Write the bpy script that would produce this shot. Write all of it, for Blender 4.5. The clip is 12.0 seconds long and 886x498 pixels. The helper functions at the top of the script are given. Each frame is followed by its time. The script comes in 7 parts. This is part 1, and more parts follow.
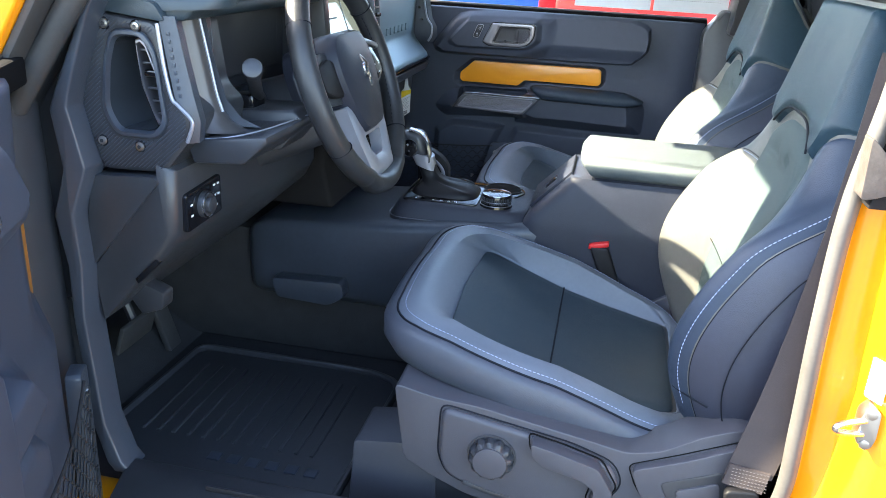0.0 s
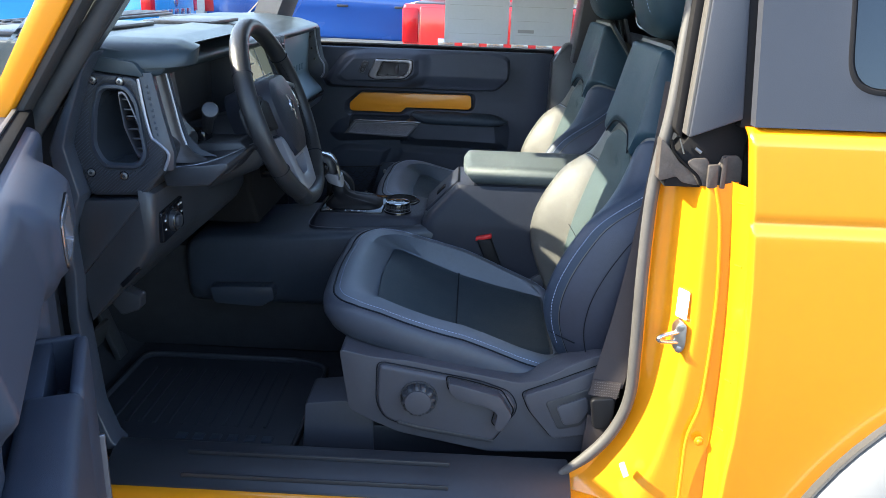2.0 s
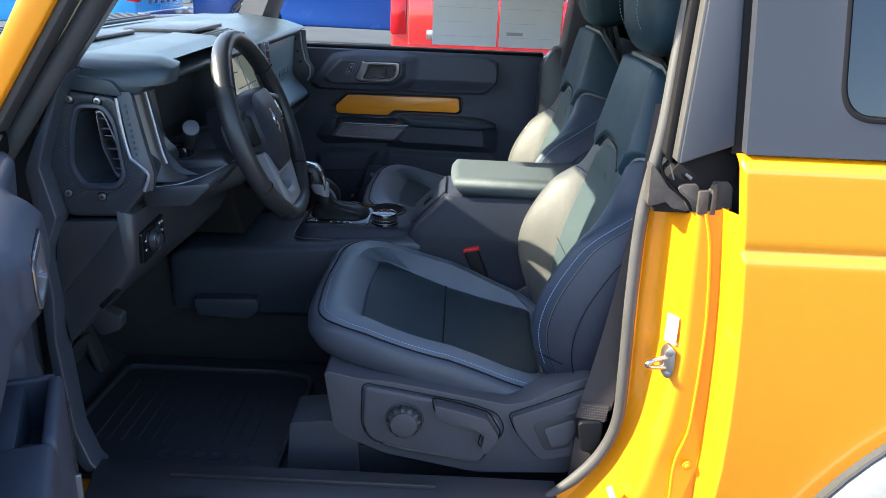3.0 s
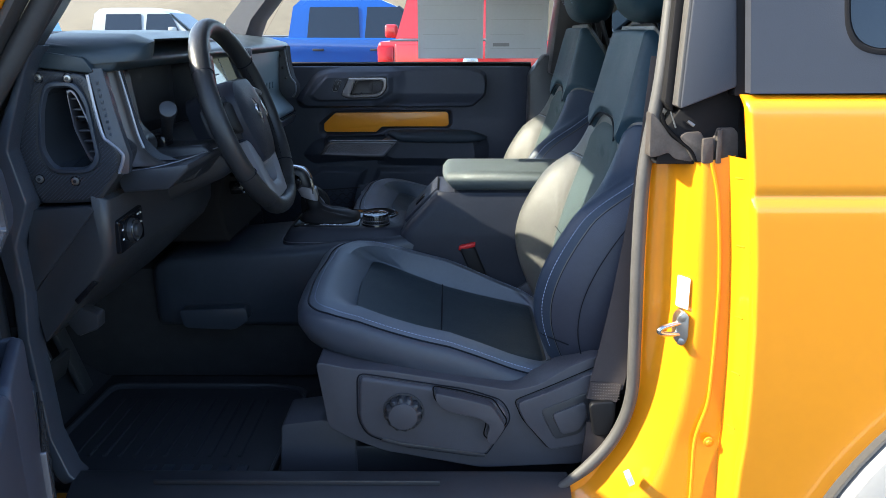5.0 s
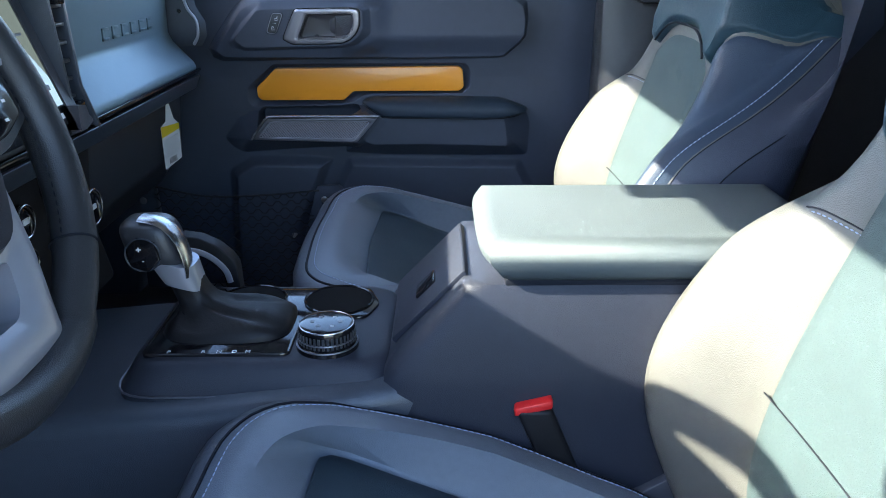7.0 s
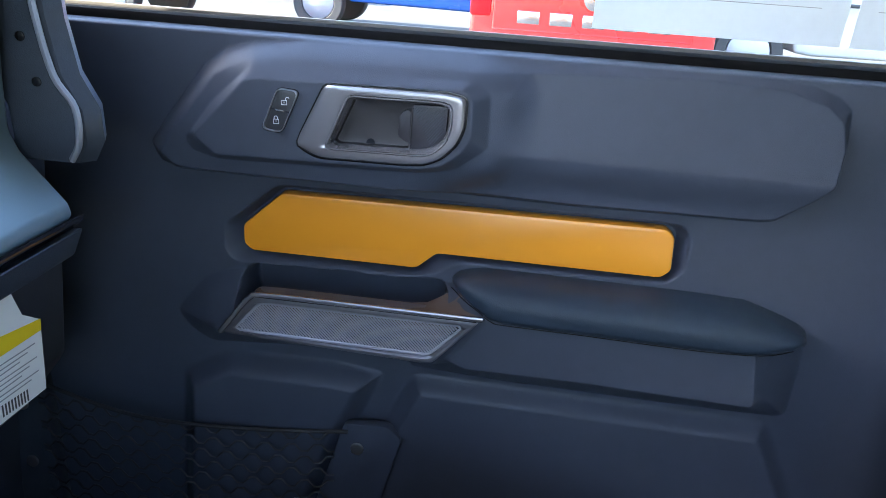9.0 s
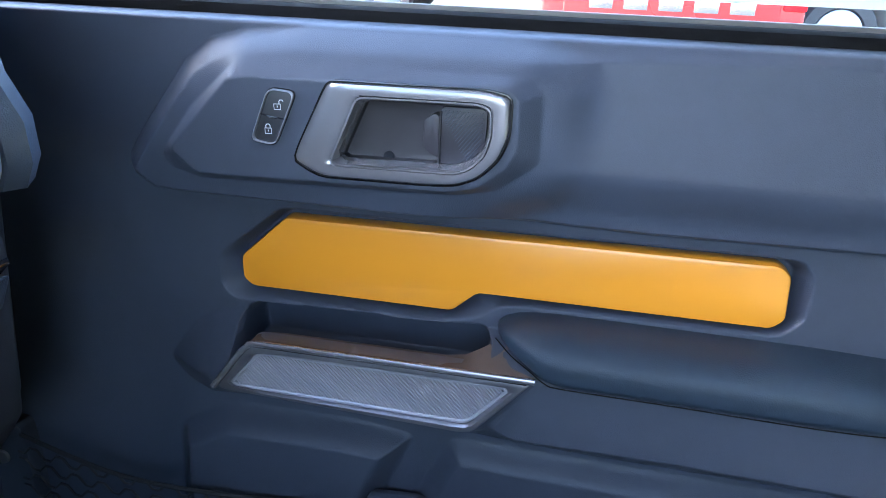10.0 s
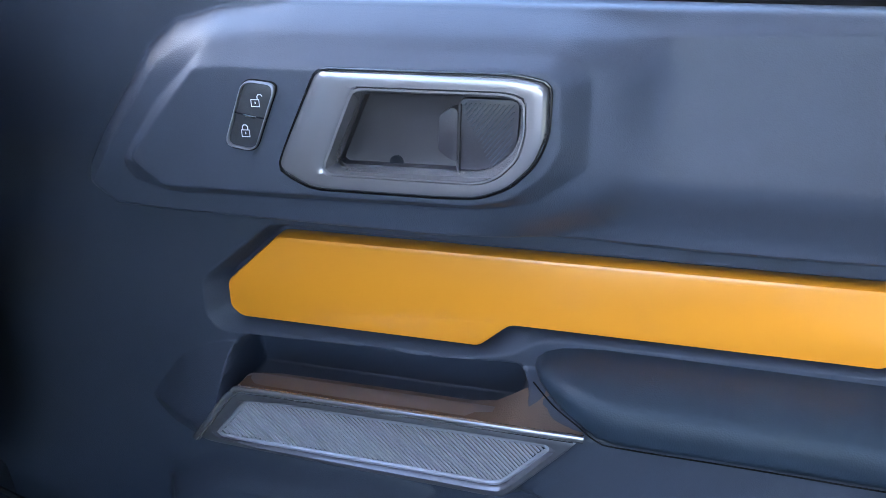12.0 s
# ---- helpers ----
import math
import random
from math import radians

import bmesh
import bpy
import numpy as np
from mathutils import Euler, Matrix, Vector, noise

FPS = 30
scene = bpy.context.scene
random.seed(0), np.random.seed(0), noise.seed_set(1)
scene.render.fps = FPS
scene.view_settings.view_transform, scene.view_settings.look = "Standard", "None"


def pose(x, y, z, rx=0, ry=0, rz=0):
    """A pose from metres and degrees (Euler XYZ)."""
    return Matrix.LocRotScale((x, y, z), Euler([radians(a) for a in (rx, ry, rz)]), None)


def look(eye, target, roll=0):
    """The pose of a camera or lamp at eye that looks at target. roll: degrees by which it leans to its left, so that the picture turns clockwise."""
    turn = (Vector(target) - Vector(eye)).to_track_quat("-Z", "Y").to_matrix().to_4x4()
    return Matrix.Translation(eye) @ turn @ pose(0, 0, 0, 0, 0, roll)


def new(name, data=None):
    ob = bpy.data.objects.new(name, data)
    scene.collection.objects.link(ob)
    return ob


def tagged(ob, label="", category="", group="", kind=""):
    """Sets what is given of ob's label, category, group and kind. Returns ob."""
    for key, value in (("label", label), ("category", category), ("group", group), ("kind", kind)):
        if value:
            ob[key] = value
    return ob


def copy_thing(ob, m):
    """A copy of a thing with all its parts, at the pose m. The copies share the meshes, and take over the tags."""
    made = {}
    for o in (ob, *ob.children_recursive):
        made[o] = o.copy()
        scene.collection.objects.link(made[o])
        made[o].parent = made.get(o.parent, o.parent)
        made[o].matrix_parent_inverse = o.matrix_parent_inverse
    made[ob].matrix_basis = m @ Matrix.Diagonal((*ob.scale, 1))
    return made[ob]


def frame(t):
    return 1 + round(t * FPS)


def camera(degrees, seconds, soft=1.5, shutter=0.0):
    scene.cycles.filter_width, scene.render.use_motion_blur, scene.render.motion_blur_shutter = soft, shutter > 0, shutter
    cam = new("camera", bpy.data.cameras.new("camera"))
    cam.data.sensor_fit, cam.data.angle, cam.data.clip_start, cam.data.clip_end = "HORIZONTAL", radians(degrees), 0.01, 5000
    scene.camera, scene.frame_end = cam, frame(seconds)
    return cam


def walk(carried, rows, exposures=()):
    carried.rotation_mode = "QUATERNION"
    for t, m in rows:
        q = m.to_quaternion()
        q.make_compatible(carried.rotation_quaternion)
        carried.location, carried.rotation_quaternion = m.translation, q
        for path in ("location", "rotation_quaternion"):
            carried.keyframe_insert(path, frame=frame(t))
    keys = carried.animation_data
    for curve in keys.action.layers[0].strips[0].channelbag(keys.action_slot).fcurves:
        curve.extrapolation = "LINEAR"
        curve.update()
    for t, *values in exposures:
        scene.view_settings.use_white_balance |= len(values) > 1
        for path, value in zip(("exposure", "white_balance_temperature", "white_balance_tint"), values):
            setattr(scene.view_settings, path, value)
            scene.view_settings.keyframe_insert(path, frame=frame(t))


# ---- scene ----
cam = camera(58.8, 12.0, 0.5)
PATH = [
    (0, (0.401, -0.801, 1.381), (0.041, 1.033, 0.669), 3.1),
    (0.5, (0.374, -0.944, 1.402), (0.181, 0.934, 0.742), 2.8),
    (1, (0.381, -1.056, 1.408), (0.284, 0.835, 0.766), 2.9),
    (1.5, (0.376, -1.146, 1.417), (0.308, 0.75, 0.784), 2.2),
    (2, (0.374, -1.148, 1.439), (0.321, 0.746, 0.798), 2.0),
    (2.5, (0.379, -1.112, 1.489), (0.342, 0.775, 0.827), 2.2),
    (3, (0.375, -1.107, 1.488), (0.352, 0.777, 0.818), 2.4),
    (4.8, (0.388, -1.108, 1.347), (0.36, 0.815, 0.799), -0.1),
    (5, (0.381, -1.08, 1.339), (0.364, 0.846, 0.802), -0.1),
    (5.5, (0.378, -0.895, 1.323), (0.363, 1.022, 0.754), -0.2),
    (6, (0.357, -0.662, 1.303), (0.355, 1.22, 0.627), -0.1),
    (6.5, (0.368, -0.308, 1.307), (0.373, 1.56, 0.593), -0.4),
    (7, (0.326, -0.02, 1.29), (0.335, 1.851, 0.583), -0.2),
    (7.2, (0.303, 0.092, 1.291), (0.307, 1.962, 0.581), -0.1),
    (8.8, (0.246, 0.793, 1.325), (0.076, 2.648, 0.597), 3.2),
    (9, (0.233, 0.892, 1.305), (0.036, 2.75, 0.592), 4.0),
    (9.5, (0.219, 1.056, 1.29), (-0.089, 2.897, 0.573), 3.1),
    (10, (0.235, 1.061, 1.284), (-0.137, 2.878, 0.537), 2.0),
    (10.5, (0.247, 1.023, 1.281), (-0.144, 2.831, 0.521), 1.9),
    (11, (0.238, 1.069, 1.276), (-0.165, 2.871, 0.507), 1.6),
    (11.5, (0.202, 1.17, 1.257), (-0.204, 2.965, 0.472), 1.4),
    (12, (0.217, 1.173, 1.263), (-0.232, 2.96, 0.486), 0.1),
]
EXPOSURES = [(0, 3.52, 6800, 10), (0.5, 2.97, 6500, 10), (1, 2.47, 6500, 10), (1.5, 2.32, 6300, 10), (2, 2.32, 6300, 10), (2.5, 2.24, 6300, 10), (3, 2.17, 6250, 10), (5, 1.93, 6200, 10), (5.5, 1.90, 6150, 10), (6, 1.92, 6050, 10),
             (6.5, 2.52, 5950, 10), (7, 3.05, 5950, 10), (7.2, 3.12, 6000, 10), (8.8, 3.5, 6300, 11), (9, 3.6, 6350, 12), (9.5, 3.95, 6200, 11), (10, 4.15, 6000, 11), (10.5, 4.40, 5950, 11), (11, 4.32, 5950, 12), (11.5, 4.08, 6000, 13),
             (12, 4.18, 6000, 13)]
walk(cam, [(t, look(eye, target, roll)) for t, eye, target, roll in PATH], EXPOSURES)

# ---- daylight ----
SUN_TO = Vector((1.0, 0.10, -0.70)).normalized()      # the way the sunlight travels
world = bpy.data.worlds.new("sky")
scene.world = world
world.use_nodes = True
_n, _l = world.node_tree.nodes, world.node_tree.links
_sky = _n.new("ShaderNodeTexSky")
_sky.sky_type = "NISHITA"
_sky.sun_disc = False
_sky.sun_elevation = math.asin(-SUN_TO.z)
_sky.sun_rotation = math.atan2(-SUN_TO.x, -SUN_TO.y)
_n["Background"].inputs["Strength"].default_value = 0.15
_l.new(_sky.outputs[0], _n["Background"].inputs["Color"])
_sun = new("sun", bpy.data.lights.new("sun", "SUN"))
_sun.data.energy = 3.8
_sun.data.angle = radians(0.6)
_sun.data.color = (1.0, 0.92, 0.70)
_sun.matrix_basis = look((0, 0, 20), Vector((0, 0, 20)) + SUN_TO)


# ---- materials ----
def mat(name, col, rough=0.5, metal=0.0, var=0.12, scale=6.0, bump=0.0, bscale=400.0, coat=0.0,
        grain="NOISE", spec=0.5, dust=0.0, rvar=0.1):
    """A surface with colour that varies at two scales, uneven gloss and a fine relief."""
    m = bpy.data.materials.new(name)
    m.use_nodes = True
    nt = m.node_tree
    b = nt.nodes["Principled BSDF"]
    tc = nt.nodes.new("ShaderNodeTexCoord")

    def noise_node(s, detail=4.0):
        n = nt.nodes.new("ShaderNodeTexNoise")
        n.inputs["Scale"].default_value = s
        n.inputs["Detail"].default_value = detail
        nt.links.new(tc.outputs["Object"], n.inputs["Vector"])
        return n
    big, small = noise_node(scale), noise_node(scale * 14, 2.0)
    mix = nt.nodes.new("ShaderNodeMath")
    mix.operation = "MULTIPLY_ADD"
    nt.links.new(small.outputs["Fac"], mix.inputs[0])
    mix.inputs[1].default_value = 0.45
    nt.links.new(big.outputs["Fac"], mix.inputs[2])
    ramp = nt.nodes.new("ShaderNodeValToRGB")
    nt.links.new(mix.outputs[0], ramp.inputs[0])
    lo = [c * (1 - var) for c in col]
    hi = [min(1, c * (1 + var)) for c in col]
    ramp.color_ramp.elements[0].position, ramp.color_ramp.elements[1].position = 0.45, 1.0
    ramp.color_ramp.elements[0].color = (*lo, 1)
    ramp.color_ramp.elements[1].color = (*hi, 1)
    out = ramp.outputs[0]
    if dust:
        d = noise_node(scale * 2.3, 8.0)
        dr = nt.nodes.new("ShaderNodeValToRGB")
        dr.color_ramp.elements[0].position, dr.color_ramp.elements[1].position = 0.52, 0.75
        dr.color_ramp.elements[1].color = (dust, dust, dust, 1)
        nt.links.new(d.outputs["Fac"], dr.inputs[0])
        mx = nt.nodes.new("ShaderNodeMix")
        mx.data_type = "RGBA"
        nt.links.new(dr.outputs[0], mx.inputs[0])
        nt.links.new(out, mx.inputs[6])
        mx.inputs[7].default_value = (0.32, 0.29, 0.25, 1)
        out = mx.outputs[2]
    nt.links.new(out, b.inputs["Base Color"])
    rr = nt.nodes.new("ShaderNodeMapRange")
    nt.links.new(big.outputs["Fac"], rr.inputs[0])
    rr.inputs[3].default_value, rr.inputs[4].default_value = max(0.02, rough - rvar), min(1, rough + rvar)
    nt.links.new(rr.outputs[0], b.inputs["Roughness"])
    b.inputs["Metallic"].default_value = metal
    b.inputs["Specular IOR Level"].default_value = spec
    b.inputs["Coat Weight"].default_value = coat
    b.inputs["Coat Roughness"].default_value = 0.06
    if bump:
        bp = nt.nodes.new("ShaderNodeBump")
        bp.inputs["Strength"].default_value = bump
        bp.inputs["Distance"].default_value = 0.0006
        if grain == "CELL":
            g = nt.nodes.new("ShaderNodeTexVoronoi")
            g.inputs["Scale"].default_value = bscale
            nt.links.new(tc.outputs["Object"], g.inputs["Vector"])
            nt.links.new(g.outputs["Distance"], bp.inputs["Height"])
        else:
            g = noise_node(bscale, 3.0)
            nt.links.new(g.outputs["Fac"], bp.inputs["Height"])
        nt.links.new(bp.outputs[0], b.inputs["Normal"])
    return m


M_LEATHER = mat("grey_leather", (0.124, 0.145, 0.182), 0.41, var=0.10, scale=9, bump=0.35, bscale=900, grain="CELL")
M_SHOULDER = mat("dark_slate_leather", (0.014, 0.036, 0.054), 0.42, spec=0.32, var=0.12, scale=9, bump=0.35, bscale=900, grain="CELL")
M_BOLSTER = mat("charcoal_leather", (0.034, 0.040, 0.062), 0.42, var=0.12, scale=9, bump=0.4, bscale=800, grain="CELL")
M_INSERT = mat("dark_perforated_cloth", (0.017, 0.032, 0.046), 0.52, var=0.10, scale=14, bump=0.5, bscale=1100, grain="CELL")
M_THREAD = mat("pale_thread", (0.36, 0.42, 0.58), 0.7, var=0.1)
M_SEAM = mat("seam_shadow_piping", (0.010, 0.012, 0.018), 0.7, spec=0.15, var=0.1)
M_PLASTIC = mat("charcoal_plastic", (0.042, 0.050, 0.066), 0.31, var=0.14, scale=8, bump=0.30, bscale=1000, grain="CELL", rvar=0.06)
M_DARK = mat("black_plastic", (0.034, 0.036, 0.042), 0.34, var=0.14, scale=8, bump=0.25, bscale=1000, grain="CELL")
M_DOOR = mat("navy_black_door_plastic", (0.047, 0.056, 0.080), 0.46, var=0.08, scale=5, bump=0.2, bscale=1300, grain="CELL", rvar=0.05, spec=0.3)
M_SEATPLASTIC = mat("grey_seat_plastic", (0.060, 0.061, 0.074), 0.45, var=0.08, scale=8, bump=0.3, bscale=1000, grain="CELL", rvar=0.05)
M_SOFT = mat("blue_grey_dash_skin", (0.029, 0.043, 0.054), 0.38, var=0.08, scale=6, bump=0.35, bscale=700, grain="CELL")
M_FASCIA = mat("pale_blue_grey_satin_panel", (0.15, 0.21, 0.25), 0.38, metal=0.25, var=0.05, scale=5, bump=0.15, bscale=900, rvar=0.05)
M_LID = mat("grey_green_leather", (0.077, 0.095, 0.099), 0.60, var=0.08, scale=9, bump=0.35, bscale=900, grain="CELL")
M_BACKINS = mat("slate_cloth", (0.038, 0.060, 0.063), 0.75, var=0.10, scale=14, bump=0.5, bscale=1100, grain="CELL")
M_GLOSS = mat("piano_black", (0.008, 0.008, 0.010), 0.10, var=0.1, rvar=0.03)
M_PAINT = mat("orange_body_paint", (0.84, 0.300, 0.005), 0.30, var=0.03, scale=3, coat=1.0, rvar=0.03)
M_TRIM = mat("orange_satin_trim", (0.80, 0.302, 0.020), 0.34, var=0.01, scale=6, coat=0.35, bump=0.04, bscale=900, rvar=0.01)
M_CHROME = mat("satin_chrome", (0.55, 0.55, 0.58), 0.24, metal=1.0, var=0.06, rvar=0.05)
M_SILVER = mat("silver_satin_plastic", (0.36, 0.37, 0.42), 0.36, metal=0.5, var=0.05, rvar=0.05)
M_GUN = mat("gunmetal_metal", (0.20, 0.20, 0.23), 0.38, metal=0.75, var=0.06, rvar=0.05)
M_STEEL = mat("bolt_steel", (0.45, 0.44, 0.43), 0.35, metal=1.0, var=0.1)
M_RUBBER = mat("weather_rubber", (0.045, 0.045, 0.047), 0.62, var=0.2, scale=12, bump=0.3, bscale=500)
M_SEAL = mat("grey_dusty_seal", (0.086, 0.080, 0.076), 0.58, var=0.14, scale=15, bump=0.3, bscale=500)
M_CARPET = mat("black_carpet", (0.026, 0.026, 0.029), 0.95, var=0.3, scale=30, bump=0.9, bscale=350)
M_MAT = mat("black_rubber_mat", (0.040, 0.042, 0.048), 0.50, var=0.15, scale=10, bump=0.3, bscale=300)
M_HARDTOP = mat("grey_moulded_hardtop", (0.040, 0.043, 0.056), 0.52, var=0.04, scale=4, bump=0.35, bscale=600)
M_HARDTOP_IN = mat("grey_headliner", (0.38, 0.38, 0.39), 0.85, var=0.1, scale=10)
M_RED = mat("red_button_plastic", (0.62, 0.02, 0.02), 0.35, var=0.06)
M_WHITE = mat("white_paper", (0.78, 0.79, 0.80), 0.65, var=0.03)
M_SHEET = mat("thin_printed_paper", (0.60, 0.64, 0.70), 0.7, var=0.05, scale=9)
M_YELLOW = mat("yellow_label", (0.85, 0.62, 0.02), 0.5, var=0.03)
M_FAINT = mat("faint_grey_print", (0.30, 0.31, 0.34), 0.6, var=0.1)
M_INK = mat("printed_ink", (0.05, 0.05, 0.055), 0.6, var=0.1)
M_LEGEND = mat("white_legend", (0.75, 0.77, 0.80), 0.5, var=0.03)
M_BELT = mat("brown_black_webbing", (0.046, 0.036, 0.036), 0.7, var=0.15, scale=30, bump=0.6, bscale=900)
M_DISPLAY = mat("lit_map_display", (0.02, 0.022, 0.02), 0.08, var=0.1, rvar=0.02, spec=0.8)
_dn = M_DISPLAY.node_tree.nodes["Principled BSDF"]
_dn.inputs["Emission Color"].default_value, _dn.inputs["Emission Strength"].default_value = (0.80, 0.92, 0.74, 1), 0.032
M_SCREEN = mat("display_glass", (0.010, 0.012, 0.014), 0.04, var=0.1, rvar=0.01, spec=1.0, coat=1.0)
M_WHEEL_SKIN = mat("black_wheel_leather", (0.026, 0.027, 0.030), 0.36, var=0.12, scale=10, bump=0.35, bscale=900, grain="CELL")
M_FLARE = mat("light_grey_flare", (0.33, 0.32, 0.31), 0.55, var=0.06, scale=6, bump=0.2, bscale=500)
M_ASPHALT = mat("asphalt", (0.048, 0.049, 0.053), 0.85, var=0.25, scale=1.2, bump=0.8, bscale=60)
M_CUP = mat("grey_brown_cup_plastic", (0.034, 0.032, 0.040), 0.40, var=0.08, bump=0.08, bscale=1000, grain="CELL")
M_BRUSHED = mat("brushed_grey_metal", (0.29, 0.285, 0.312), 0.25, metal=0.7, var=0.03, scale=5, rvar=0.02)
M_NET = mat("black_elastic_cord", (0.018, 0.018, 0.020), 0.75, var=0.1)
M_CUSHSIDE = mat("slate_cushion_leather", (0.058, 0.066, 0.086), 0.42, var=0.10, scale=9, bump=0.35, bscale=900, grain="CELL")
M_TOWER = mat("dark_console_plastic", (0.023, 0.026, 0.038), 0.45, spec=0.3, var=0.10, scale=8, bump=0.3, bscale=1000, grain="CELL", rvar=0.05)
M_ARMREST = mat("black_brown_armrest_skin", (0.022, 0.034, 0.052), 0.50, spec=0.3, var=0.12, scale=7, bump=0.14, bscale=900, grain="CELL")
M_THROAT = mat("satin_vent_throat", (0.024, 0.028, 0.034), 0.22, var=0.06, rvar=0.04)
M_FLAP = mat("worn_brown_rubber", (0.075, 0.063, 0.057), 0.6, spec=0.35, var=0.25, scale=22, bump=0.4, bscale=300, dust=0.12)
M_BRONZE = mat("brown_grey_satin", (0.085, 0.078, 0.078), 0.36, metal=0.35, var=0.06, rvar=0.04)
M_BACKLEATHER = mat("grey_back_leather", (0.088, 0.087, 0.080), 0.42, var=0.10, scale=9, bump=0.35, bscale=900, grain="CELL")
# navy of the facings; on the near bolsters it also stands in for shade
M_FACING = mat("slate_navy_leather_and_shade", (0.026, 0.040, 0.066), 0.42, spec=0.35, var=0.10, scale=9, bump=0.35, bscale=900, grain="CELL")
M_FELT = mat("black_felt", (0.006, 0.006, 0.007), 0.9, var=0.3, scale=40, spec=0.1)
M_BARS = mat("dull_silver_bars", (0.33, 0.33, 0.38), 0.42, metal=0.4, var=0.05, rvar=0.03)
M_BOOT = mat("black_soft_leather", (0.009, 0.009, 0.011), 0.50, spec=0.25, var=0.15, scale=12, bump=0.3, bscale=500)
M_FOOT = mat("black_pillar_plastic", (0.012, 0.011, 0.012), 0.75, spec=0.2, var=0.15, bump=0.3, bscale=600)
M_BROWN = mat("bronze_brown_plastic", (0.095, 0.066, 0.052), 0.45, var=0.10, bump=0.2, bscale=1000, grain="CELL")


def glass(name, tint, rough=0.0):
    m = bpy.data.materials.new(name)
    m.use_nodes = True
    b = m.node_tree.nodes["Principled BSDF"]
    b.inputs["Base Color"].default_value = (*tint, 1)
    b.inputs["Transmission Weight"].default_value = 1.0
    b.inputs["Roughness"].default_value = rough
    b.inputs["IOR"].default_value = 1.02
    return m


M_GLASS = glass("window_glass", (0.93, 0.96, 0.96))
M_SHADE = glass("privacy_glass", (0.07, 0.08, 0.085))
M_TINT = mat("dark_tinted_glass", (0.01, 0.014, 0.02), 0.04, var=0.1, rvar=0.01, spec=0.8)


# ---- mesh helpers ----
def finish(bm, sharp=38):
    bmesh.ops.recalc_face_normals(bm, faces=bm.faces)
    lim = radians(sharp)
    for f in bm.faces:
        f.smooth = True
    for e in bm.edges:
        e.smooth = len(e.link_faces) == 2 and e.calc_face_angle(0) < lim
    return bm


def thing(name, at, label, category, group="", kind=""):
    """An empty at the base of a thing, which parents its parts."""
    ob = new(name)
    ob.empty_display_size = 0.05
    ob.matrix_basis = Matrix.Translation(at)
    return tagged(ob, label, category, group, kind)


def world_of(ob):
    m = ob.matrix_basis.copy()
    while ob.parent:
        m = ob.parent.matrix_basis @ ob.matrix_parent_inverse @ m
        ob = ob.parent
    return m


def part(name, bm, material, parent=None, label="", sharp=38):
    """Links a bmesh, in world coordinates, as one mesh object under a thing or a part."""
    finish(bm, sharp)
    me = bpy.data.meshes.new(name)
    bm.to_mesh(me)
    bm.free()
    me.materials.append(material)
    ob = new(name, me)
    if parent:
        ob.parent = parent
        ob.matrix_parent_inverse = world_of(parent).inverted()
    return tagged(ob, label)


def ident(p):
    return p


def bm_of(verts, faces):
    bm = bmesh.new()
    vs = [bm.verts.new(v) for v in verts]
    for f in faces:
        try:
            bm.faces.new([vs[i] for i in f])
        except ValueError:
            pass
    return bm


def join(*bms):
    out = bms[0]
    for b in bms[1:]:
        me = bpy.data.meshes.new("tmp")
        b.to_mesh(me)
        out.from_mesh(me)
        bpy.data.meshes.remove(me)
        b.free()
    return out


def bevel(bm, width, seg=2, angle=25):
    es = [e for e in bm.edges if len(e.link_faces) == 2 and e.calc_face_angle(0) > radians(angle)]
    bmesh.ops.bevel(bm, geom=es, offset=width, segments=seg, affect="EDGES", profile=0.5, clamp_overlap=True)
    return bm


def round_poly(pts, r, seg=4):
    """Rounds the corners of a 2D polygon."""
    out, n = [], len(pts)
    for i in range(n):
        a, b, c = (Vector(pts[(i + k) % n]) for k in (-1, 0, 1))
        u, w = (a - b), (c - b)
        rr = min(r, u.length * 0.45, w.length * 0.45)
        p, q = b + u.normalized() * rr, b + w.normalized() * rr
        for k in range(seg + 1):
            t = k / seg
            out.append(tuple((1 - t) ** 2 * p + 2 * t * (1 - t) * b + t * t * q))
    return out


AX = {"x": lambda p, d: (d, p[0], p[1]), "y": lambda p, d: (p[0], d, p[1]), "z": lambda p, d: (p[0], p[1], d)}


def prism(pts, axis, a, b, bev=0.0, seg=2, xf=ident):
    """A polygon in the plane across an axis, drawn out along it from a to b."""
    n = len(pts)
    vs = [xf(Vector(AX[axis](p, a))) for p in pts] + [xf(Vector(AX[axis](p, b))) for p in pts]
    fs = [list(range(n))[::-1], list(range(n, 2 * n))] + [[i, (i + 1) % n, n + (i + 1) % n, n + i] for i in range(n)]
    bm = bm_of(vs, fs)
    bmesh.ops.recalc_face_normals(bm, faces=bm.faces)
    if bev:
        bevel(bm, bev, seg)
    return bm


def box(x0, x1, y0, y1, z0, z1, bev=0.003, seg=2, xf=ident):
    return prism([(x0, y0), (x1, y0), (x1, y1), (x0, y1)], "z", z0, z1, bev, seg, xf)


def loft(rings, closed=True, cap0=True, cap1=True):
    n = len(rings[0])
    vs = [v for r in rings for v in r]
    fs = []
    for i in range(len(rings) - 1):
        for j in range(n if closed else n - 1):
            k = (j + 1) % n
            fs.append([i * n + j, i * n + k, (i + 1) * n + k, (i + 1) * n + j])
    if cap0:
        fs.append(list(range(n))[::-1])
    if cap1:
        fs.append([(len(rings) - 1) * n + j for j in range(n)])
    return bm_of(vs, fs)


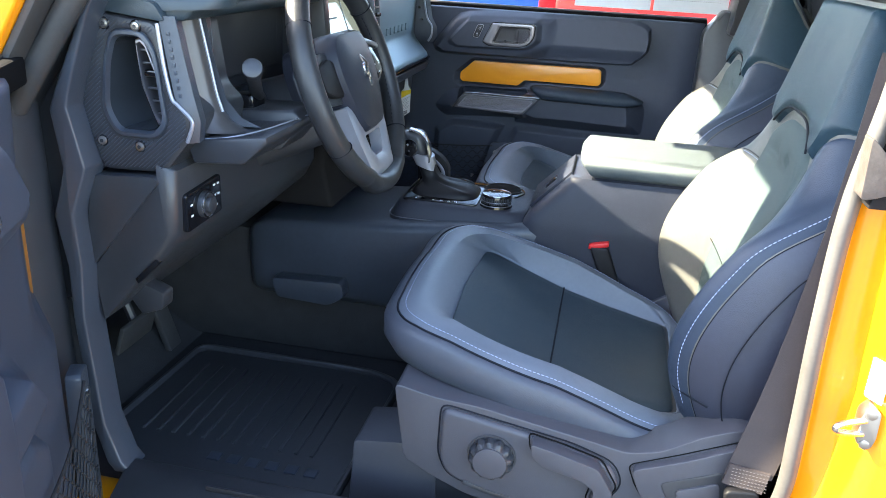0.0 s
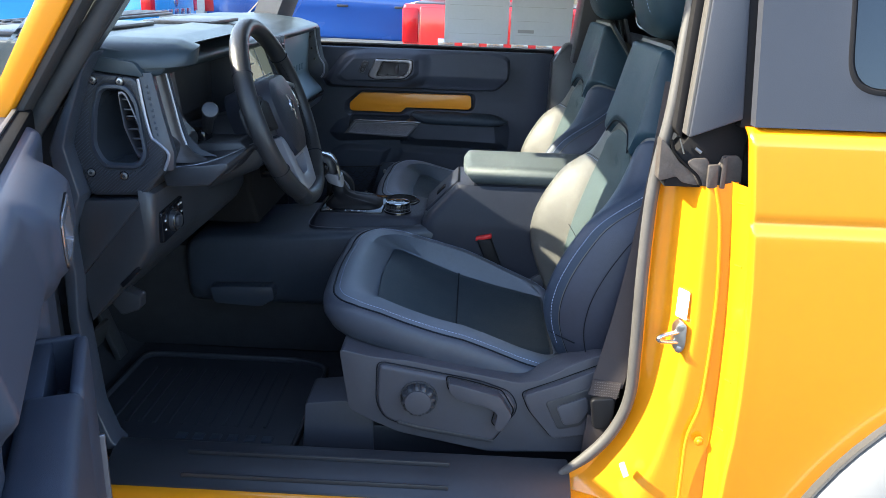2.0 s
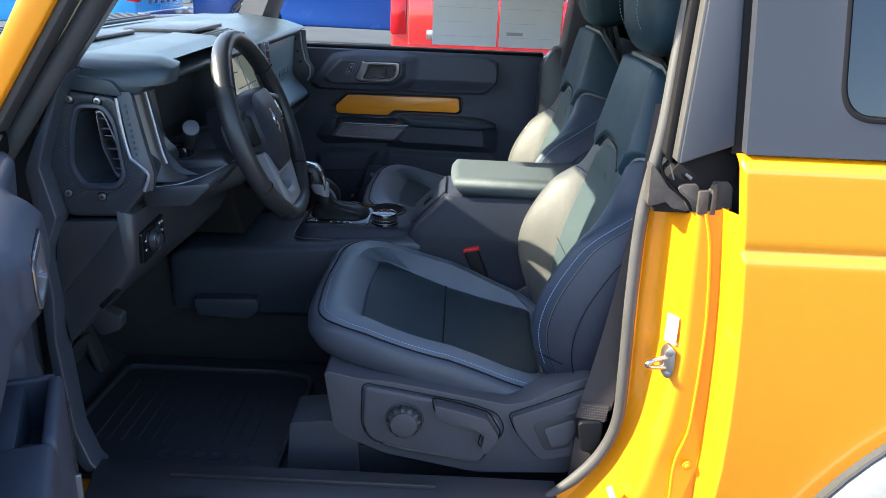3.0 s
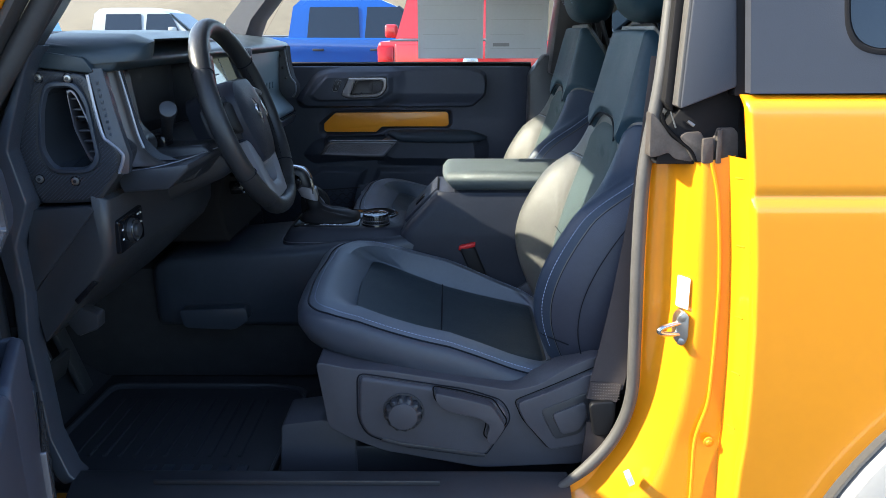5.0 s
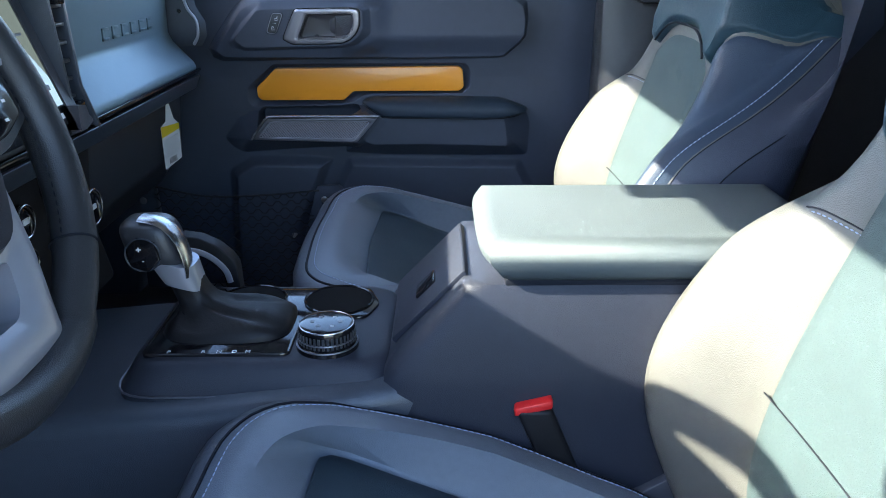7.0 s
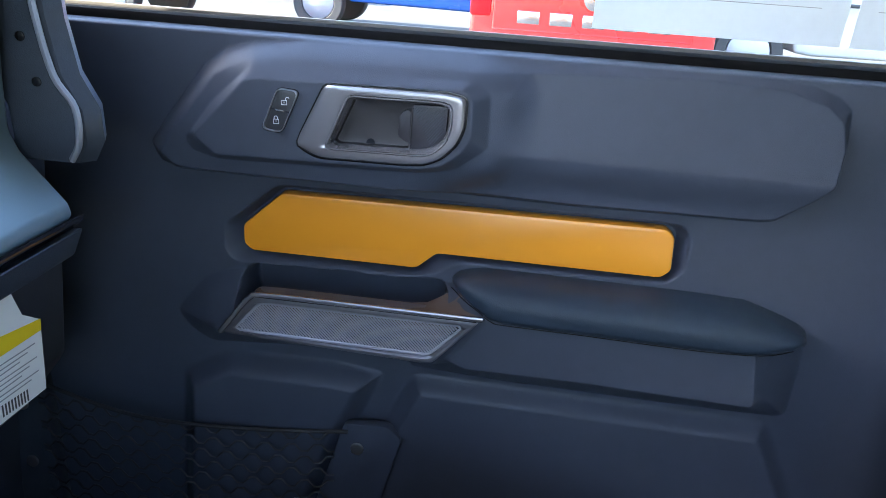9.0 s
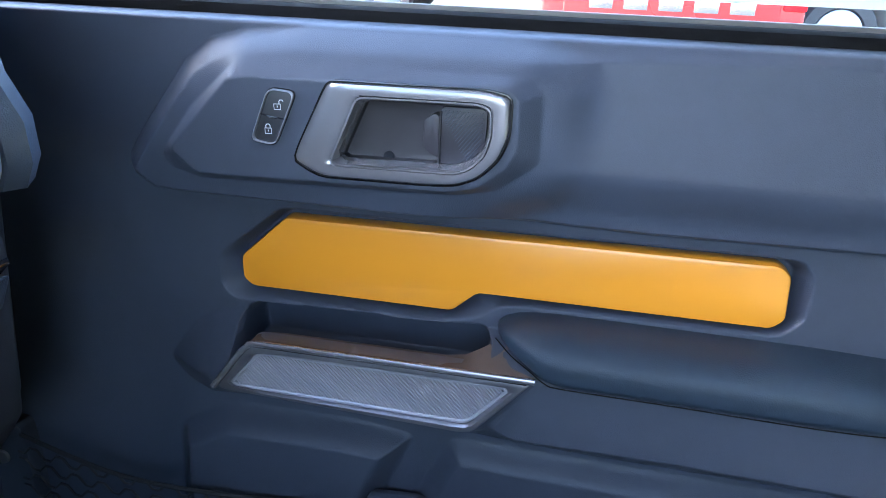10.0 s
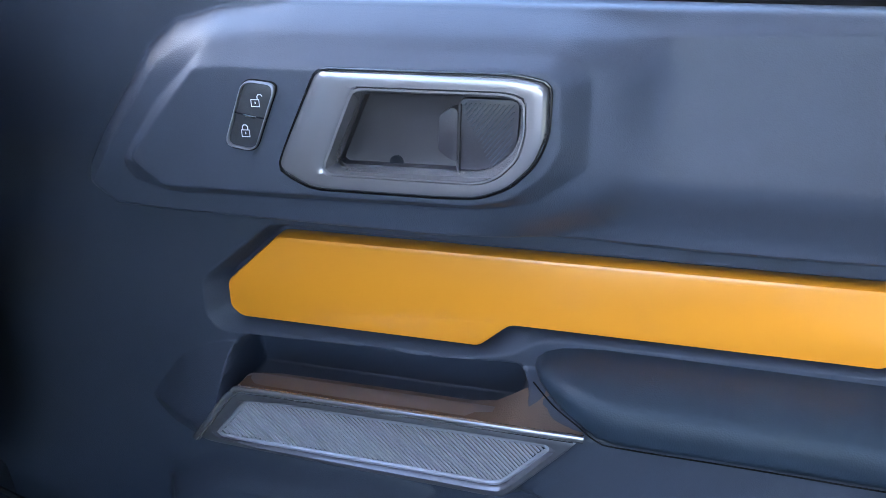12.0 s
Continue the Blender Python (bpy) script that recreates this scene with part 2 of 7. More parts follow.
def smooth_path(pts, n=8, closed=False):
    """A Catmull-Rom curve through points."""
    P = [Vector(p) for p in pts]
    m, out = len(P), []
    for i in range(m if closed else m - 1):
        if closed:
            a, b, c, d = (P[(i + k) % m] for k in (-1, 0, 1, 2))
        else:
            a, b, c, d = P[max(i - 1, 0)], P[i], P[i + 1], P[min(i + 2, m - 1)]
        for k in range(n):
            t = k / n
            out.append(0.5 * ((2 * b) + (c - a) * t + (2 * a - 5 * b + 4 * c - d) * t * t + (3 * b - a - 3 * c + d) * t ** 3))
    if not closed:
        out.append(P[-1])
    return out


def tube(pts, r, n=8, closed=False, flat=1.0, up=None):
    """A round or flattened tube along a path; r may be a list."""
    P = [Vector(p) for p in pts]
    m = len(P)
    rings, ref = [], Vector(up) if up else Vector((0.3, 0.2, 0.93))
    for i, p in enumerate(P):
        t = (P[(i + 1) % m] - P[i - 1]) if closed else (P[min(i + 1, m - 1)] - P[max(i - 1, 0)])
        t.normalize()
        s = t.cross(ref)
        if s.length < 1e-4:
            s = t.cross(Vector((1, 0, 0)))
        s.normalize()
        w = s.cross(t).normalized()
        if not up:
            ref = w
        ri = r[i] if isinstance(r, (list, tuple)) else r
        rings.append([p + (s * math.cos(a) + w * math.sin(a) * flat) * ri for a in (2 * math.pi * k / n for k in range(n))])
    if closed:
        rings.append(rings[0])
        bm = loft(rings, True, False, False)
        bmesh.ops.remove_doubles(bm, verts=bm.verts, dist=1e-6)
        return bm
    return loft(rings)


def along(pts):
    """Length so far at each point of a path."""
    d = [0.0]
    for a, b in zip(pts, pts[1:]):
        d.append(d[-1] + (Vector(b) - Vector(a)).length)
    return d


def point_at(pts, d, s):
    for i in range(len(pts) - 1):
        if s <= d[i + 1] or i == len(pts) - 2:
            t = (s - d[i]) / max(d[i + 1] - d[i], 1e-9)
            return Vector(pts[i]).lerp(Vector(pts[i + 1]), t)


def resample(poly, n):
    """Evenly spaced points round a 2D outline."""
    P = [Vector((p[0], p[1], 0)) for p in poly] + [Vector((poly[0][0], poly[0][1], 0))]
    d = along(P)
    return [(q.x, q.y) for q in (point_at(P, d, d[-1] * k / n) for k in range(n))]


def stitches(pts, step=0.0065, size=0.0046, r=0.0008, lift=(0, 0, 0)):
    """Short threads along a path."""
    d, vs, fs, s = along(pts), [], [], 0.0
    lift = Vector(lift)
    while s + size < d[-1]:
        a, b = point_at(pts, d, s) + lift, point_at(pts, d, s + size) + lift
        t = (b - a).normalized()
        u = t.cross(Vector((0.2, 0.1, 0.97))).normalized()
        w = u.cross(t)
        k = len(vs)
        for p, q in ((a, 0.5), ((a + b) / 2, 1.0), (b, 0.5)):
            for c in range(4):
                vs.append(p + (u * math.cos(c * 1.5708) + w * math.sin(c * 1.5708)) * r * q)
        for g in (0, 4):
            for c in range(4):
                fs.append([k + g + c, k + g + (c + 1) % 4, k + g + 4 + (c + 1) % 4, k + g + 4 + c])
        fs += [[k, k + 1, k + 2, k + 3][::-1], [k + 8, k + 9, k + 10, k + 11]]
        s += step
    return bm_of(vs, fs)


def disc(c, axis, r, h, n=24, bev=0.0, xf=ident):
    """A short cylinder that starts at c and goes h along the axis."""
    c, ax = Vector(c), Vector(axis).normalized()
    u = ax.orthogonal().normalized()
    w = ax.cross(u)
    ring = lambda rr, k: [xf(c + ax * k + (u * math.cos(a) + w * math.sin(a)) * rr) for a in (2 * math.pi * i / n for i in range(n))]
    if bev:
        s = 1 if h > 0 else -1
        return loft([ring(r, 0), ring(r, h - s * bev), ring(r - bev * 0.3, h - s * bev * 0.3), ring(r - bev, h)])
    return loft([ring(r, 0), ring(r, h)])


def sdist(X, Z, poly):
    """Signed distance to a polygon, negative inside, over arrays."""
    d = np.full(X.shape, 1e9)
    inside = np.zeros(X.shape, bool)
    n = len(poly)
    for i in range(n):
        (x0, z0), (x1, z1) = poly[i], poly[(i + 1) % n]
        ex, ez = x1 - x0, z1 - z0
        t = np.clip(((X - x0) * ex + (Z - z0) * ez) / (ex * ex + ez * ez + 1e-12), 0, 1)
        d = np.minimum(d, np.hypot(X - x0 - t * ex, Z - z0 - t * ez))
        hit = ((z0 > Z) != (z1 > Z)) & (X < (x1 - x0) * (Z - z0) / (z1 - z0 + 1e-12) + x0)
        inside ^= hit
    return np.where(inside, -d, d)


def ease(X, Z, poly, soft):
    """1 inside a polygon, 0 outside, with a soft shoulder of that width, inside its edge."""
    t = np.clip(-sdist(X, Z, poly) / soft, 0, 1)
    return t * t * (3 - 2 * t)


def relief(xs, zs, W, place, back, keep=None):
    """A moulded sheet: heights W over a grid, closed behind at depth back."""
    nx, nz = len(xs), len(zs)
    vs = [place(xs[i], zs[j], W[j, i]) for j in range(nz) for i in range(nx)]
    fs = [[j * nx + i, j * nx + i + 1, (j + 1) * nx + i + 1, (j + 1) * nx + i] for j in range(nz - 1) for i in range(nx - 1)
          if keep is None or keep[j, i]]
    bm = bm_of(vs, fs)
    if keep is not None:
        bmesh.ops.delete(bm, geom=[v for v in bm.verts if not v.link_faces], context="VERTS")
    if back is not None:
        rim = [e for e in bm.edges if len(e.link_faces) == 1]
        made = bmesh.ops.extrude_edge_only(bm, edges=rim)["geom"]
        off = place(0, 0, back) - place(0, 0, 0)
        for v in made:
            if isinstance(v, bmesh.types.BMVert):
                v.co += off
    return bm


def ring_frame(outer, inner, depths, place, n=72, corners=False):
    """A frame between two outlines: depths = (foot, outer rim, crest, inner rim, inner foot)."""
    mid = [sum(p[k] for p in inner) / len(inner) for k in (0, 1)]
    turns = [2 * math.pi * k / n for k in range(n)]
    if corners:
        turns = sorted(set(turns + [math.atan2(p[1] - mid[1], p[0] - mid[0]) % (2 * math.pi) for p in list(outer) + list(inner)]))
    n = len(turns)

    def cast(poly):
        cx, cz = mid if corners else [sum(p[k] for p in poly) / len(poly) for k in (0, 1)]
        out = []
        for a in turns:
            ux, uz = math.cos(a), math.sin(a)
            best = 0
            for i in range(len(poly)):
                (x0, z0), (x1, z1) = poly[i], poly[(i + 1) % len(poly)]
                ex, ez = x1 - x0, z1 - z0
                den = ux * ez - uz * ex
                if abs(den) < 1e-12:
                    continue
                s = ((x0 - cx) * ez - (z0 - cz) * ex) / den
                t = ((x0 - cx) * uz - (z0 - cz) * ux) / den
                if s > 0 and -1e-6 <= t <= 1 + 1e-6:
                    best = max(best, s)
            out.append((cx + ux * best, cz + uz * best))
        return out
    o, i = cast(outer), cast(inner)
    mixp = lambda t: [(a[0] + (b[0] - a[0]) * t, a[1] + (b[1] - a[1]) * t) for a, b in zip(o, i)]
    lv = [(mixp(0), depths[0]), (mixp(0), depths[1]), (mixp(0.12), depths[2] - (depths[2] - depths[1]) * 0.25), (mixp(0.3), depths[2]),
          (mixp(0.7), depths[2]), (mixp(0.92), depths[3]), (mixp(1), depths[3] - 0.001), (mixp(1), depths[4])]
    return loft([[place(p[0], p[1], d) for p in ring] for ring, d in lv], True, False, False)

# ---- ground ----
_g = prism([(-120, -120), (120, -120), (120, 160), (-120, 160)], "z", -0.2, 0.0)
tagged(part("ground", _g, M_ASPHALT), "grey asphalt of a car lot", "ground", kind="structure")

# ---- the car's shell ----
shell = thing("car_body", (0.8, 0.8, 0.0), "orange two-door off-road car body with grey hardtop", "car")

OPEN = [(0.735, 1.66), (0.705, 1.42), (0.690, 1.27), (0.674, 1.14), (0.673, 1.00), (0.677, 0.86), (0.677, 0.76), (0.655, 0.69),
        (0.615, 0.635), (0.565, 0.592), (0.48, 0.574), (0.30, 0.571), (0.0, 0.569), (-0.15, 0.570), (-0.23, 0.580)]


def jamb_sheet():
    """The painted jamb between the opening's edge and the quarter panel, rounding into the rocker."""
    inner = smooth_path([(x, z, 0) for x, z in OPEN[3:]], 6)
    outer = smooth_path([(x, z, 0) for x, z in [(0.791, 1.165), (0.802, 1.02), (0.809, 0.90), (0.812, 0.80), (0.812, 0.70), (0.810, 0.61),
                                                (0.80, 0.50), (0.60, 0.46), (0.30, 0.45), (0.0, 0.45), (-0.15, 0.45), (-0.30, 0.45)]], 6)
    n, m, vs, fs = len(inner), 26, [], []
    for i in range(n):
        low = min(1, max(0, (0.70 - inner[i].y) / 0.12))
        sweep = min(1, max(0, (0.90 - inner[i].y) / 0.20))
        for j in range(m):
            t = j / (m - 1)
            p = inner[i].lerp(outer[i], t)
            s = min(1, max(0, (t - 0.29 + 0.22 * sweep) / (0.36 + 0.10 * sweep)))
            y = 0.101 - 0.056 * (s * s * (3 - 2 * s)) - 0.020 * low * t
            y += 0.006 * math.exp(-((t - 0.12) / 0.05) ** 2)
            vs.append((p.x, y, p.y))
    for i in range(n - 1):
        for j in range(m - 1):
            fs.append([i * m + j, i * m + j + 1, (i + 1) * m + j + 1, (i + 1) * m + j])
    return bm_of(vs, fs)


jamb = part("door_jamb", jamb_sheet(), M_PAINT, shell, "glossy orange painted door jamb")
part("jamb_lip", tube(smooth_path([(0.757, 0.044, 1.155), (0.771, 0.043, 1.10), (0.783, 0.042, 0.99), (0.786, 0.042, 0.90), (0.786, 0.042, 0.826), (0.783, 0.040, 0.775),
                                   (0.768, 0.036, 0.718), (0.767, 0.032, 0.65), (0.767, 0.026, 0.55)], 8), 0.0030, 8), M_PAINT, jamb)
EDGE_Z, EDGE_X = [0.42, 0.686, 0.742, 0.826, 0.917, 1.013, 1.139, 1.252], [0.818, 0.821, 0.824, 0.823, 0.819, 0.812, 0.799, 0.784]
edge_x = lambda z: float(np.interp(z, EDGE_Z, EDGE_X))
# folded flange between jamb and quarter panel, with its spot-weld dimples
flange = part("jamb_flange", loft([[(edge_x(z) - 0.0150, 0.048, z), (edge_x(z) - 0.0120, 0.035, z), (edge_x(z) - 0.008, 0.026, z), (edge_x(z) - 0.001, 0.010, z), (edge_x(z) + 0.002, 0.001, z),
                                    (edge_x(z) + 0.006, 0.0005, z)] for z in np.linspace(0.44, 1.165, 30)], False, False, False), M_PAINT, jamb, "bright orange folded flange")
for z in (1.135, 1.035, 0.925, 0.835, 0.745):
    part("flange_dimple", tube([(edge_x(z) - 0.0105, 0.0305, z), (edge_x(z) - 0.004, 0.0160, z + 0.001)], 0.0013, 6), M_PAINT, flange)
part("jamb_bolt", join(disc((0.789, 0.037, 0.713), (0, -1, 0), 0.0085, 0.004, 20, 0.001), disc((0.789, 0.033, 0.713), (0, -1, 0), 0.005, 0.004, 6, 0.0008)),
     M_PAINT, jamb)

part("jamb_label", prism(round_poly([(0.662, 0.650), (0.671, 0.655), (0.677, 0.641), (0.668, 0.636)], 0.002), "y", 0.030, 0.052, 0, xf=lambda p: Vector((p.x, p.y - 0.001, p.z))), M_WHITE, jamb, "small white paper label")

part("jamb_sticker", prism(round_poly([(0.731, 0.927), (0.731, 0.977), (0.744, 0.977), (0.744, 0.927)], 0.002), "y", 0.0, 0.0012, 0, xf=lambda p: Vector((p.x, 0.0630 - (p.x - 0.738) * 1.6 - p.y, p.z))), M_WHITE, jamb, "white paper sticker")

# quarter panel with its crease and the wheel opening
WC, WR = (1.456, 0.40), 0.57


def quarter():
    xs = np.concatenate([np.linspace(0.800, 0.812, 7), np.linspace(0.826, 2.45, 105)])
    zs = np.linspace(0.42, 1.252, 140)
    X, Z = np.meshgrid(xs, zs)
    W = 0.004 + 0.012 * np.sin((Z - 0.42) / 0.83 * math.pi)
    W = W - 0.0045 * np.exp(-((Z - 1.113) / 0.008) ** 2) - 0.006 / (1 + np.exp((1.110 - Z) / 0.005))
    W = W - 0.020 * np.clip((Z - 1.232) / 0.02, 0, 1) ** 2 - 0.005 * np.clip((0.806 - X) / 0.006, 0, 1) ** 2
    keep = np.hypot(X - WC[0], Z - WC[1])[:-1, :-1] > WR - 0.02
    return relief(xs, zs, W, lambda x, z, w: Vector((x + (edge_x(z) - 0.8) * max(0.0, 1 - (x - 0.8) / 0.25), -w, z)), -0.012, keep)


part("quarter_panel", quarter(), M_PAINT, shell, "glossy orange rear quarter panel")


def arch(r0, r1, y0, y1):
    rings = []
    for k in range(41):
        a = math.pi * (1.02 - 1.04 * k / 40)
        c, s = math.cos(a), math.sin(a)
        pt = lambda r, y: (WC[0] + r * c, y, WC[1] + r * s)
        rings.append([pt(r1, y0), pt(r1 - 0.006, y1), pt((r0 + r1) / 2, y1 - 0.014), pt(r0 + 0.008, y1 - 0.012), pt(r0, y1), pt(r0, y0)])
    return loft(rings, True)


part("wheel_flare", arch(0.46, 0.556, 0.0, -0.055), M_FLARE, shell, "pale dusty wheel arch flare")
part("flare_gasket", arch(0.553, 0.563, 0.02, -0.022), M_RUBBER, shell)
_w = thing("wheel", (1.456, 0.02, 0.0), "black off-road tyre on a rear wheel", "wheel")
_w.parent = shell
_w.matrix_parent_inverse = world_of(shell).inverted()
part("tyre", loft([[(1.456 + r * math.cos(a), y, 0.40 + r * math.sin(a)) for a in (2 * math.pi * k / 48 for k in range(48))]
                   for y, r in ((0.26, 0.25), (0.26, 0.36), (0.235, 0.395), (0.12, 0.40), (0.01, 0.395), (-0.01, 0.36), (-0.005, 0.25))]), M_RUBBER, _w)
part("rim", disc((1.456, 0.0, 0.40), (0, 1, 0), 0.24, 0.05, 32, 0.01), M_GUN, _w)

# rocker, scuff plate and floor
part("rocker", prism([(0.05, 0.30), (0.015, 0.34), (0.010, 0.50), (0.026, 0.558), (0.045, 0.566), (0.12, 0.566), (0.12, 0.30)], "x", -0.40, 0.80, 0.006), M_PAINT, shell,
     "orange painted sill under the door")
part("scuff_plate", prism([(0.036, 0.566), (0.060, 0.582), (0.095, 0.600), (0.130, 0.602), (0.150, 0.575), (0.150, 0.560), (0.036, 0.560)], "x", -0.262, 0.585, 0.004),
     M_DARK, shell, "black textured plastic scuff plate")
for _y in (0.052, 0.092):
    part("scuff_rib", box(-0.12, 0.365, _y - 0.002, _y + 0.002, 0.576 + (_y - 0.052) * 0.55, 0.585 + (_y - 0.052) * 0.55, 0.0015), M_DARK, shell)
part("floor_pan", prism([(-0.75, 0.12), (2.3, 0.12), (2.3, 1.52), (-0.75, 1.52)], "z", 0.46, 0.515), M_CARPET, shell, "black carpeted floor")
part("firewall", prism([(-0.62, 0.50), (-0.75, 0.62), (-0.75, 1.25), (-0.70, 1.25), (-0.70, 0.64), (-0.56, 0.515)], "y", 0.10, 1.54), M_CARPET, shell)
part("toe_board", prism([(-0.72, 0.70), (-0.45, 0.512), (-0.45, 0.50), (-0.74, 0.50)], "y", 0.12, 1.52, 0.01), M_CARPET, shell)
part("cowl_wall", box(-2.0, -0.72, 0.06, 1.56, 0.45, 1.20, 0.08, 4), M_PAINT, shell, "orange engine bay body")
part("hood", prism([(-2.05, 1.12), (-0.70, 1.24), (-0.70, 1.20), (-2.05, 1.06)], "y", 0.03, 1.59, 0.012), M_PAINT, shell, "orange hood")
part("far_body_side", prism([(-0.75, 0.40), (2.35, 0.40), (2.35, 1.22), (0.68, 1.22), (0.62, 0.60), (-0.34, 0.60), (-0.36, 1.22), (-0.75, 1.22)], "y", 1.66, 1.72, 0.006), M_PAINT, shell)
part("far_inner_side", prism([(0.640, 0.50), (2.3, 0.50), (2.3, 1.26), (0.69, 1.26), (0.642, 1.20)], "y", 1.56, 1.655, 0.01), M_DARK, shell)
part("far_kick_panel", prism([(-0.75, 0.50), (-0.34, 0.50), (-0.30, 0.95), (-0.36, 1.28), (-0.75, 1.28)], "y", 1.56, 1.655, 0.01), M_PLASTIC, shell)
part("near_inner_side", prism([(0.76, 0.50), (2.3, 0.50), (2.3, 1.26), (0.72, 1.26)], "y", 0.105, 0.15, 0.01), M_DARK, shell)
part("far_sill_trim", prism([(1.49, 0.505), (1.49, 0.575), (1.53, 0.592), (1.66, 0.592), (1.66, 0.505)], "x", -0.45, 0.72, 0.005), M_DARK, shell)
part("tail_wall", box(2.25, 2.35, 0.06, 1.62, 0.45, 1.28, 0.01), M_DARK, shell)
part("rear_bench", join(box(1.30, 1.75, 0.30, 1.40, 0.62, 0.88, 0.05, 3), box(1.72, 1.90, 0.30, 1.40, 0.80, 1.36, 0.05, 3)), M_BOLSTER, shell,
     "dark leather rear bench seat")

# hardtop
LEAN = lambda p: Vector((p.x, p.y + max(0.0, p.z - 1.25) * (0.16 if p.y < 0.8 else -0.16), p.z))


def hardtop_side(y0, y1):
    """A side of the hardtop with a rounded window opening through it."""
    hole = round_poly([(0.918, 1.308), (2.05, 1.308), (2.05, 1.62), (0.900, 1.62)], 0.050, 8)
    outer = [(0.791, 1.2545), (2.30, 1.258), (2.22, 1.70), (0.774, 1.70)]
    return ring_frame(outer, hole, (y1, y0, y0, y0, y1), lambda x, z, w: LEAN(Vector((x, w, z))), 120, True)


part("hardtop_side", hardtop_side(0.012, 0.060), M_HARDTOP, shell, "grey textured hardtop side")
part("hardtop_side", hardtop_side(1.69, 1.64), M_HARDTOP, shell)
_hole = round_poly([(0.924, 1.314), (2.045, 1.314), (2.045, 1.615), (0.906, 1.615)], 0.047, 8)
_wr = ring_frame(round_poly([(0.914, 1.304), (2.055, 1.304), (2.055, 1.625), (0.896, 1.625)], 0.053, 8), _hole, (0.05, 0.0135, 0.0105, 0.0135, 0.05),
                 lambda x, z, w: LEAN(Vector((x, w, z))), 96, True)
part("quarter_window_rubber", _wr, M_FOOT, shell)
part("quarter_window", prism(_hole, "y", 0.024, 0.030, 0, xf=LEAN), M_TINT, shell, "dark tinted rear side window")
part("quarter_window", prism(_hole, "y", 1.668, 1.674, 0, xf=LEAN), M_SHADE, shell)
part("roof", prism([(0.02, 1.690), (0.20, 1.735), (1.2, 1.75), (2.22, 1.735), (2.25, 1.690)], "y", 0.075, 1.63, 0.012), M_HARDTOP, shell, "grey hardtop roof")
part("roof_lining", box(0.03, 2.2, 0.10, 1.60, 1.665, 1.688, 0.004), M_HARDTOP_IN, shell)
part("roof_rail", prism([(0.075, 1.66), (0.15, 1.65), (0.15, 1.70), (0.07, 1.715)], "x", 0.0, 0.80, 0.006), M_HARDTOP, shell)
part("roof_rail", prism([(1.48, 1.65), (1.555, 1.66), (1.56, 1.715), (1.48, 1.70)], "x", 0.0, 0.80, 0.006), M_HARDTOP, shell)
part("windshield_header", prism([(-0.085, 1.585), (-0.03, 1.560), (0.02, 1.562), (0.08, 1.640), (0.08, 1.70), (0.02, 1.715), (-0.06, 1.672)], "y", 0.08, 1.56, 0.008), M_DARK, shell)
part("tail_glass", prism([(2.24, 1.27), (2.18, 1.68), (2.19, 1.68), (2.25, 1.27)], "y", 0.12, 1.56), M_SHADE, shell)
_ws = part("windshield", prism([(-0.425, 1.27), (-0.012, 1.70), (-0.008, 1.696), (-0.421, 1.266)], "y", 0.12, 1.52), M_GLASS, shell, "clear windshield")
_ws.visible_shadow = False

part("mirror_head", prism(round_poly([(0.650, 1.512), (0.960, 1.512), (0.980, 1.580), (0.950, 1.610), (0.660, 1.610), (0.632, 1.580)], 0.02), "x", -0.085, -0.045, 0.008, 3), M_DARK, shell, "black rear-view mirror head")
part("mirror_stem", box(-0.16, -0.085, 0.77, 0.84, 1.515, 1.63, 0.01), M_DARK, shell)
# unseen visor, added to keep sun off the near half of the driver backrest
part("added_visor_blocker", prism(round_poly([(0.115, 1.640), (0.348, 1.640), (0.348, 1.475), (0.320, 1.458), (0.205, 1.455), (0.130, 1.485)], 0.02), "x", -0.009, 0.009, 0.006, 3, xf=lambda p: Vector((p.x - 0.122 + (p.z - 1.455) * 0.45, p.y, p.z))), M_HARDTOP_IN, shell, "added grey visor out of view that shades the driver backrest")

# pillars
part("b_pillar_cap", prism([(0.703, 1.232), (0.779, 1.262), (0.762, 1.66), (0.738, 1.66)], "y", 0.030, 0.085, 0.003, xf=LEAN), M_HARDTOP, shell, "grey hardtop pillar cap")
part("b_pillar_gap", prism([(0.777, 1.25), (0.798, 1.25), (0.782, 1.66), (0.759, 1.66)], "y", 0.0335, 0.075, 0.001, xf=LEAN), M_FOOT, shell)
part("b_pillar_strip", prism([(0.6985, 1.236), (0.7045, 1.232), (0.7395, 1.66), (0.7335, 1.66)], "y", 0.034, 0.060, 0.001, xf=LEAN), M_SEAL, shell)
part("b_pillar_groove", prism([(0.688, 1.24), (0.700, 1.225), (0.735, 1.66), (0.720, 1.66)], "y", 0.060, 0.12, 0.002, xf=LEAN), M_FOOT, shell)
part("b_pillar_inner", prism([(0.700, 1.16), (0.790, 1.16), (0.790, 1.70), (0.745, 1.70)], "y", 0.088, 0.17, 0.006, xf=LEAN), M_DARK, shell)
part("far_b_pillar", prism([(0.700, 1.20), (0.860, 1.20), (0.860, 1.70), (0.745, 1.70)], "y", 1.50, 1.66, 0.01, xf=LEAN), M_DARK, shell)
corner = part("pillar_foot", prism([(0.680, 1.150), (0.797, 1.150), (0.797, 1.250), (0.785, 1.262), (0.715, 1.236), (0.690, 1.20)], "y", 0.058, 0.11, 0.003), M_FOOT, shell,
              "black plastic pillar foot with metal tabs")
